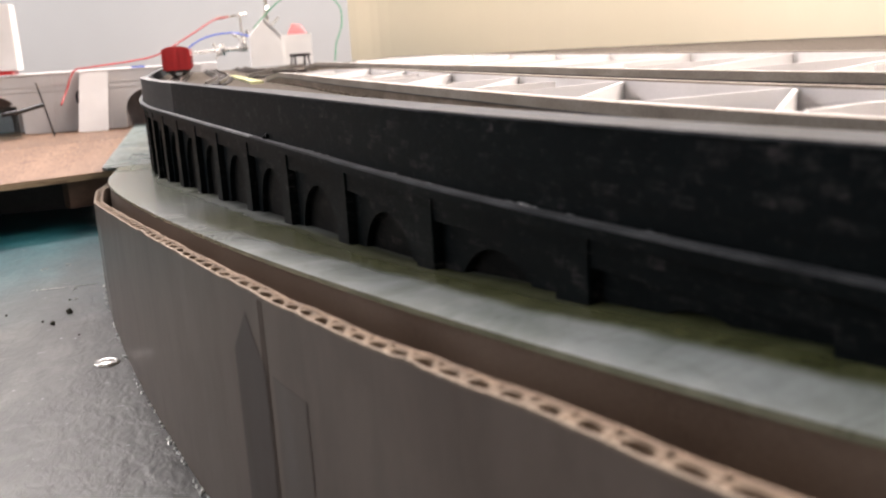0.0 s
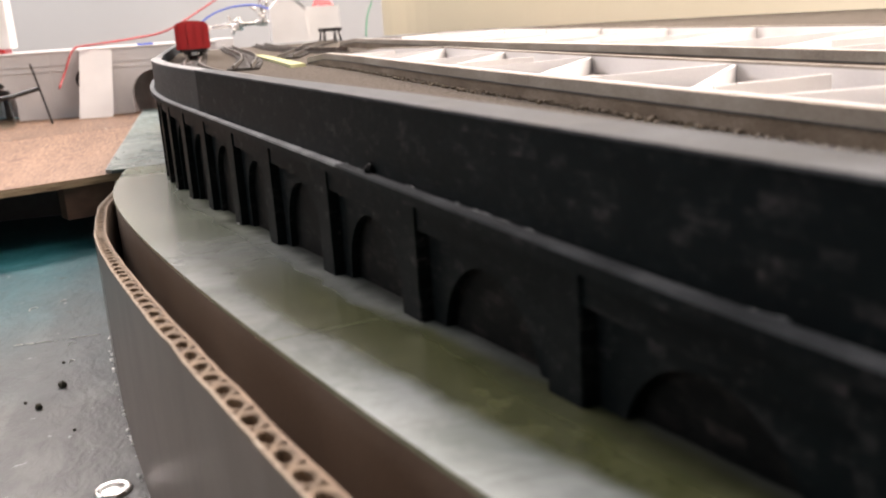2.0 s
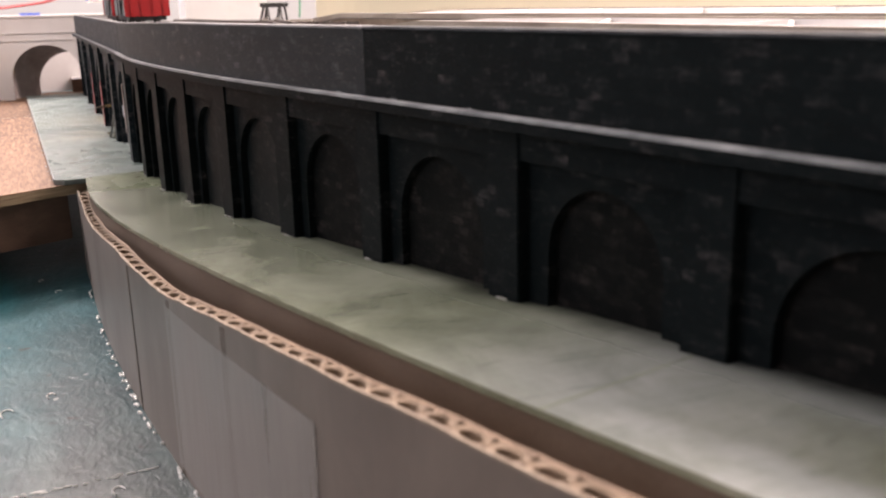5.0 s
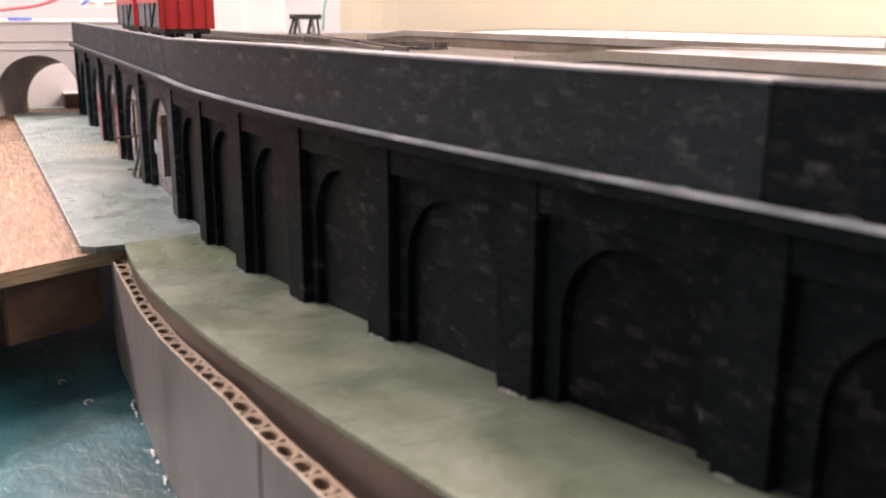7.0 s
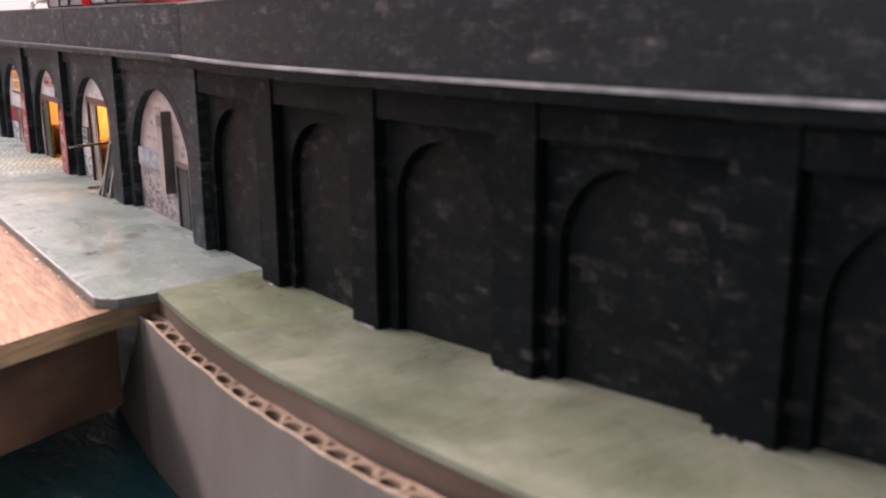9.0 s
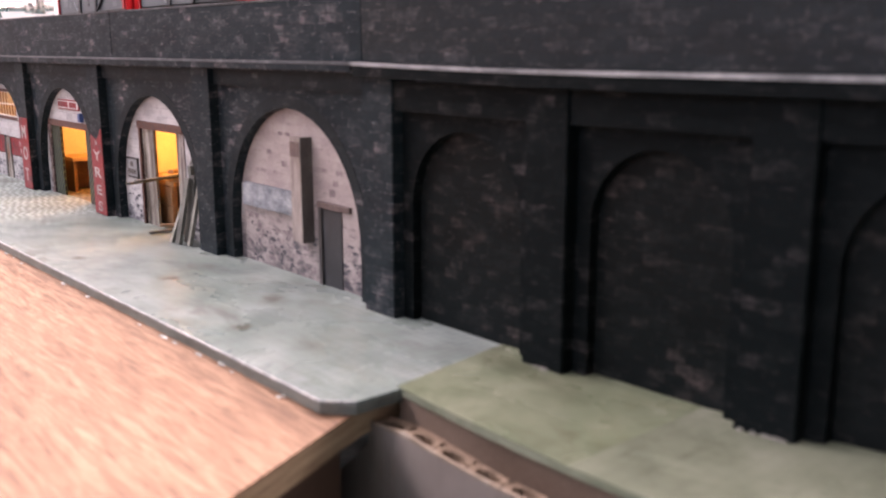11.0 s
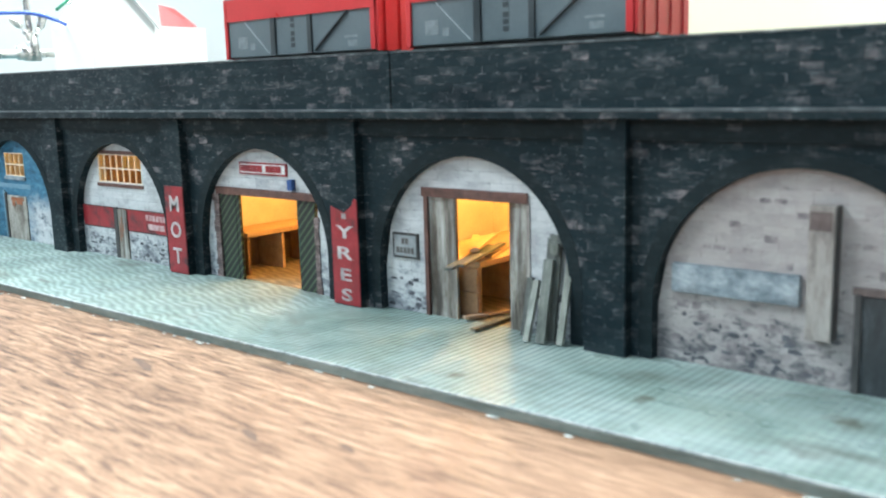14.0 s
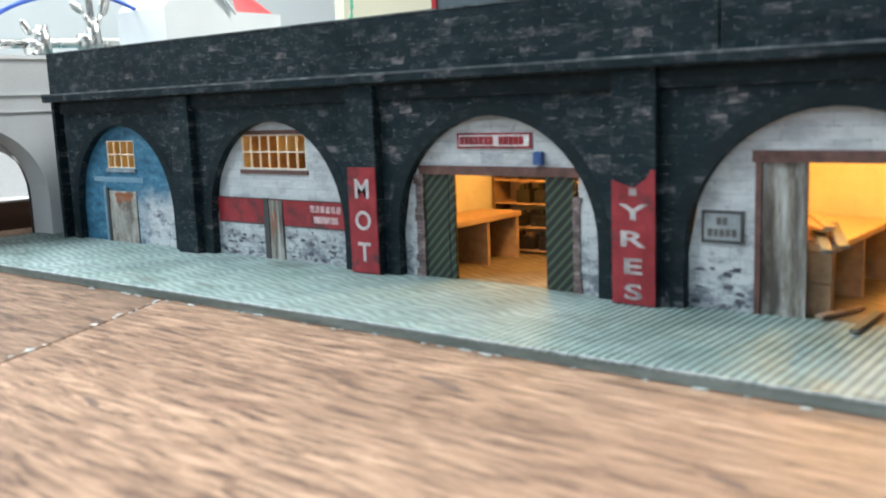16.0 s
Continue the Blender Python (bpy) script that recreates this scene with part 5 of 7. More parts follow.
def flakes(parent, yc, spans, count, high, seed):
    """Ragged patches where the pale wash has come off the lowest courses."""
    rnd = random.Random(seed)
    bm = bmesh.new()
    for _ in range(count):
        a, b = rnd.choice(spans)
        y, z = yc + rnd.uniform(a, b), 0.8 + high * rnd.random() ** 1.6
        w, h, k = rnd.uniform(0.35, 1.7), rnd.uniform(0.25, 0.75), rnd.randint(6, 9)
        pts = [(y + w * rnd.uniform(0.55, 1.1) * math.cos(i * math.tau / k), z + h * rnd.uniform(0.5, 1.15) * math.sin(i * math.tau / k)) for i in range(k)]
        x = rnd.uniform(4.955, 4.985)
        front = [bm.verts.new((x, py, max(0.1, pz))) for py, pz in pts]
        back = [bm.verts.new((5.0, py, max(0.1, pz))) for py, pz in pts]
        bm.faces.new(front)
        for i in range(k):
            j = (i + 1) % k
            bm.faces.new((front[i], front[j], back[j], back[i]))
    part("flaked_wash", bm, FLAKED, parent, "dark patches where the wash has flaked off")["kind"] = "stuff"


def straight_viaduct():
    t = thing("viaduct", (0, 195, 0), "sooty black brick paper viaduct with five shop arches", "viaduct")
    end = 389.0
    for k in range(5):
        y0 = PITCH * (4 - k) + PIL
        y1 = min(PITCH * (5 - k), end)
        yc = bay_centre(k)
        bay = part("arch_wall", arch_plate(y0 - 0.5, y1 + (0.5 if k else 0), 0, 44.5, yc, ARCH_R, SPRING, 2.6, 6.2), SOOT, t)
        part("frieze", boxed(1.5, 6.2, y0 - 0.5, y1 + (0.5 if k else 0), 44.5, STRING_Z), RING, bay)
        part("arch_ring", ring_band(yc, ARCH_R, 3.0, SPRING, 2.5, 2.7), RING, bay, "smooth black ring of bricks round the arch")
    for k in range(1, 6):
        y = PITCH * (5 - k)
        part("pilaster", soft_box(0, 6.2, y, y + PIL, -0.4, STRING_Z, 0.18), SOOT, t)
    part("end_pier", soft_box(0.6, REAR, end - 1.5, end + 0.5, -0.4, STRING_Z, 0.2), SOOT, t)
    part("string_course", sagged(soft_box(-2.2, 6, 10.1, end + 1.5, STRING_Z, STRING_Z + 2.4, 0.35), STRING_Z + 1.2, -0.6, 0.3), SOOT, t)
    part("string_edge", sagged(soft_box(-2.35, -0.5, 10.1, end + 1.5, STRING_Z + 2.0, STRING_Z + 2.65, 0.2), 0, -0.6, 0.3), WORN, t, "pale worn top edge of the string course")
    for a, b in ((10.15, 141), (141.3, end)):
        part("parapet", sagged(soft_box(0.4, 3.4, a, b, STRING_Z + 1.4, PARAPET_Z, 0.15), 60, -2.0, -0.2), SOOT, t)
        part("coping", sagged(soft_box(0.15, 3.6, a, b, PARAPET_Z, PARAPET_Z + 0.45, 0.12), 60, -2.0, -0.2), WORN, t, "worn grey card top edge")
    # blue shop
    yc = bay_centre(0)
    hole = (yc - 5.0, yc + 11.5, 25.4, 34.8)
    p = part("infill_panel", arch_fill(yc, ARCH_R, SPRING, [hole], 5, 6), BLUE_FRONT, t, "faded blue painted brick shop front")
    pane_window(t, *hole, 4, 2, SLATE_BEAM)
    part("name_board", boxed(4.85, 5.0, yc - 9.4, yc + 21, 20.6, 22.4), BLUE_BOARD, p, "worn pale blue name board")
    d = part("door", boxed(4.6, 5.0, yc - 4.6, yc + 11.8, 0, 17.6), DOOR_BEIGE, t, "weathered beige-grey garage door")
    for a, b, z0, z1 in ((-3.0, 8.0, 15.6, 17.0), (-1.5, 3.4, 14.2, 15.6), (4.8, 7.4, 13.4, 15.6)):
        part("rust_stain", boxed(4.52, 4.6, yc + a, yc + b, z0, z1), RUST_RUN, d, "rust stain under the door head")
    part("door_post", boxed(4.3, 5.0, yc + 11.8, yc + 13.4, 0, 18.4), STRUT_DARK, p)
    part("door_post", boxed(4.6, 5.0, yc + 13.4, yc + 15.2, 0, 19.4), BLUE_BOARD, p)
    back_room(p, yc, 40)
    # white shop with a red band
    yc = bay_centre(1)
    hole = (yc - 12.5, yc + 15.2, 26.2, 36.2)
    p = part("infill_panel", arch_fill(yc, ARCH_R, SPRING, [hole], 5, 6), WHITEWASH, t, "flaking whitewashed brick shop front")
    pane_window(t, *hole, 7, 2, RUST_BEAM)
    part("lintel", boxed(4.7, 5.1, yc - 13, yc + 15.8, 36.2, 37.4), RUST_BEAM, p)
    band = part("painted_band", boxed(4.8, 5.0, yc - 28, yc + 28, 10.1, 17.6), RED_PAINT, t, "dark red painted name band")
    for z in (10.1, 17.6):
        part("band_line", boxed(4.74, 4.8, yc - 28, yc + 28, z - 0.16, z + 0.16), STRUT_DARK, band, "thin black line edging the band")
    d = part("door", boxed(4.5, 5.0, yc - 1.6, yc + 4.2, 0, 17.3), STREAKED, p, "narrow peeling brown-grey door")
    for a, w, z0, z1 in ((1.6, 0.5, 7.5, 14.6), (2.7, 0.45, 6.2, 13.2), (0.7, 0.4, 9.4, 12.2)):
        part("paint_run", boxed(4.45, 4.5, yc + a, yc + a + w, z0, z1), RUST_RUN, d, "orange-brown rust run")
    part("door_post", boxed(4.3, 5.0, yc + 4.2, yc + 6.4, 0, 17.8), STRUT_DARK, p)
    for z, a, b in ((15.4, -25.5, -13.0), (12.4, -24.0, -14.5)):
        n = 6
        for i in range(n):
            y = yc + a + (b - a) * (i + 0.5) / n
            part("name_bar", boxed(4.7, 4.8, y - 0.8, y + 0.8, z - 0.95, z + 0.95), LETTER_PINK, band)
    flakes(p, yc, ((-26.5, -3.0), (8.0, 26.5)), 46, 8.5, 32)
    back_room(p, yc, 40)
    # garage
    yc = bay_centre(2)
    hole = (yc - 22.6, yc + 22.4, 0, 26.2)
    p = part("infill_panel", arch_fill(yc, ARCH_R, SPRING, [hole], 5, 6), WHITEWASH, t, "whitewashed brick garage front, doors slid open")
    part("lintel", boxed(4.4, 6.2, yc - 23.2, yc + 23.0, 25.9, 28.1), RUST_BEAM, p, "rusty brown steel lintel")
    rnd = random.Random(6)
    for a, b, top in ((22.0, 24.2, 25.9), (-23.0, -21.2, 21.6)):
        z = 0.0
        while z < top:
            h = min(rnd.uniform(1.6, 2.2), top - z)
            out = rnd.uniform(0.0, 0.9) if a > 0 else rnd.uniform(-0.2, 0.4)
            part("jamb_brick", boxed(4.6 + rnd.uniform(-0.05, 0.05), 6.2, yc + a - (0 if a > 0 else out), yc + b + (out if a > 0 else 0), z, z + h - 0.1), BRICK_JAMB, p, "pinkish brown brick of the doorway's jamb")
            z += h
    for a, b in ((yc + 12.6, yc + 14.2), (yc + 14.5, yc + 22.0), (yc - 21.2, yc - 13.8)):
        part("hazard_door", boxed(5.2, 6.1, a, b, 0, 25.9), STRIPES, p, "door striped diagonally in black and green")
    s = part("sign_board", boxed(4.6, 5.0, yc - 10.8, yc + 10.6, 32.3, 35.9), RED_PAINT, t, "red framed white garage sign")
    part("sign_field", boxed(4.5, 4.6, yc - 10.1, yc + 9.9, 32.8, 35.4), LETTER, s)
    for i in range(13):
        y = yc + 9.0 - 1.42 * i
        if i != 7:
            part("sign_bar", boxed(4.42, 4.5, y - 0.64, y + 0.64, 33.15, 35.1), RED_PAINT, s)
    part("alarm_box", soft_box(3.6, 5.0, yc - 14.0, yc - 11.6, 28.6, 31.6, 0.2), ALARM_BLUE, p, "small blue alarm box")
    back_room(p, yc, 52)
    # workshop
    yc = bay_centre(3)
    hole = (yc - 15.8, yc + 13.8, 0, 30)
    p = part("infill_panel", arch_fill(yc, ARCH_R, SPRING, [hole], 5, 6), WHITEWASH, t, "whitewashed brick workshop front, doorway open")
    part("lintel", boxed(4.4, 6.2, yc - 16.2, yc + 15.6, 29.7, 32.0), RUST_BEAM, p, "rusty brown steel lintel")
    part("sliding_door", boxed(5.3, 6.1, yc + 5.4, yc + 13.8, 0, 29.7), STREAKED, p, "streaked grey-brown door leaf")
    part("sliding_door", boxed(5.3, 6.1, yc - 15.8, yc - 10.6, 0, 29.7), STREAKED, p, "streaked grey-brown door leaf")
    part("door_post", boxed(4.5, 6.2, yc + 13.8, yc + 15.0, 0, 29.7), RUST_BEAM, p, "rusty brown door post")
    part("door_post", boxed(4.7, 6.2, yc - 16.6, yc - 15.8, 0, 29.7), STRUT, p, "pale door post")
    s = part("sign_board", boxed(4.5, 5.0, yc + 17.2, yc + 25.8, 13.6, 20.1), STRUT_DARK, t, "dark framed grey sign")
    part("sign_field", boxed(4.4, 4.5, yc + 17.8, yc + 25.2, 14.2, 19.5), SLATE_DULL, s)
    for z, n, w in ((18.0, 2, 1.0), (15.7, 5, 0.95)):
        for i in range(n):
            y = yc + 21.5 + (i - (n - 1) / 2) * 1.25
            part("sign_bar", boxed(4.33, 4.4, y - w / 2, y + w / 2, z - 0.75, z + 0.75), STRUT_MID, s)
    flakes(p, yc, ((-27.0, -18.0), (16.0, 27.0)), 34, 9.0, 33)
    back_room(p, yc, 52)
    # bricked-up arch
    yc = bay_centre(4)
    p = part("infill_panel", arch_fill(yc, ARCH_R, SPRING, [], 5, 6, z0=-0.3), PINKWASH, t, "bricked-up arch of faded pinkish brick")
    part("beam", soft_box(3.6, 5.0, yc - 0.2, yc + 25.2, 14.5, 20.3, 0.2), SLATE_BEAM, p, "blue-grey timber beam across the front")
    part("upright_timber", soft_box(1.9, 5.0, yc - 6.4, yc - 1.9, 9.3, 33.7, 0.1), STRUT, p, "stained pale upright timber")
    # thin darker slab: the shade on the timber's south side as colour
    part("timber_shaded_side", boxed(1.95, 5.0, yc - 6.6, yc - 6.4, 9.4, 33.6), STRUT_MID, p, "shaded side of the upright timber, toned grey-brown")
    part("strut_cap", boxed(1.8, 1.9, yc - 6.0, yc - 2.1, 29.2, 32.6), CAP_PATCH, p, "faded red-brown patch")
    part("door", boxed(4.7, 5.0, yc - 18.2, yc - 10.4, 0, 17.8), DARK_DOOR, p, "narrow grey-black door")
    part("door_post", boxed(4.2, 5.0, yc - 10.8, yc - 9.6, 0, 18.2), STRUT_DARK, p)
    part("lintel", boxed(4.2, 5.0, yc - 22, yc - 9.2, 18.0, 19.3), CAP_PATCH, p, "grey-brown lintel")
    flakes(p, yc, ((-9.0, 26.5), (0.0, 26.0), (-26.5, -19.0)), 75, 10.0, 31)
    bm = bmesh.new()
    rnd = random.Random(5)
    for row in range(15):
        for col in range(-9, 10):
            y, z = 2.9 * col + 1.4 * (row % 2), 2.4 + 2.4 * row
            w, h = rnd.uniform(0.9, 1.4), rnd.uniform(0.4, 0.85)
            if rnd.random() > 0.2 + 0.12 * (y > 8):
                continue
            if (y / 25.5) ** 2 + (max(0.0, z - SPRING + 2) / 26.0) ** 2 < 1 and not (-8 < y < 0 and z > 8) and not (-24 < y < -7 and z < 21) and not (-3 < y < 28 and 13 < z < 21.5):
                box(bm, 4.94, 4.99, yc + y - w, yc + y + w, z - h, z + h)
    part("dark_bricks", bm, BRICK_PATCH, p, "darker replaced bricks")["kind"] = "stuff"
    # signs on the pilasters
    s = part("pilaster_sign", boxed(-0.25, 0.0, 231.1, 240.9, 0.3, 27.7), RED_PAINT, t, "tall red sign with white capitals")
    for ch, z in (("M", 22.2), ("O", 14.0), ("T", 5.8)):
        lettering("letter", ch, (-0.28, 236, z), 5.0, LETTER_WORN, s, 1.05)
    bm = bmesh.new()
    top = [(154.1, 28.2), (155.0, 28.4), (156.0, 26.6), (157.4, 25.6), (159.0, 24.6), (161, 25.2), (162.4, 25.6), (163.9, 26.2)]
    for (a, za), (b, zb) in zip(top, top[1:]):
        v = [bm.verts.new((x, y, z)) for x in (-0.25, 0.0) for y, z in ((a, 0.3), (b, 0.3), (b, zb), (a, za))]
        for f in ((0, 1, 2, 3), (7, 6, 5, 4), (0, 4, 5, 1), (2, 6, 7, 3), (1, 5, 6, 2), (0, 3, 7, 4)):
            bm.faces.new([v[i] for i in f])
    bmesh.ops.remove_doubles(bm, verts=bm.verts[:], dist=1e-4)
    s = part("pilaster_sign", bm, RED_PAINT, t, "tall red sign, its top sooted over, with white capitals")
    for ch, z in (("Y", 19.6), ("R", 14.0), ("E", 8.3), ("S", 2.9)):
        lettering("letter", ch, (-0.28, 159, z), 3.3, LETTER_WORN if ch in "YR" else LETTER_DIM, s, 2.1)
    part("letter", boxed(-0.3, -0.25, 158.2, 159.9, 23.0, 24.5), LETTER_DIM, s)
    # inner body that carries the deck
    part("body", boxed(54, REAR, 0.5, end - 1.5, -3, DECK_Z - 1), GREY_CARD, t)
    return t


straight_viaduct()


STRING_C, PARAPET_C = 47.1, 64.7


def joint_dip(y):
    """The parapet drops a little towards the joint with the straight part."""
    return 1.2 * max(0.0, 1 + y / 110)


def joint_rise(bm):
    """The string course climbs a little to meet the straight part's."""
    for v in bm.verts:
        v.co.z += 0.85 * max(0.0, min(1.0, (v.co.y + 60) / 70)) ** 2
    return bm


def curved_viaduct():
    t = thing("curved_viaduct", (40, -340, 0), "brown-black brick paper viaduct curving away, its arches blind", "viaduct")
    near = [0, -44.5, -84.7, -126, -167, -211, -256, -304.5, -352, -405, -457, -512, -565, -618, -671, -724]
    for a, b in zip(near, near[1:]):
        lo, hi = b + 9.0, a
        # blind panels north of -240 take the slightly paler paper
        paper, panel = (SOOT_TEAL, SOOT_PALER) if b > -240 else (SOOT_TEAL, SOOT_BROWN)
        yc, r = (lo + hi) / 2, (hi - lo) / 2 - 3.0 - 2.6 * min(1.0, max(0.0, (-b - 200) / 150))
        z0 = max(-0.5, ramp_z(-b) - 10)
        spring = 38.4 - r
        bay = part("arch_wall", bent(arch_plate(lo - 0.4, hi + 0.4, min(z0, spring - 1), 41.5, yc, r, spring, 2.6, 4.6)), paper, t)
        part("frieze", bent(long_box(0.5, 4.6, lo - 0.4, hi + 0.4, 41.5, STRING_C)), paper, bay)
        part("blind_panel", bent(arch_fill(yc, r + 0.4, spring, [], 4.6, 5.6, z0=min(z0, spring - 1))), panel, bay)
        part("pilaster", bent(soft_box(0, 4.8, b, b + 9, min(z0, ramp_z(-b) - 6), STRING_C, 0.2)), paper, t)
    for a, b in ((9.9, -251.0), (-251.25, -720)):
        part("string_course", bent(joint_rise(long_box(-2.2, 5, a, b, STRING_C, STRING_C + 2.4))), SOOT_TEAL, t)
        bm = long_box(0.4, 5.2, a, b, STRING_C + 1.6, PARAPET_C)
        for v in bm.verts:
            v.co.z -= joint_dip(v.co.y) if v.co.z > 60 else 0
        part("parapet", bent(bm), SOOT_GREY if a > 0 else SOOT_TEAL, t)
        k = int((a - b) / 10)
        ys = [a + (b - a) * i / k for i in range(k + 1)]
        bm = bmesh.new()
        strip(bm, [Vector((0.1, y, PARAPET_C + 0.5 - joint_dip(y))) for y in ys], [Vector((5.6 + 4 * min(1.0, max(0.0, (-y - 300) / 130)), y, PARAPET_C + 0.5 - joint_dip(y))) for y in ys], 0.5)
        part("coping", bent(bm), COPING_PALE if a > 0 else COPING, t, "grey card top edge")
    for a, b, mat_ in ((9.9, -251.0, LIP), (-251.25, -420, LIP), (-420, -720, COPING)):
        part("string_edge", bent(joint_rise(long_box(-2.4, -0.2, a, b, STRING_C + 2.1, STRING_C + 2.7, 7))), mat_, t, "pale bare card top edge")
    part("parapet_backing", bent(long_box(5.3, 11.0, -440, -720, DECK_Z, PARAPET_C - 0.05)), SOOT_BROWN, t, "black card backing behind the parapet")
    # lumps of torn paper and glue on the string course
    rnd = random.Random(8)
    bm = bmesh.new()
    for i in range(46):
        y = rnd.uniform(-640, -225)
        w, h = rnd.uniform(0.8, 4.5), rnd.uniform(0.25, 0.9)
        p = bend((rnd.uniform(-0.6, 0.3), y, STRING_C + 2.6))
        m = Matrix.Translation(p) @ Matrix.Rotation(math.atan(wall_x(-y)[1]), 4, "Z") @ Matrix.Diagonal((0.5, w, h, 1))
        bmesh.ops.create_icosphere(bm, subdivisions=1, radius=0.5, matrix=m)
    part("torn_paper", bm, WORN, t, "ragged torn paper along the string course")["kind"] = "stuff"
    bm = bmesh.new()
    bmesh.ops.create_icosphere(bm, subdivisions=2, radius=1.6, matrix=Matrix.Translation(bend((-0.3, -436, STRING_C + 3.1))) @ Matrix.Diagonal((0.7, 1.1, 0.9, 1)))
    for v in bm.verts:
        v.co += Vector([rnd.uniform(-0.25, 0.25) for _ in range(3)])
    part("torn_lump", bm, SOOT_BROWN, t, "torn black paper lump")
    # glue beads where the pilasters meet the road
    for b in near[1:8]:
        bm = bmesh.new()
        for i in range(5):
            y = b + rnd.uniform(1, 8)
            p = bend((-0.3, y, ramp_z(-y) + 0.25))
            bmesh.ops.create_icosphere(bm, subdivisions=1, radius=0.5, matrix=Matrix.Translation(p) @ Matrix.Diagonal((0.8, rnd.uniform(1, 2.6), 0.6, 1)))
        part("glue_bead", bm, GLUE_DULL, t, "pale dried glue at the foot of the pilaster")
    return t


curved_viaduct()

# ---- trackbed and tracks ----


def trackbed():
    t = thing("trackbed", (200, -100, DECK_Z), "brown textured trackbed board carrying the tracks", "trackbed", kind="structure")
    bm = bmesh.new()
    ys = [388 - 8 * i for i in range(146)]
    front = [bend((3.5, y, DECK_Z)) for y in ys]
    strip(bm, front, [Vector((760, y, DECK_Z)) for y in ys], 4)
    part("board", bm, BALLAST, t)


trackbed()


def track(line, label):
    t = thing("model_track", line[len(line) // 2], label, "model track", "tracks on the viaduct")
    z = DECK_Z
    dense = smooth_line([Vector((p.x, p.y, 0)) for p in line], 3)
    n = len(dense)
    nor = []
    for i in range(n):
        d = dense[min(i + 1, n - 1)] - dense[max(i - 1, 0)]
        nor.append(Vector((-d.y, d.x, 0)).normalized())
    for side in (-1, 1):
        bm = bmesh.new()
        ribbon_wall(bm, [dense[i] + nor[i] * (4.6 * side - 0.4) for i in range(n)], z + 3.4, z + 1.2, 0.8)
        part("rail", bm, RAIL, t)
    acc, nxt = 0.0, 0.0
    for i in range(n - 1):
        a, b = dense[i], dense[i + 1]
        seg = (b - a).length
        while nxt <= acc + seg:
            p = a.lerp(b, (nxt - acc) / seg)
            m = nor[i]
            bm = bmesh.new()
            beam(bm, p - m * 8.5 + Vector((0, 0, z + 0.7)), p + m * 8.5 + Vector((0, 0, z + 0.7)), 2.0, 1.3)
            part("sleeper", bm, SLEEPER, t)
            nxt += 4.6
        acc += seg
    return t


TRACK1 = [bend((23, y, DECK_Z)) for y in (385 - 18 * i for i in range(61))]
track(TRACK1, "steel rails on dark sleepers behind the black parapet")
track([Vector(p) for p in ((52, 385, 0), (54, 250, 0), (60, 100, 0), (58, -20, 0), (51, -120, 0), (40, -180, 0))][:5], "steel rails joining beyond the platform end")
track([Vector(p) for p in ((85, 385, 0), (90, 230, 0), (105, 100, 0), (125, 40, 0))], "steel rails before the wide unfinished platform")
track([Vector(p) for p in ((150, 318, 0), (122, 220, 0), (100, 90, 0), (82, -10, 0))], "siding rails ending at the buffer stop")


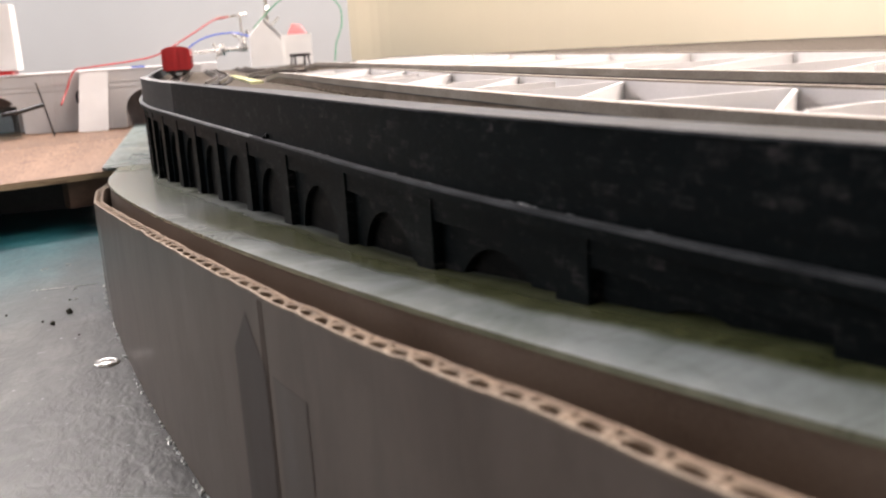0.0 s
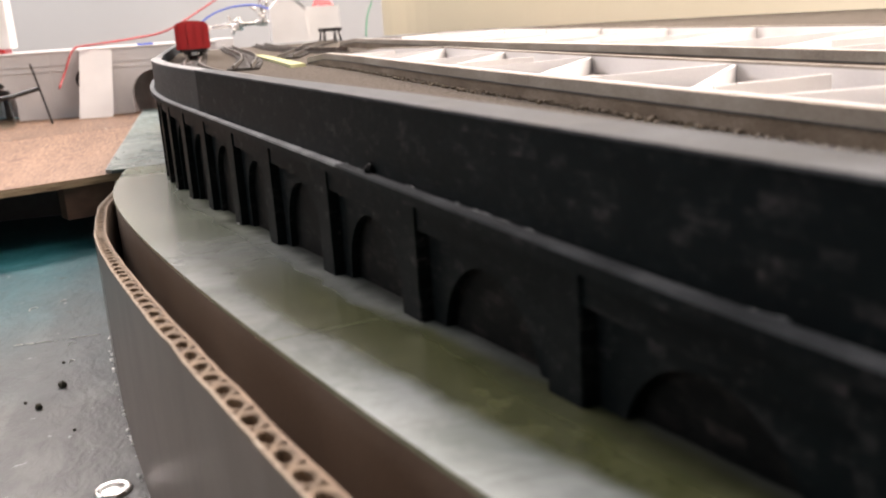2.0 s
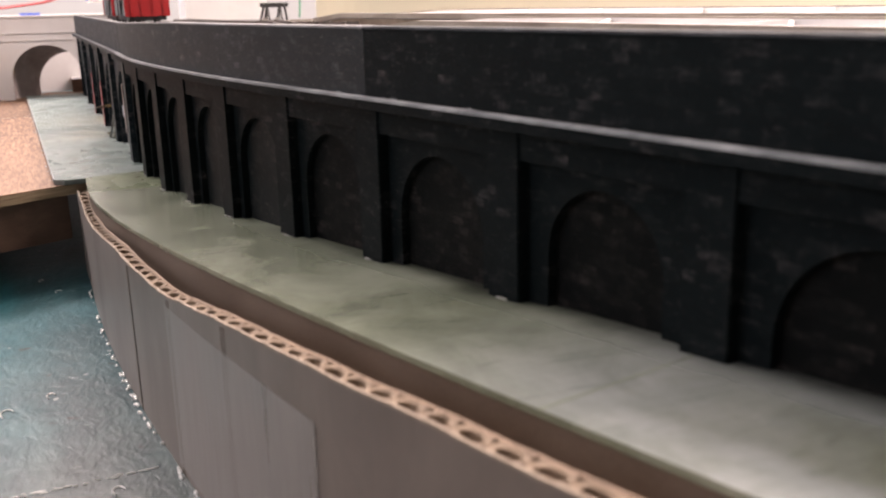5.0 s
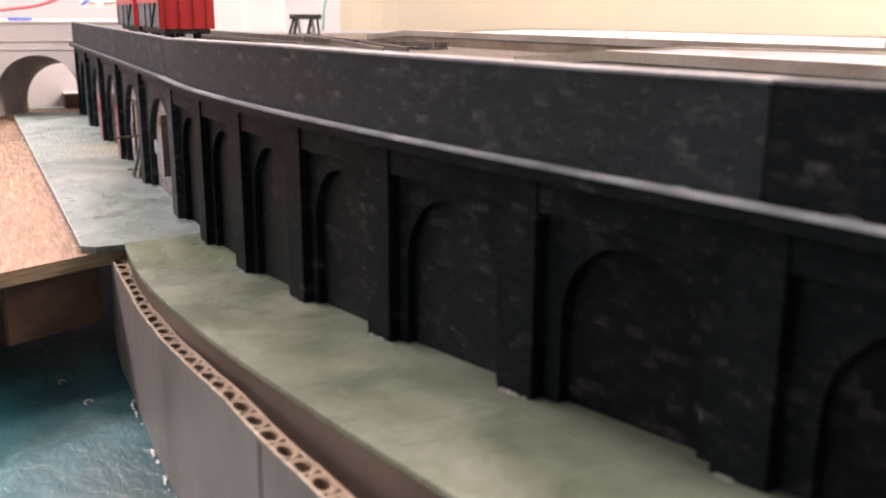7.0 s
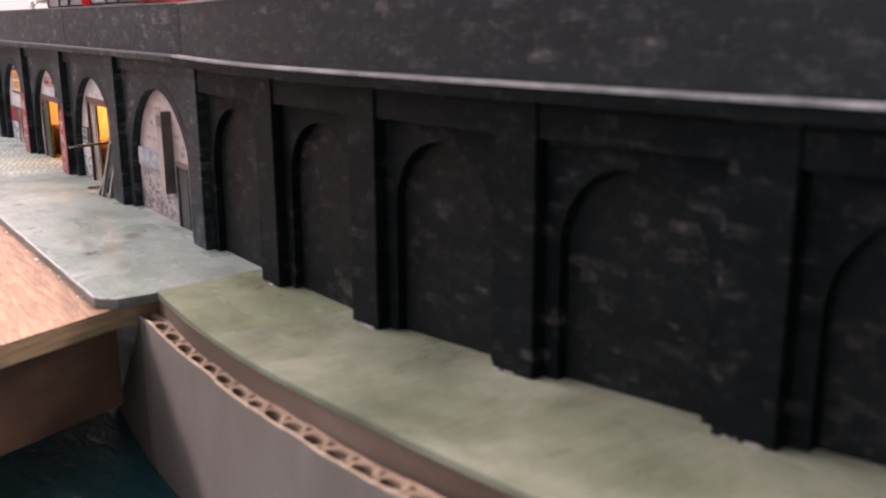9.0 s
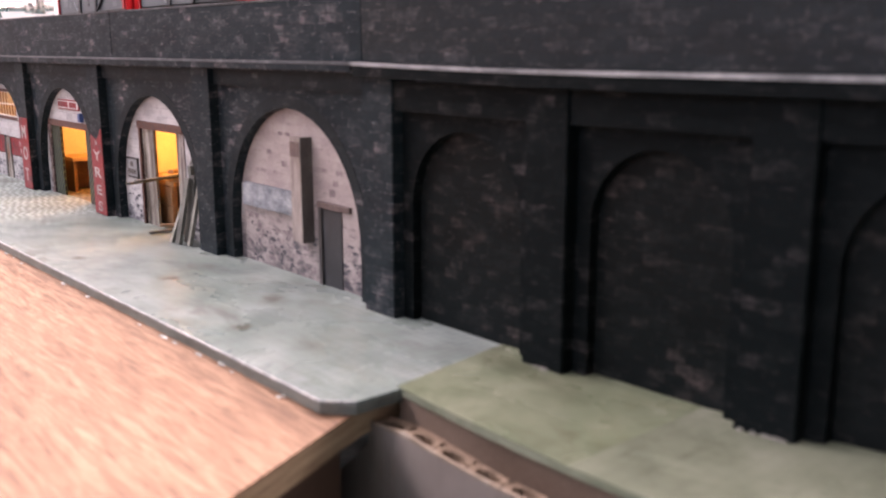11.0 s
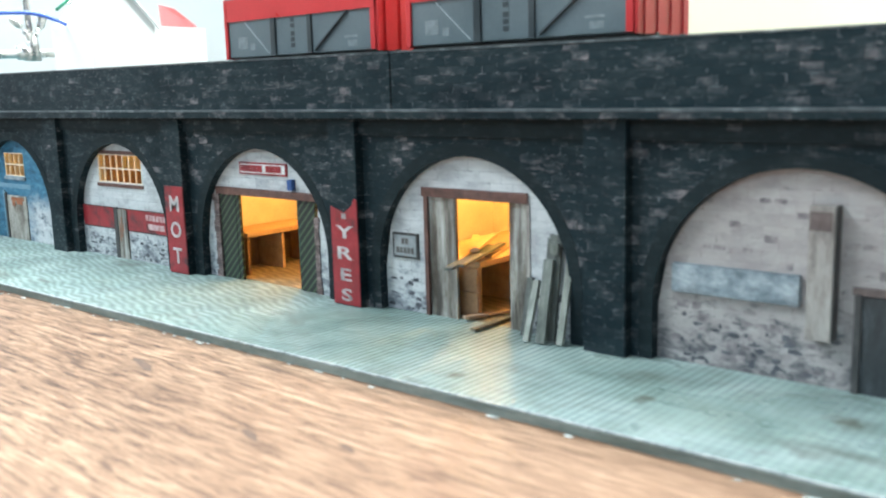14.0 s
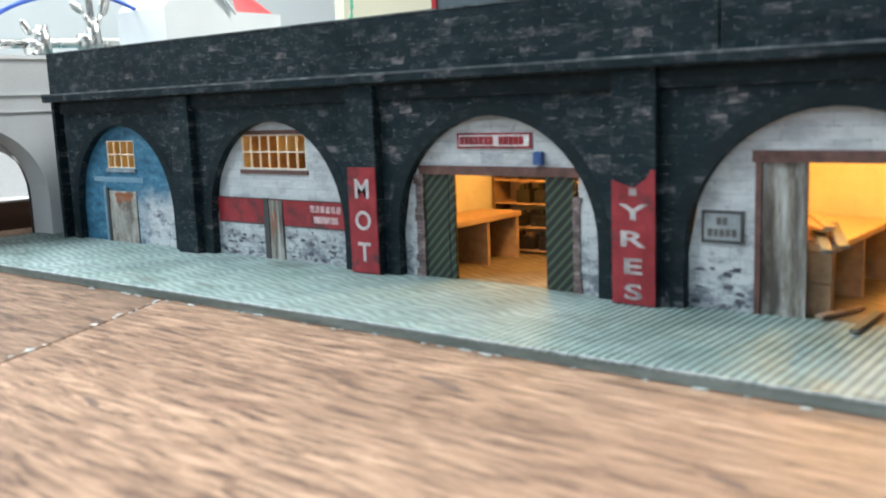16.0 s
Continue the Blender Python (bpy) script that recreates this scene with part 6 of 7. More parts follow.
def platform(front, width, z, label, ramp, rear):
    """An unfinished platform: brown walls round white card compartments with slanting ribs."""
    t = thing("platform", (*front[len(front) // 2][:2], DECK_Z), label, "model platform", "unfinished platforms")
    line = evenly(smooth_line([Vector((*p, 0)) for p in front], 6), 13.0)
    n = len(line)
    nor = []
    for i in range(n):
        d = line[min(i + 1, n - 1)] - line[max(i - 1, 0)]
        nor.append(Vector((-d.y, d.x, 0)).normalized())
    taper = [min(1.0, 0.35 + i / ramp) for i in range(n)]
    back = [line[i] + nor[i] * width * taper[i] for i in range(n)]
    rise = [z - 3.2 * max(0.0, 1 - i / 3) for i in range(n)]
    bm = bmesh.new()
    ribbon_wall(bm, line, lambda i: rise[i], DECK_Z, 2.2)
    part("front_wall", bm, PLATFORM_WALL, t)
    bm = bmesh.new()
    ribbon_wall(bm, [line[i] - nor[i] * 0.25 for i in range(n)], lambda i: rise[i] + 0.2, lambda i: rise[i] - 2.6, 2.3)
    part("coping_strip", bm, PLATFORM_EDGE, t, "paler grey-brown edging along the wall top")
    bm = bmesh.new()
    ribbon_wall(bm, [line[i] - nor[i] * 0.35 for i in range(n)], lambda i: rise[i] - 2.6, lambda i: rise[i] - 3.0, 0.5)
    part("wall_joint", bm, STRUT_DARK, t, "dark joint line along the wall")
    bm = bmesh.new()
    ribbon_wall(bm, [line[i] + nor[i] * 2.2 for i in range(n)], lambda i: rise[i] + 0.25, DECK_Z, 1.0)
    part("white_lining", bm, WHITE_CARD, t, "white card lining")
    bm = bmesh.new()
    ribbon_wall(bm, back, lambda i: rise[i] + 0.1, DECK_Z, 2.2, -1)
    part("rear_wall", bm, rear, t)
    bm = bmesh.new()
    ribbon_wall(bm, [q + m_ * 0.1 for q, m_ in zip(back, nor)], lambda i: rise[i] + 0.7, lambda i: rise[i] + 0.1, 2.4, -1)
    part("rear_cap", bm, PLATFORM_EDGE, t, "brown top edge of the rear wall")
    # beige grey puts the shade on the white floor into its colour
    bm = bmesh.new()
    strip(bm, [line[i] + nor[i] * 3.2 + Vector((0, 0, rise[i] - 5.6)) for i in range(n)], [back[i] - nor[i] * 2.2 + Vector((0, 0, rise[i] - 5.6)) for i in range(n)], 0.8)
    part("compartment_floor", bm, FLOOR_SHADE, t, "compartment floor, white card toned beige grey for shade")
    for i in range(4, n - 4, 6):
        a, b = line[i] + nor[i] * 3.2, back[min(i + 3, n - 1)] - nor[min(i + 3, n - 1)] * 2.2
        bm = bmesh.new()
        ribbon_wall(bm, [a, a.lerp(b, 0.5), b], lambda k: rise[i] - 3.4 + 1.7 * k, rise[i] - 5.6, 1.0)
        part("rib", bm, WHITE_CARD, t)
        c = line[min(i + 6, n - 1)] + nor[min(i + 6, n - 1)] * 3.2
        bm = bmesh.new()
        ribbon_wall(bm, [b, b.lerp(c, 0.5), c], lambda k: rise[i] - 0.2 - 1.3 * k, rise[i] - 5.6, 1.2)
        part("rib", bm, WHITE_CARD, t)
        if i % 12 == 4:
            m = (line[i] + nor[i] * 3.2).lerp(back[i], 0.5)
            bm = bmesh.new()
            ribbon_wall(bm, [m - nor[i] * 12, m + nor[i] * 4, m + nor[i] * 18], rise[i] - 0.8, rise[i] - 5.6, 1.0)
            part("rib", bm, WHITE_CARD, t)
    return t


# grey rear wall stands for the shade inside the white compartments
platform([(88, -88), (92, -115), (100, -185), (108, -295), (116, -385), (125, -470), (136, -560), (150, -632), (176, -720)], 50, 63.2, "unfinished platform of brown walls and white card compartments", 10, GREY_CARD)
def ballast_crumbs():
    """Loose tan ballast along the foot of the nearer platform wall."""
    foot = evenly(smooth_line([Vector((*q, DECK_Z)) for q in ((92, -115), (100, -185), (108, -295), (116, -385), (125, -470), (136, -560), (150, -632))], 6), 1.9)
    rnd = random.Random(17)
    bm = bmesh.new()
    for q in foot:
        for _ in range(2):
            r = rnd.uniform(0.25, 0.75)
            m = Matrix.Translation((q.x - abs(rnd.gauss(0.6, 1.2)) - 0.4, q.y + rnd.uniform(-1, 1), DECK_Z + r * 0.6)) @ Matrix.Rotation(rnd.uniform(0, 6), 4, "Z") @ Matrix.Diagonal((r * rnd.uniform(0.8, 1.5), r, r * 0.8, 1))
            bmesh.ops.create_icosphere(bm, subdivisions=1, radius=1.0, matrix=m)
    own("ballast_crumbs", bm, CRUMB, "loose tan ballast along the platform's foot", "ballast", kind="stuff")


ballast_crumbs()
bm = bmesh.new()
strip(bm, smooth_line([(65, 80, 58.6), (69.5, 0, 58.6), (73.5, -70, 58.6), (75.5, -124, 58.6)]), smooth_line([(71, 80, 58.6), (76.5, 0, 58.6), (81, -70, 58.6), (84, -118, 58.6)]), 1.6)
own("scenic_mat", bm, MAT_GREEN, "pale yellow-green scenic mat strip beside the track", "scenic mat")
platform([(140, 168), (147, 130), (157, 20), (166, -70), (178, -200), (192, -310), (203, -430), (216, -520), (240, -640)], 110, 63.8, "wide unfinished platform with brown walls and open white compartments", 8, WHITE_CARD)


bm = bmesh.new()
ribbon_wall(bm, smooth_line([(232, 470, 0), (300, 445, 0), (480, 330, 0), (640, 120, 0), (740, -200, 0), (780, -700, 0)], 6), 340, DECK_Z, 12, 1)
own("backdrop_board", bm, CREAM_WALL, "cream painted backboard standing behind the layout", "backboard", kind="structure")


# ---- vans ----
def van(y0, label):
    """A long four-wheeled van: grey braced sides, red ends and roof edge, black underframe."""
    length, half, c = 63.0, 11.2, 23.2
    z0, z1 = DECK_Z + 9.0, DECK_Z + 25.6
    x0, x1 = c - half, c + half
    y1 = y0 + length
    t = thing("railway_van", (c, y0 + length / 2, DECK_Z), label, "railway van", "vans on the viaduct")
    part("body", soft_box(x0, x1, y0, y1, z0, z1, 0.3), VAN_GREY, t)
    for y, s in ((y0, -1), (y1, 1)):
        bm = bmesh.new()
        pts = [(x0 - 0.2, z0 - 0.3), (x1 + 0.2, z0 - 0.3), (x1 + 0.2, z1)] + [(c + (half + 0.2) * math.cos(a * math.pi / 10), z1 + 3.0 * math.sin(a * math.pi / 10)) for a in range(1, 10)] + [(x0 - 0.2, z1)]
        f = [bm.verts.new((x, y, z)) for x, z in pts]
        g = [bm.verts.new((x, y + s * 0.9, z)) for x, z in pts]
        bm.faces.new(f)
        bm.faces.new(g)
        for i in range(len(pts)):
            j = (i + 1) % len(pts)
            bm.faces.new((f[i], f[j], g[j], g[i]))
        e = part("end_wall", bm, VAN_RED, t, "bright red ribbed end")
        for x in (x0 + 2.6, c - 3, c + 3, x1 - 2.6):
            part("end_rib", soft_box(x - 0.35, x + 0.35, min(y + s * 0.9, y + s * 1.2), max(y + s * 0.9, y + s * 1.2), z0, z1 + 1, 0.1), VAN_RED, e)
    bm = bmesh.new()
    n = 12
    arc = [(c + (half + 0.3) * math.cos(a * math.pi / n), z1 + 3.2 * math.sin(a * math.pi / n)) for a in range(n + 1)]
    rows = [[bm.verts.new((x, y, z)) for x, z in arc] for y in (y0, y1)]
    for i in range(n):
        bm.faces.new((rows[0][i], rows[0][i + 1], rows[1][i + 1], rows[1][i]))
    for r in rows:
        bm.faces.new(r)
    part("roof", bm, VAN_GREY, t, "curved grey roof", smooth=False)
    for x, s in ((x0, -1), (x1, 1)):
        a, b = sorted((x, x + s * 0.5))
        part("cant_rail", boxed(a, b, y0, y1, z1 - 6.0, z1 + 0.3), VAN_RED, t, "deep red band under the roof")
        for y, w in ((y0, 1.8), (y1 - 0.9, 0.9)):
            part("corner_post", soft_box(a - 0.1, b + 0.1, y, y + w, z0, z1, 0.1), VAN_RED, t, "red corner post")
        for y, w in ((y0 + 24.8, 1.6), (y0 + 40.2, 2.0)):
            part("side_post", boxed(a, b, y, y + w, z0, z1 - 6), VAN_DARK, t)
        xm = x + s * 0.25
        bm = bmesh.new()
        beam(bm, (xm, y0 + 10.5, z1 - 6.2), (xm, y0 + 23.5, z0 + 0.8), 0.5, 1.0, (s, 0, 0))
        part("diagonal_brace", bm, VAN_DARK, t)
        bm = bmesh.new()
        beam(bm, (x + s * 0.1, y1 - 9.0, z1 - 6.6), (x + s * 0.1, y1 - 19.5, z0 + 0.8), 0.2, 0.3, (s, 0, 0))
        part("painted_stroke", bm, PRINT_GREY, t, "thin pale diagonal stroke")
        a, b = sorted((x + s * 0.03, x + s * 0.09))
        for yy, zz, w, h in ((y1 - 7.5, 4.2, 4.4, 3.4), (y1 - 12.0, 3.0, 2.2, 2.0), (y0 + 9.5, 3.8, 5.0, 0.6), (y0 + 9.0, 2.0, 3.6, 1.6)):
            part("stencil_panel", boxed(a, b, yy - w / 2, yy + w / 2, z0 + zz - h / 2, z0 + zz + h / 2), PRINT_DIM, t, "small faint stencilled panel")
        for zz in (9.6, 8.0, 5.8, 4.2, 2.6):
            part("lettering_bar", boxed(a, b, y0 + 32.2, y0 + 33.8, z0 + zz - 0.6, z0 + zz + 0.6), VAN_DARK, t)
    part("underframe", soft_box(x0 + 1.5, x1 - 1.5, y0 - 0.5, y1 + 0.5, z0 - 2.4, z0 - 0.2, 0.2), VAN_BLACK, t)
    for y in (y0 + 12, y1 - 12):
        for x in (c - 4.8, c + 4.8):
            bm = bmesh.new()
            bmesh.ops.create_cone(bm, cap_ends=True, segments=20, radius1=3.1, radius2=3.1, depth=1.4, matrix=Matrix.Translation((x, y, DECK_Z + 6.5)) @ Matrix.Rotation(math.pi / 2, 4, "Y"))
            part("wheel", bm, VAN_BLACK, t)
        part("axle_guard", boxed(c - 7.4, c - 6.4, y - 3, y + 3, DECK_Z + 4.4, z0 - 2.3), VAN_BLACK, t)
        part("axle_guard", boxed(c + 6.4, c + 7.4, y - 3, y + 3, DECK_Z + 4.4, z0 - 2.3), VAN_BLACK, t)
    for y, s in ((y0 - 0.5, -1), (y1 + 0.5, 1)):
        for x in (c - 5.8, c + 5.8):
            bm = bmesh.new()
            tube(bm, [(x, y, z0 - 1.3), (x, y + s * 1.6, z0 - 1.3)], 0.55)
            tube(bm, [(x, y + s * 1.6, z0 - 1.3), (x, y + s * 2.0, z0 - 1.3)], 1.3, 12)
            part("buffer", bm, VAN_BLACK, t)
        part("coupler", soft_box(c - 1.6, c + 1.6, min(y, y + s * 2.6), max(y, y + s * 2.6), z0 - 4.5, z0 - 2.4, 0.2), PRINT_GREY, t, "pale plastic coupling")
    return t


van(82.0, "grey long van with red ends beside the parapet")
van(156.5, "grey long van with red ends coupled behind another")


def buffer_stop():
    t = thing("buffer_stop", (150, 316, DECK_Z), "black buffer stop frame at the end of a siding", "buffer stop")
    for x in (145, 155.5):
        bm = bmesh.new()
        beam(bm, (x, 310, DECK_Z + 1), (x, 316, DECK_Z + 13), 1.4, 1.8, (1, 0, 0))
        beam(bm, (x, 325, DECK_Z + 1), (x, 316, DECK_Z + 13), 1.4, 1.8, (1, 0, 0))
        part("rail_frame", bm, VAN_BLACK, t)
    bm = bmesh.new()
    beam(bm, (139, 314, DECK_Z + 13), (162, 314, DECK_Z + 13), 2.0, 3.4)
    part("buffer_beam", bm, VAN_BLACK, t)
    for x in (142, 159):
        bm = bmesh.new()
        tube(bm, [(x, 313, DECK_Z + 13), (x, 310, DECK_Z + 13)], 1.3, 10)
        beam(bm, (x, 314, DECK_Z + 12), (150 + (x - 150) * 1.3, 318, DECK_Z + 1), 1.3, 1.5)
        part("buffer", bm, VAN_BLACK, t)


buffer_stop()


# ---- far end: card bridge, house, tools, wires ----
def card_bridge():
    t = thing("card_bridge", (-70, 412, 0), "unpainted pale grey card bridge with arched openings", "model bridge")
    y0 = 404.0

    def slant(bm):
        for v in bm.verts:
            v.co.y += y0 - 0.10 * v.co.x
        return bm
    for x0, x1, xc, r in ((-68, 40, -24, 28.0), (-230, -130.3, -196, 28.0)):
        bm = arch_plate(x0, x1, -3.2, 64.8, xc, r, 14.0, 0, 14)
        for v in bm.verts:
            v.co = (v.co.y, v.co.x, v.co.z)
        part("arch_face", slant(bm), GREY_CARD, t)
        # the barrel runs back askew and downhill
        bm = bmesh.new()
        n = 16
        prof = [(r, -17.0)] + [(r * math.cos(a * math.pi / n), r * math.sin(a * math.pi / n)) for a in range(n + 1)] + [(-r, -17.0)]
        rows = [[bm.verts.new((xc + dx + (1 + o / r) * u, y0 + yy - 0.10 * xc, max(PLY_TOP, z + w + (o if w > 0 else 0)))) for u, w in prof] for yy, dx, z in ((13, 0, 14.0), (46, 21, 6.0)) for o in (0, 1)]
        for a in range(len(prof) - 1):
            bm.faces.new((rows[0][a], rows[0][a + 1], rows[2][a + 1], rows[2][a]))
            bm.faces.new((rows[1][a], rows[3][a], rows[3][a + 1], rows[1][a + 1]))
        part("arch_barrel", bm, BARREL, t, "pinkish grey arch lining")
    part("plain_face", slant(boxed(-130, -68.3, 0, 14, -3.2, 64.8)), GREY_CARD, t)
    # no hole is cut: a black disc gives the opening's darkness
    bm = bmesh.new()
    bmesh.ops.create_cone(bm, cap_ends=True, segments=28, radius1=12, radius2=12, depth=0.8, matrix=Matrix.Translation((-94, y0 + 9.2, 35.5)) @ Matrix.Rotation(math.pi / 2, 4, "X"))
    part("opening_disc", bm, BLACK_PLASTIC, t, "black disc standing for a round opening")
    for x0, x1 in ((-68, 40), (-130, -68.3), (-230, -130.3)):
        for z in (52.0, 46.0):
            bm = bmesh.new()
            beam(bm, (x0, -0.2, z), (x1, -0.2, z), 0.7, 0.5)
            part("scored_line", slant(bm), GREY_CARD, t)
    b = part("packing_block", slant(boxed(-4, 60, 52, 134, PLY_TOP, 9.0)), WOOD_BLOCK, t, "brown wooden packing under the bridge")
    part("block_cover", slant(boxed(-4, 60, 52.4, 134, 9.0, 9.8)), GREY_CARD, b, "pale card on the packing")
    # black sheet added so that the gap behind the arches looks dark
    part("shade_sheet", slant(boxed(-230, 60, 136, 140, PLY_TOP, 56)), BLACK_PLASTIC, t, "black sheet standing for the shade behind the arches")
    part("top_strip", slant(boxed(-230, 40, -0.6, 15, 64.8, 66.2)), WHITE_CARD, t)


card_bridge()


def leaning_card():
    bm = bmesh.new()
    v = [bm.verts.new(p) for p in ((-104, 385, PLY_TOP), (-71, 383, PLY_TOP), (-66, 411, 65), (-98, 413, 66))]
    w = [bm.verts.new(p.co + Vector((0, 2, 0.5))) for p in v]
    bm.faces.new(v)
    bm.faces.new(w[::-1])
    for i in range(4):
        j = (i + 1) % 4
        bm.faces.new((v[i], w[i], w[j], v[j]))
    own("card_offcut", bm, WHITE_CARD, "white card offcut leaning on the card bridge", "card sheet")


leaning_card()


def house():
    t = thing("card_house", (123, 470, DECK_Z), "white card house with a red roof corner", "model house")
    z = DECK_Z
    x0, x1, y0, y1 = 103, 143, 464, 505
    bm = bmesh.new()
    prof = [(x0, z), (x1, z), (x1, 95), ((x0 + x1) / 2, 116), (x0, 95)]
    f = [bm.verts.new((x, y0, zz)) for x, zz in prof]
    g = [bm.verts.new((x, y1, zz)) for x, zz in prof]
    bm.faces.new(f)
    bm.faces.new(g)
    for i in range(5):
        j = (i + 1) % 5
        bm.faces.new((f[i], f[j], g[j], g[i]))
    part("gable_block", bm, WHITE_CARD, t)
    part("side_wing", boxed(143, 182, 470, 500, z, 95), WHITE_CARD, t)
    bm = bmesh.new()
    beam(bm, (123, 463.2, 117), (146, 463.2, 93), 1.0, 2.0, (0, 1, 0))
    part("barge_strip", bm, WHITE_CARD, t)
    bm = bmesh.new()
    v = [bm.verts.new(p) for p in ((152, 470, 95.2), (176, 470, 95.2), (171, 484, 106), (160, 484, 108))]
    w = [bm.verts.new(p.co + Vector((0, 1, 1))) for p in v]
    bm.faces.new(v)
    bm.faces.new(w[::-1])
    for i in range(4):
        j = (i + 1) % 4
        bm.faces.new((v[i], w[i], w[j], v[j]))
    part("roof_corner", bm, VAN_RED, t, "small bright red roof corner")


house()


def solder_stand():
    """Metal soldering stand with clamps, wing nuts and crocodile clips."""
    t = thing("soldering_stand", (131, 524, DECK_Z), "nickel soldering stand with wing nuts and clips", "tool stand")
    bm = bmesh.new()
    tube(bm, [(131, 524, DECK_Z), (131, 524, 150)], 2.4, 12)
    part("post", bm, METAL, t)
    bm = bmesh.new()
    bmesh.ops.create_cone(bm, cap_ends=True, segments=28, radius1=20, radius2=18, depth=6, matrix=Matrix.Translation((131, 524, DECK_Z + 3)))
    part("base", bm, METAL, t)
    bm = bmesh.new()
    tube(bm, [(20, 520, 78.4), (112, 520, 81.6)], 2.3, 14)
    part("cross_bar", bm, METAL, t)

    def clamp(x, z, blades):
        """A drum on the bar with a screw and the two blades of its wing nut."""
        bm = bmesh.new()
        bmesh.ops.create_cone(bm, cap_ends=True, segments=18, radius1=4.6, radius2=3.0, depth=15, matrix=Matrix.Translation((x, 519, z + 2)))
        bmesh.ops.create_cone(bm, cap_ends=True, segments=18, radius1=4.0, radius2=4.0, depth=9, matrix=Matrix.Translation((x - 3.5, 520, z - 1)) @ Matrix.Rotation(math.pi / 2, 4, "Y"))
        c = part("clamp", bm, METAL, t, smooth=True)
        for dx, dz, lean, size in blades:
            bm = bmesh.new()
            bmesh.ops.create_uvsphere(bm, u_segments=14, v_segments=9, radius=1, matrix=Matrix.Translation((x + dx, 516, z + dz)) @ Matrix.Rotation(lean, 4, "Y") @ Matrix.Diagonal((2.3 * size, 1.3, 4.6 * size, 1)))
            tube(bm, [(x, 518, z + 4), (x + dx * 0.6, 516.5, z + dz * 0.75)], 1.3)
            part("wing", bm, METAL, c, "wing of the clamp's nut", smooth=True)
    clamp(69, 79.2, ((-9.5, 8.0, -0.5, 0.9), (-7.0, -6.5, 0.4, 0.9)))
    clamp(97, 82.5, ((-9.5, 15.5, -1.0, 1.0), (5.5, 17.0, 0.35, 1.2)))
    bm = bmesh.new()
    tube(bm, [(97, 520, 88), (96, 520, 126)], 1.8, 12)
    part("lever", bm, METAL, t)
    for a, b in (((131, 520, 92), (112, 514, 84)), ((96, 520, 124), (66, 512, 121)), ((131, 520, 128), (120, 516, 112)), ((131, 520, 104), (146, 514, 118))):
        bm = bmesh.new()
        a, b = Vector(a), Vector(b)
        beam(bm, a, b + Vector((0, 0, 1.6)), 3.4, 1.4)
        beam(bm, a, b - Vector((0, 0, 1.6)), 3.4, 1.4)
        tube(bm, [a - (b - a) * 0.3, a], 2.4)
        part("crocodile_clip", bm, METAL, t)


solder_stand()


def iron_rest():
    """The dark tool lying before the bridge at the far left."""
    t = thing("jar_with_clip", (-150, 360, PLY_TOP), "pale blue glass jar with a black cable clip", "jar")
    bm = bmesh.new()
    bmesh.ops.create_cone(bm, cap_ends=True, segments=24, radius1=16, radius2=15, depth=35, matrix=Matrix.Translation((-178, 368, PLY_TOP + 17.5)))
    part("jar", bm, JAR_GLASS, t, "pale blue glass jar")
    bm = bmesh.new()
    tube(bm, [(-176, 351, 25), (-158, 352, 27), (-132, 355, 33)], 2.2)
    part("clip_arm", bm, BLACK_PLASTIC, t)
    bm = bmesh.new()
    tube(bm, [(-137, 354, 57), (-132, 355, 32), (-126, 357, -2)], 1.0)
    part("prop_wire", bm, BLACK_PLASTIC, t)


iron_rest()


def storage_box():
    t = thing("storage_box", (-190, 500, 66), "pinkish white box with a red base strip on the bridge", "box")
    part("body", soft_box(-230, -176, 484, 520, 71, 150, 0.8), WHITE_CARD, t)
    part("base_strip", soft_box(-231, -183, 483, 521, 66.0, 71, 0.5), VAN_RED, t, "bright red base")
    own("rear_shelf", boxed(-330, 60, 475, 560, PLY_TOP, 66), GREY_CARD, "plain grey shelf behind the card bridge", "shelf", kind="structure")


storage_box()


def wire(name, pts, r, mat_, label):
    bm = bmesh.new()
    tube(bm, smooth_line(pts, 8), r, 8)
    own(name, bm, mat_, label, "wire", smooth=True)


wire("red_wire", [(-118, 380, 30), (-112, 392, 45), (-102, 402, 66.6), (-85, 410, 70), (-40, 430, 74), (-8, 440, 80), (30, 460, 100), (62, 480, 118), (80, 512, 122)], 1.2, RED_WIRE, "thin red wire lifting off the bridge to the stand")
wire("blue_wire", [(18, 490, 78), (35, 490, 91), (52, 490, 98), (70, 490, 101), (92, 490, 100), (123, 490, 87), (136, 486, 76), (146, 480, 58.2)], 1.1, BLUE_WIRE, "thin blue wire arching before the stand")
wire("green_wire", [(206, 440, 58.2), (210, 445, 80), (220, 452, 105), (218, 462, 130), (190, 480, 150), (150, 500, 140), (112, 516, 106)], 0.9, GREEN_WIRE, "thin green wire looping up from the board")
bm = bmesh.new()
beam(bm, (-40, 415, 67.2), (-24, 415, 67.2), 2.2, 2.0)
own("pencil_stub", bm, BLUE_WIRE, "short blue and red pencil on the bridge top", "pencil")


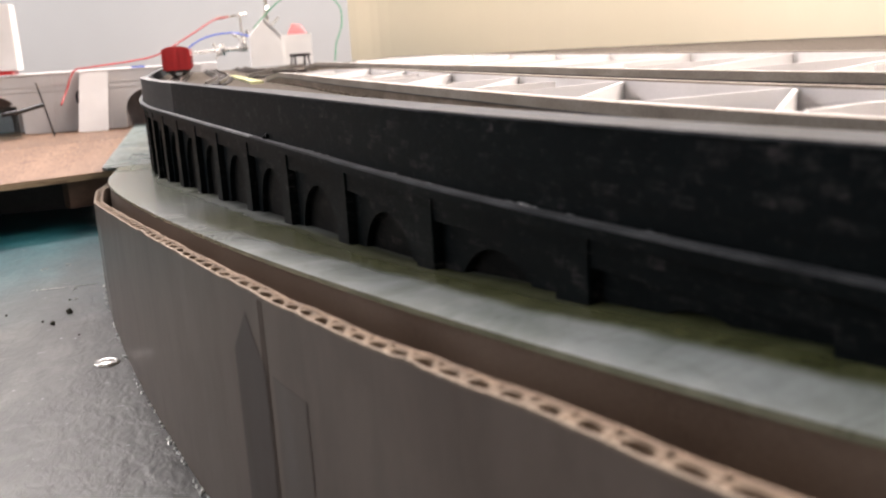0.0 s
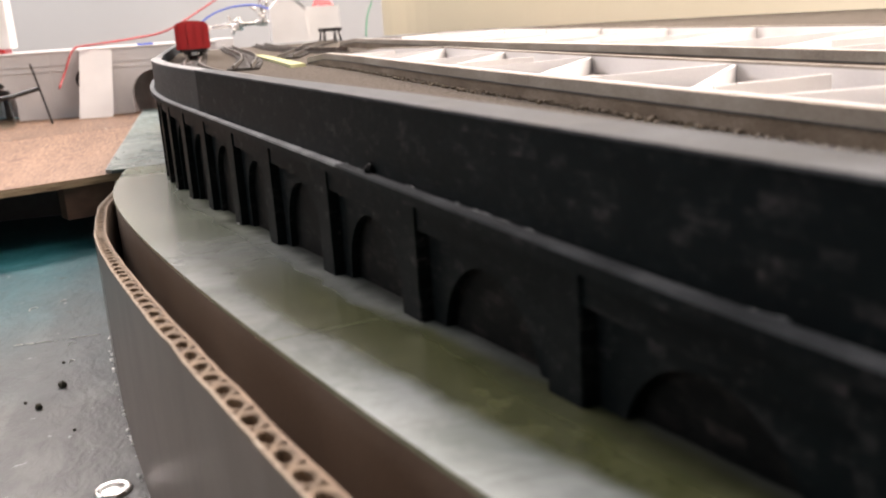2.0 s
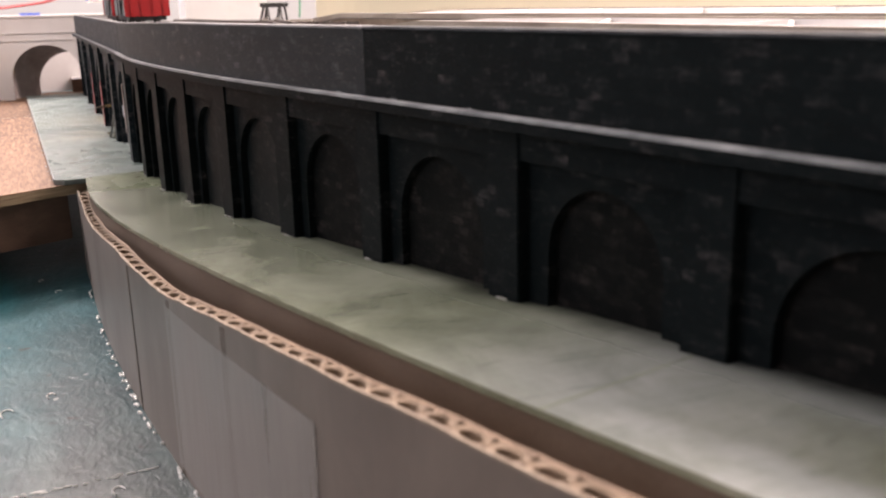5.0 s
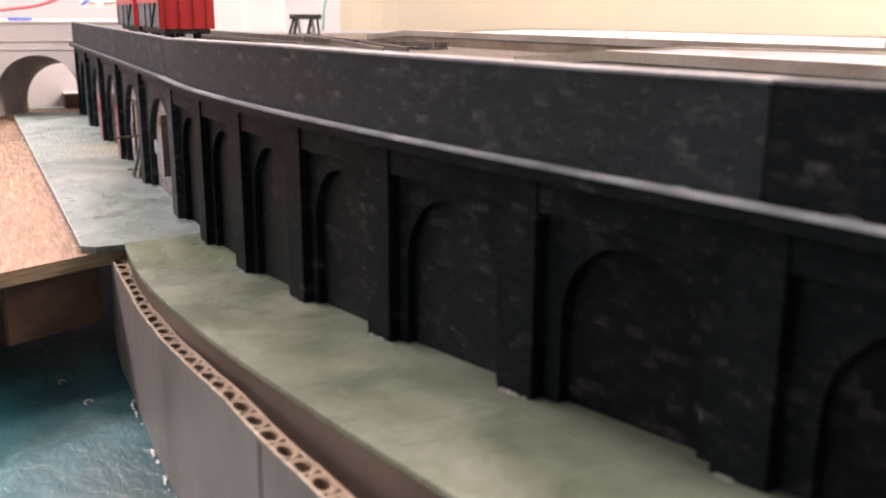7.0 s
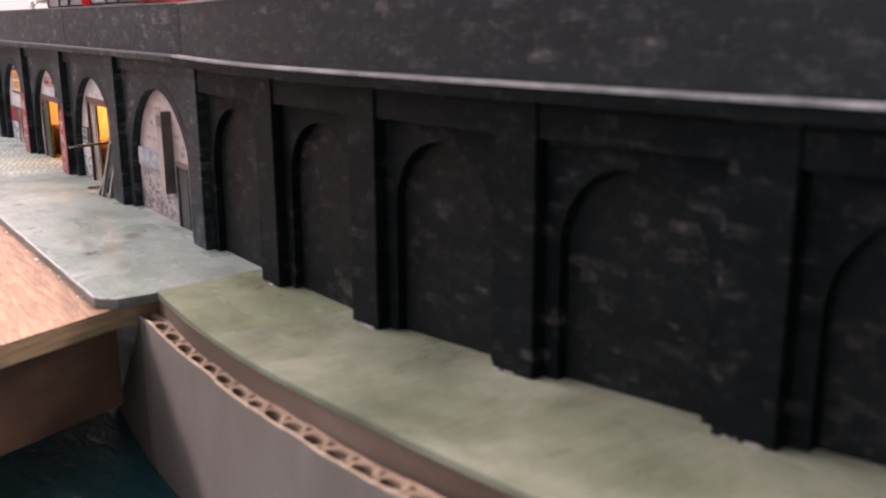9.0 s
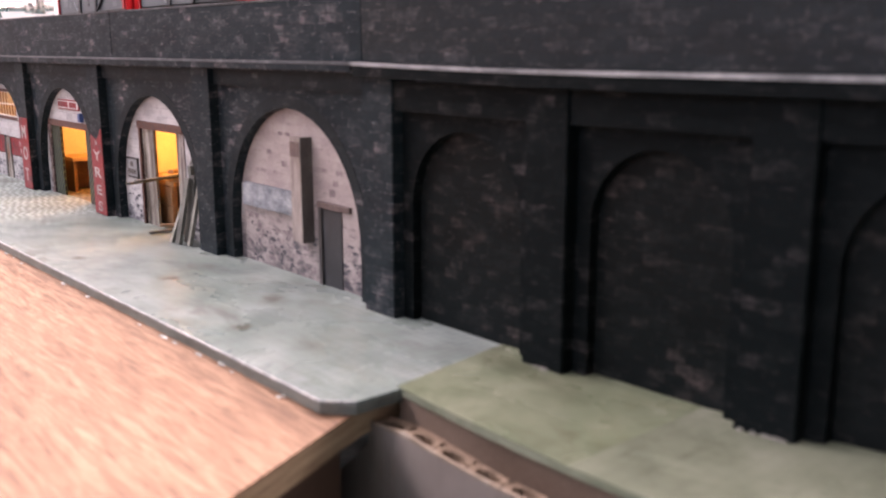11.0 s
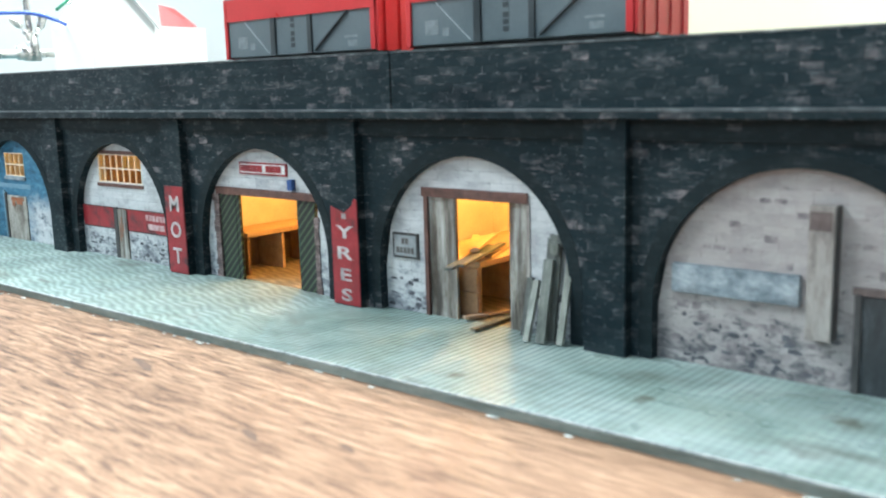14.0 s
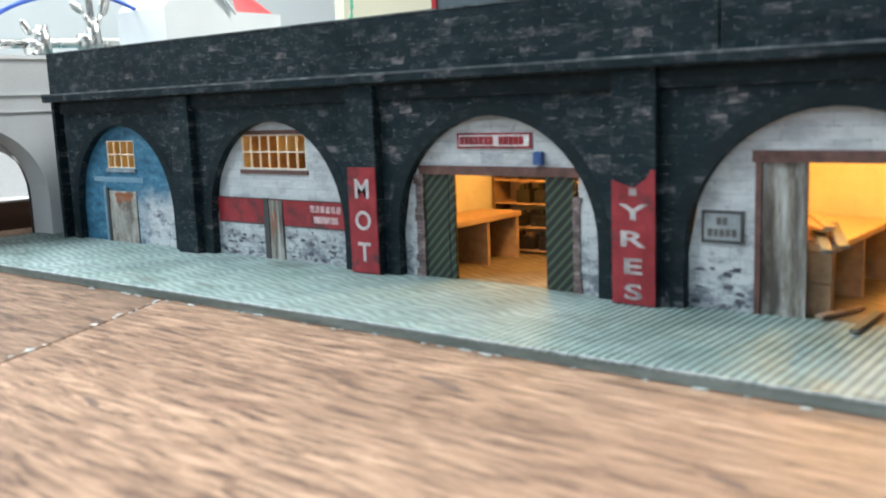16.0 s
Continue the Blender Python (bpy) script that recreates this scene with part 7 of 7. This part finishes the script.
# ---- things in and before the arches ----
def workbench(name, x0, x1, y0, y1, h, label, drawers):
    t = thing(name, ((x0 + x1) / 2, (y0 + y1) / 2, 0), label, "workbench")
    part("worktop", soft_box(x0, x1, y0, y1, h - 1.4, h, 0.15), BENCH, t)
    n = 3
    for i in range(n):
        x = x0 + 0.4 + (x1 - x0 - 1.8) * i / (n - 1)
        part("end_panel", boxed(x, x + 1.0, y0 + 0.8, y1 - 0.6, 0, h - 1.4), BENCH if i else BENCH_DARK, t)
    part("back_panel", boxed(x0 + 1, x1 - 1, y1 - 0.6, y1 - 0.1, 0, h - 1.4), BENCH_DARK, t)
    if drawers:
        part("drawer_front", boxed(x0 - 0.1, x0 + 0.4, y0 + 1.0, y1 - 1.2, 6.6, h - 1.8), BENCH_DARK, t)
        part("drawer_front", boxed(x0 - 0.1, x0 + 0.4, y0 + 1.0, y1 - 1.2, 0.6, 6.3), BENCH_DARK, t)


workbench("garage_bench", 10, 39, 213.5, 227, 13.2, "long tan card bench against the garage wall", False)
workbench("shop_bench", 8.5, 51, 121.2, 146, 14.0, "tan card workbench with drawers inside the workshop", True)


def shelf_unit():
    t = thing("shelf_unit", (49, 210, 0), "tan shelves crowded with dark stores at the back", "shelves")
    a, b = 192, 226.5
    for y in (a, b):
        part("upright", boxed(44, 51.8, y - 0.4, y + 0.4, 0, 31), BENCH_DARK, t)
    for z in TIERS:
        part("shelf", boxed(44, 51.8, a + 0.4, b - 0.4, z - 0.5, z), BENCH, t)


TIERS = (1.4, 8.0, 14.6, 21.2)
shelf_unit()
rnd = random.Random(21)
for z in TIERS:
    y = 193.0
    while y < 224:
        w = rnd.uniform(4.5, 8.5)
        if y + w > 225.9:
            break
        h = rnd.uniform(3.0, 3.8)
        own("stores_crate", soft_box(44.3, 44.3 + rnd.uniform(4, 6), y, y + w, z, z + h, 0.2), CLUTTER, "black crate of stores on the garage shelf", "crate", "crates on the shelves")
        k = y + rnd.uniform(0.2, 1.0)
        while k < y + w - 1.2:
            d = rnd.uniform(0.8, 2.0)
            top = rnd.uniform(0.5, 1.9)
            if rnd.random() < 0.75:
                own("stores_box", soft_box(44.6, 46.4, k, min(k + d, y + w - 0.1), z + h, z + h + top, 0.15), CLUTTER if rnd.random() < 0.7 else BENCH_DARK, "small dark parts heaped on a stores crate", "parts", "parts on the crates")
            k += d + rnd.uniform(0.2, 1.0)
        y += w + rnd.uniform(0.5, 1.8)


def floor_sheets():
    for k in (2, 3):
        yc = bay_centre(k)
        own("room_floor", boxed(6.3, 52, yc - 30, yc + 30, 0.02, 0.12), ROOM_FLOOR, "ribbed paper floor inside the arch, amber lamplight put into its tan", "floor", kind="structure")


floor_sheets()


def loose_planks():
    label = "grey-green weathered plank leaning beside the workshop doorway"
    spots = [((-2.2, 100.2, 0.3), (3.1, 100.8, 13.0), 1.5, PLANK_PALE), ((-1.8, 96.7, 0.3), (2.3, 96.9, 18.3), 2.4, PLANK), ((-0.5, 92.5, 0.3), (3.6, 92.4, 17.5), 1.6, PLANK_PALE), ((1.2, 103.2, 0.3), (4.4, 103.4, 13.1), 1.5, PLANK_DARK)]
    for a, b, w, mat_ in spots:
        bm = bmesh.new()
        beam(bm, a, b, w, 0.9, (1, 0, 0.3))
        own("plank", bm, mat_, label, "plank", "planks by the workshop")
    bm = bmesh.new()
    beam(bm, (1.0, 96.6, 0.3), (4.0, 96.4, 22.6), 3.6, 0.8, (1, 0, 0.3))
    beam(bm, (4.0, 96.4, 22.6), (4.1, 96.4, 23.5), 2.6, 0.8, (1, 0, 0.3))
    tall = own("plank", bm, PLANK_DARK, "tall dark weathered plank with a block nailed near its top", "plank", "planks by the workshop")
    part("nailed_block", soft_box(2.0, 3.2, 94.6, 96.6, 19.4, 21.9, 0.15), PLANK, tall, "paler square block")
    flat = [((5.6, 133.0, 0.6), (12.4, 124.5, 0.8)), ((4.2, 123.0, 1.0), (16.3, 118.6, 0.9)), ((-2.4, 115.0, 0.7), (13.1, 114.6, 0.9))]
    for i, (a, b) in enumerate(flat):
        bm = bmesh.new()
        beam(bm, a, b, 1.5, 0.6)
        own("plank_offcut", bm, PLANK_TAN if i % 2 else PLANK_DARK, "flat plank offcut in the workshop doorway", "plank", "offcuts in the doorway")
    for i, (a, b) in enumerate([((14, 123, 14.4), (38, 131, 14.4)), ((-6.5, 118.6, 15.2), (24, 130, 15.1)), ((-4.7, 116.4, 15.9), (25, 127, 15.8)), ((10, 126, 14.4), (32, 142, 14.4)), ((9, 123.4, 16.6), (28, 138, 16.5)), ((8.5, 122.6, 17.2), (29, 132.5, 17.2))]):
        bm = bmesh.new()
        beam(bm, a, b, 1.9, 0.6)
        own("bench_board", bm, PLANK_DARK if i in (1, 2) else BENCH, "thin board lying on the workshop bench", "board", "boards on the bench")


loose_planks()


# ---- small things on the baseboard ----
def drawing_pin():
    t = thing("drawing_pin", (-3.6, -376.4, TABLE_Z), "shiny metal drawing pin pressed into the baseboard", "drawing pin")
    bm = bmesh.new()
    prof = [(0.0, 1.1), (2.6, 1.05), (3.6, 0.75), (4.0, 0.85), (4.6, 1.0), (5.1, 0.6), (5.2, 0.0)]
    n = 28
    rings = [[bm.verts.new((-3.6 + r * math.cos(k * math.tau / n), -376.4 + r * math.sin(k * math.tau / n), TABLE_Z + z)) for k in range(n)] for r, z in prof[1:]]
    top = bm.verts.new((-3.6, -376.4, TABLE_Z + 1.1))
    for k in range(n):
        bm.faces.new((top, rings[0][k], rings[0][(k + 1) % n]))
        for a, b in zip(rings, rings[1:]):
            bm.faces.new((a[k], b[k], b[(k + 1) % n], a[(k + 1) % n]))
    part("head", bm, PIN_METAL, t, smooth=True)


drawing_pin()
rnd = random.Random(17)
for x, y, r in ((-29.5, -288.2, 1.5), (-34.5, -306.3, 1.2), (-20, -330, 0.5), (-33, -262, 0.5), (-40, -300, 0.6), (-60, -280, 0.6), (12, -395, 0.5)):
    bm = bmesh.new()
    bmesh.ops.create_icosphere(bm, subdivisions=2, radius=r, matrix=Matrix.Translation((x, y, TABLE_Z + r * 0.6)))
    for v in bm.verts:
        v.co += Vector([rnd.uniform(-0.2, 0.2) * r for _ in range(3)])
    own("grit_lump", bm, GRIT, "dark crumb of grit on the baseboard", "grit", "crumbs on the baseboard")
bm = bmesh.new()
i = 0
for k in range(150):
    d = rnd.uniform(60, 560)
    p = Vector((board_x(d) - rnd.uniform(0.2, 1.5), -d, TABLE_Z + 0.2))
    bmesh.ops.create_icosphere(bm, subdivisions=1, radius=rnd.uniform(0.3, 0.9), matrix=Matrix.Translation(p) @ Matrix.Diagonal((0.8, rnd.uniform(1, 2.5), 0.6, 1)))
for k in range(34):
    f = rnd.random()
    p = Vector((-56 + 34 * f, -232 + rnd.uniform(-0.8, 0.8), TABLE_Z + 0.15))
    bmesh.ops.create_icosphere(bm, subdivisions=1, radius=rnd.uniform(0.2, 0.7), matrix=Matrix.Translation(p) @ Matrix.Diagonal((rnd.uniform(1, 3), 0.7, 0.5, 1)))
for x, y, r in ((-33, -240, 1.4), (-58, -180, 1.8), (-46, -172, 1.2), (-25, -150, 1.0), (-40, -60, 1.2), (-46, -40, 1.0), (-30, -262, 1.0)):
    tube(bm, [(x + r * math.cos(a), y + r * 1.6 * math.sin(a), TABLE_Z + 0.3) for a in (0.2 + 0.5 * q for q in range(9))], 0.22, 5)
own("glue_trail", bm, GLUE, "clear lumpy glue trail along the cardboard foot", "glue", kind="stuff")
bm = bmesh.new()
for x, y, s in ((-92, 243, 12), (-60, 257, 10), (-150, 219, 14), (-44, 264, 5)):
    for k in range(7):
        p = Vector((x + rnd.uniform(-s, s), 0, PLY_TOP + 0.15))
        p.y = 267 + (p.x + 39.5) * 0.42 + rnd.uniform(-1, 1)
        bmesh.ops.create_icosphere(bm, subdivisions=1, radius=rnd.uniform(0.2, 0.7), matrix=Matrix.Translation(p) @ Matrix.Diagonal((1.6, 0.8, 0.3, 1)))
for k in range(40):
    p = Vector((0, rnd.uniform(-25, 300), PLY_TOP + 0.15))
    p.x = KERB_X - 0.017 * p.y - rnd.uniform(0.2, 1.4)
    bmesh.ops.create_icosphere(bm, subdivisions=1, radius=rnd.uniform(0.2, 0.6), matrix=Matrix.Translation(p) @ Matrix.Diagonal((0.8, rnd.uniform(1, 4), 0.4, 1)))
own("glue_flecks", bm, GLUE, "pale flecks of dried glue on the plywood", "glue", kind="stuff")
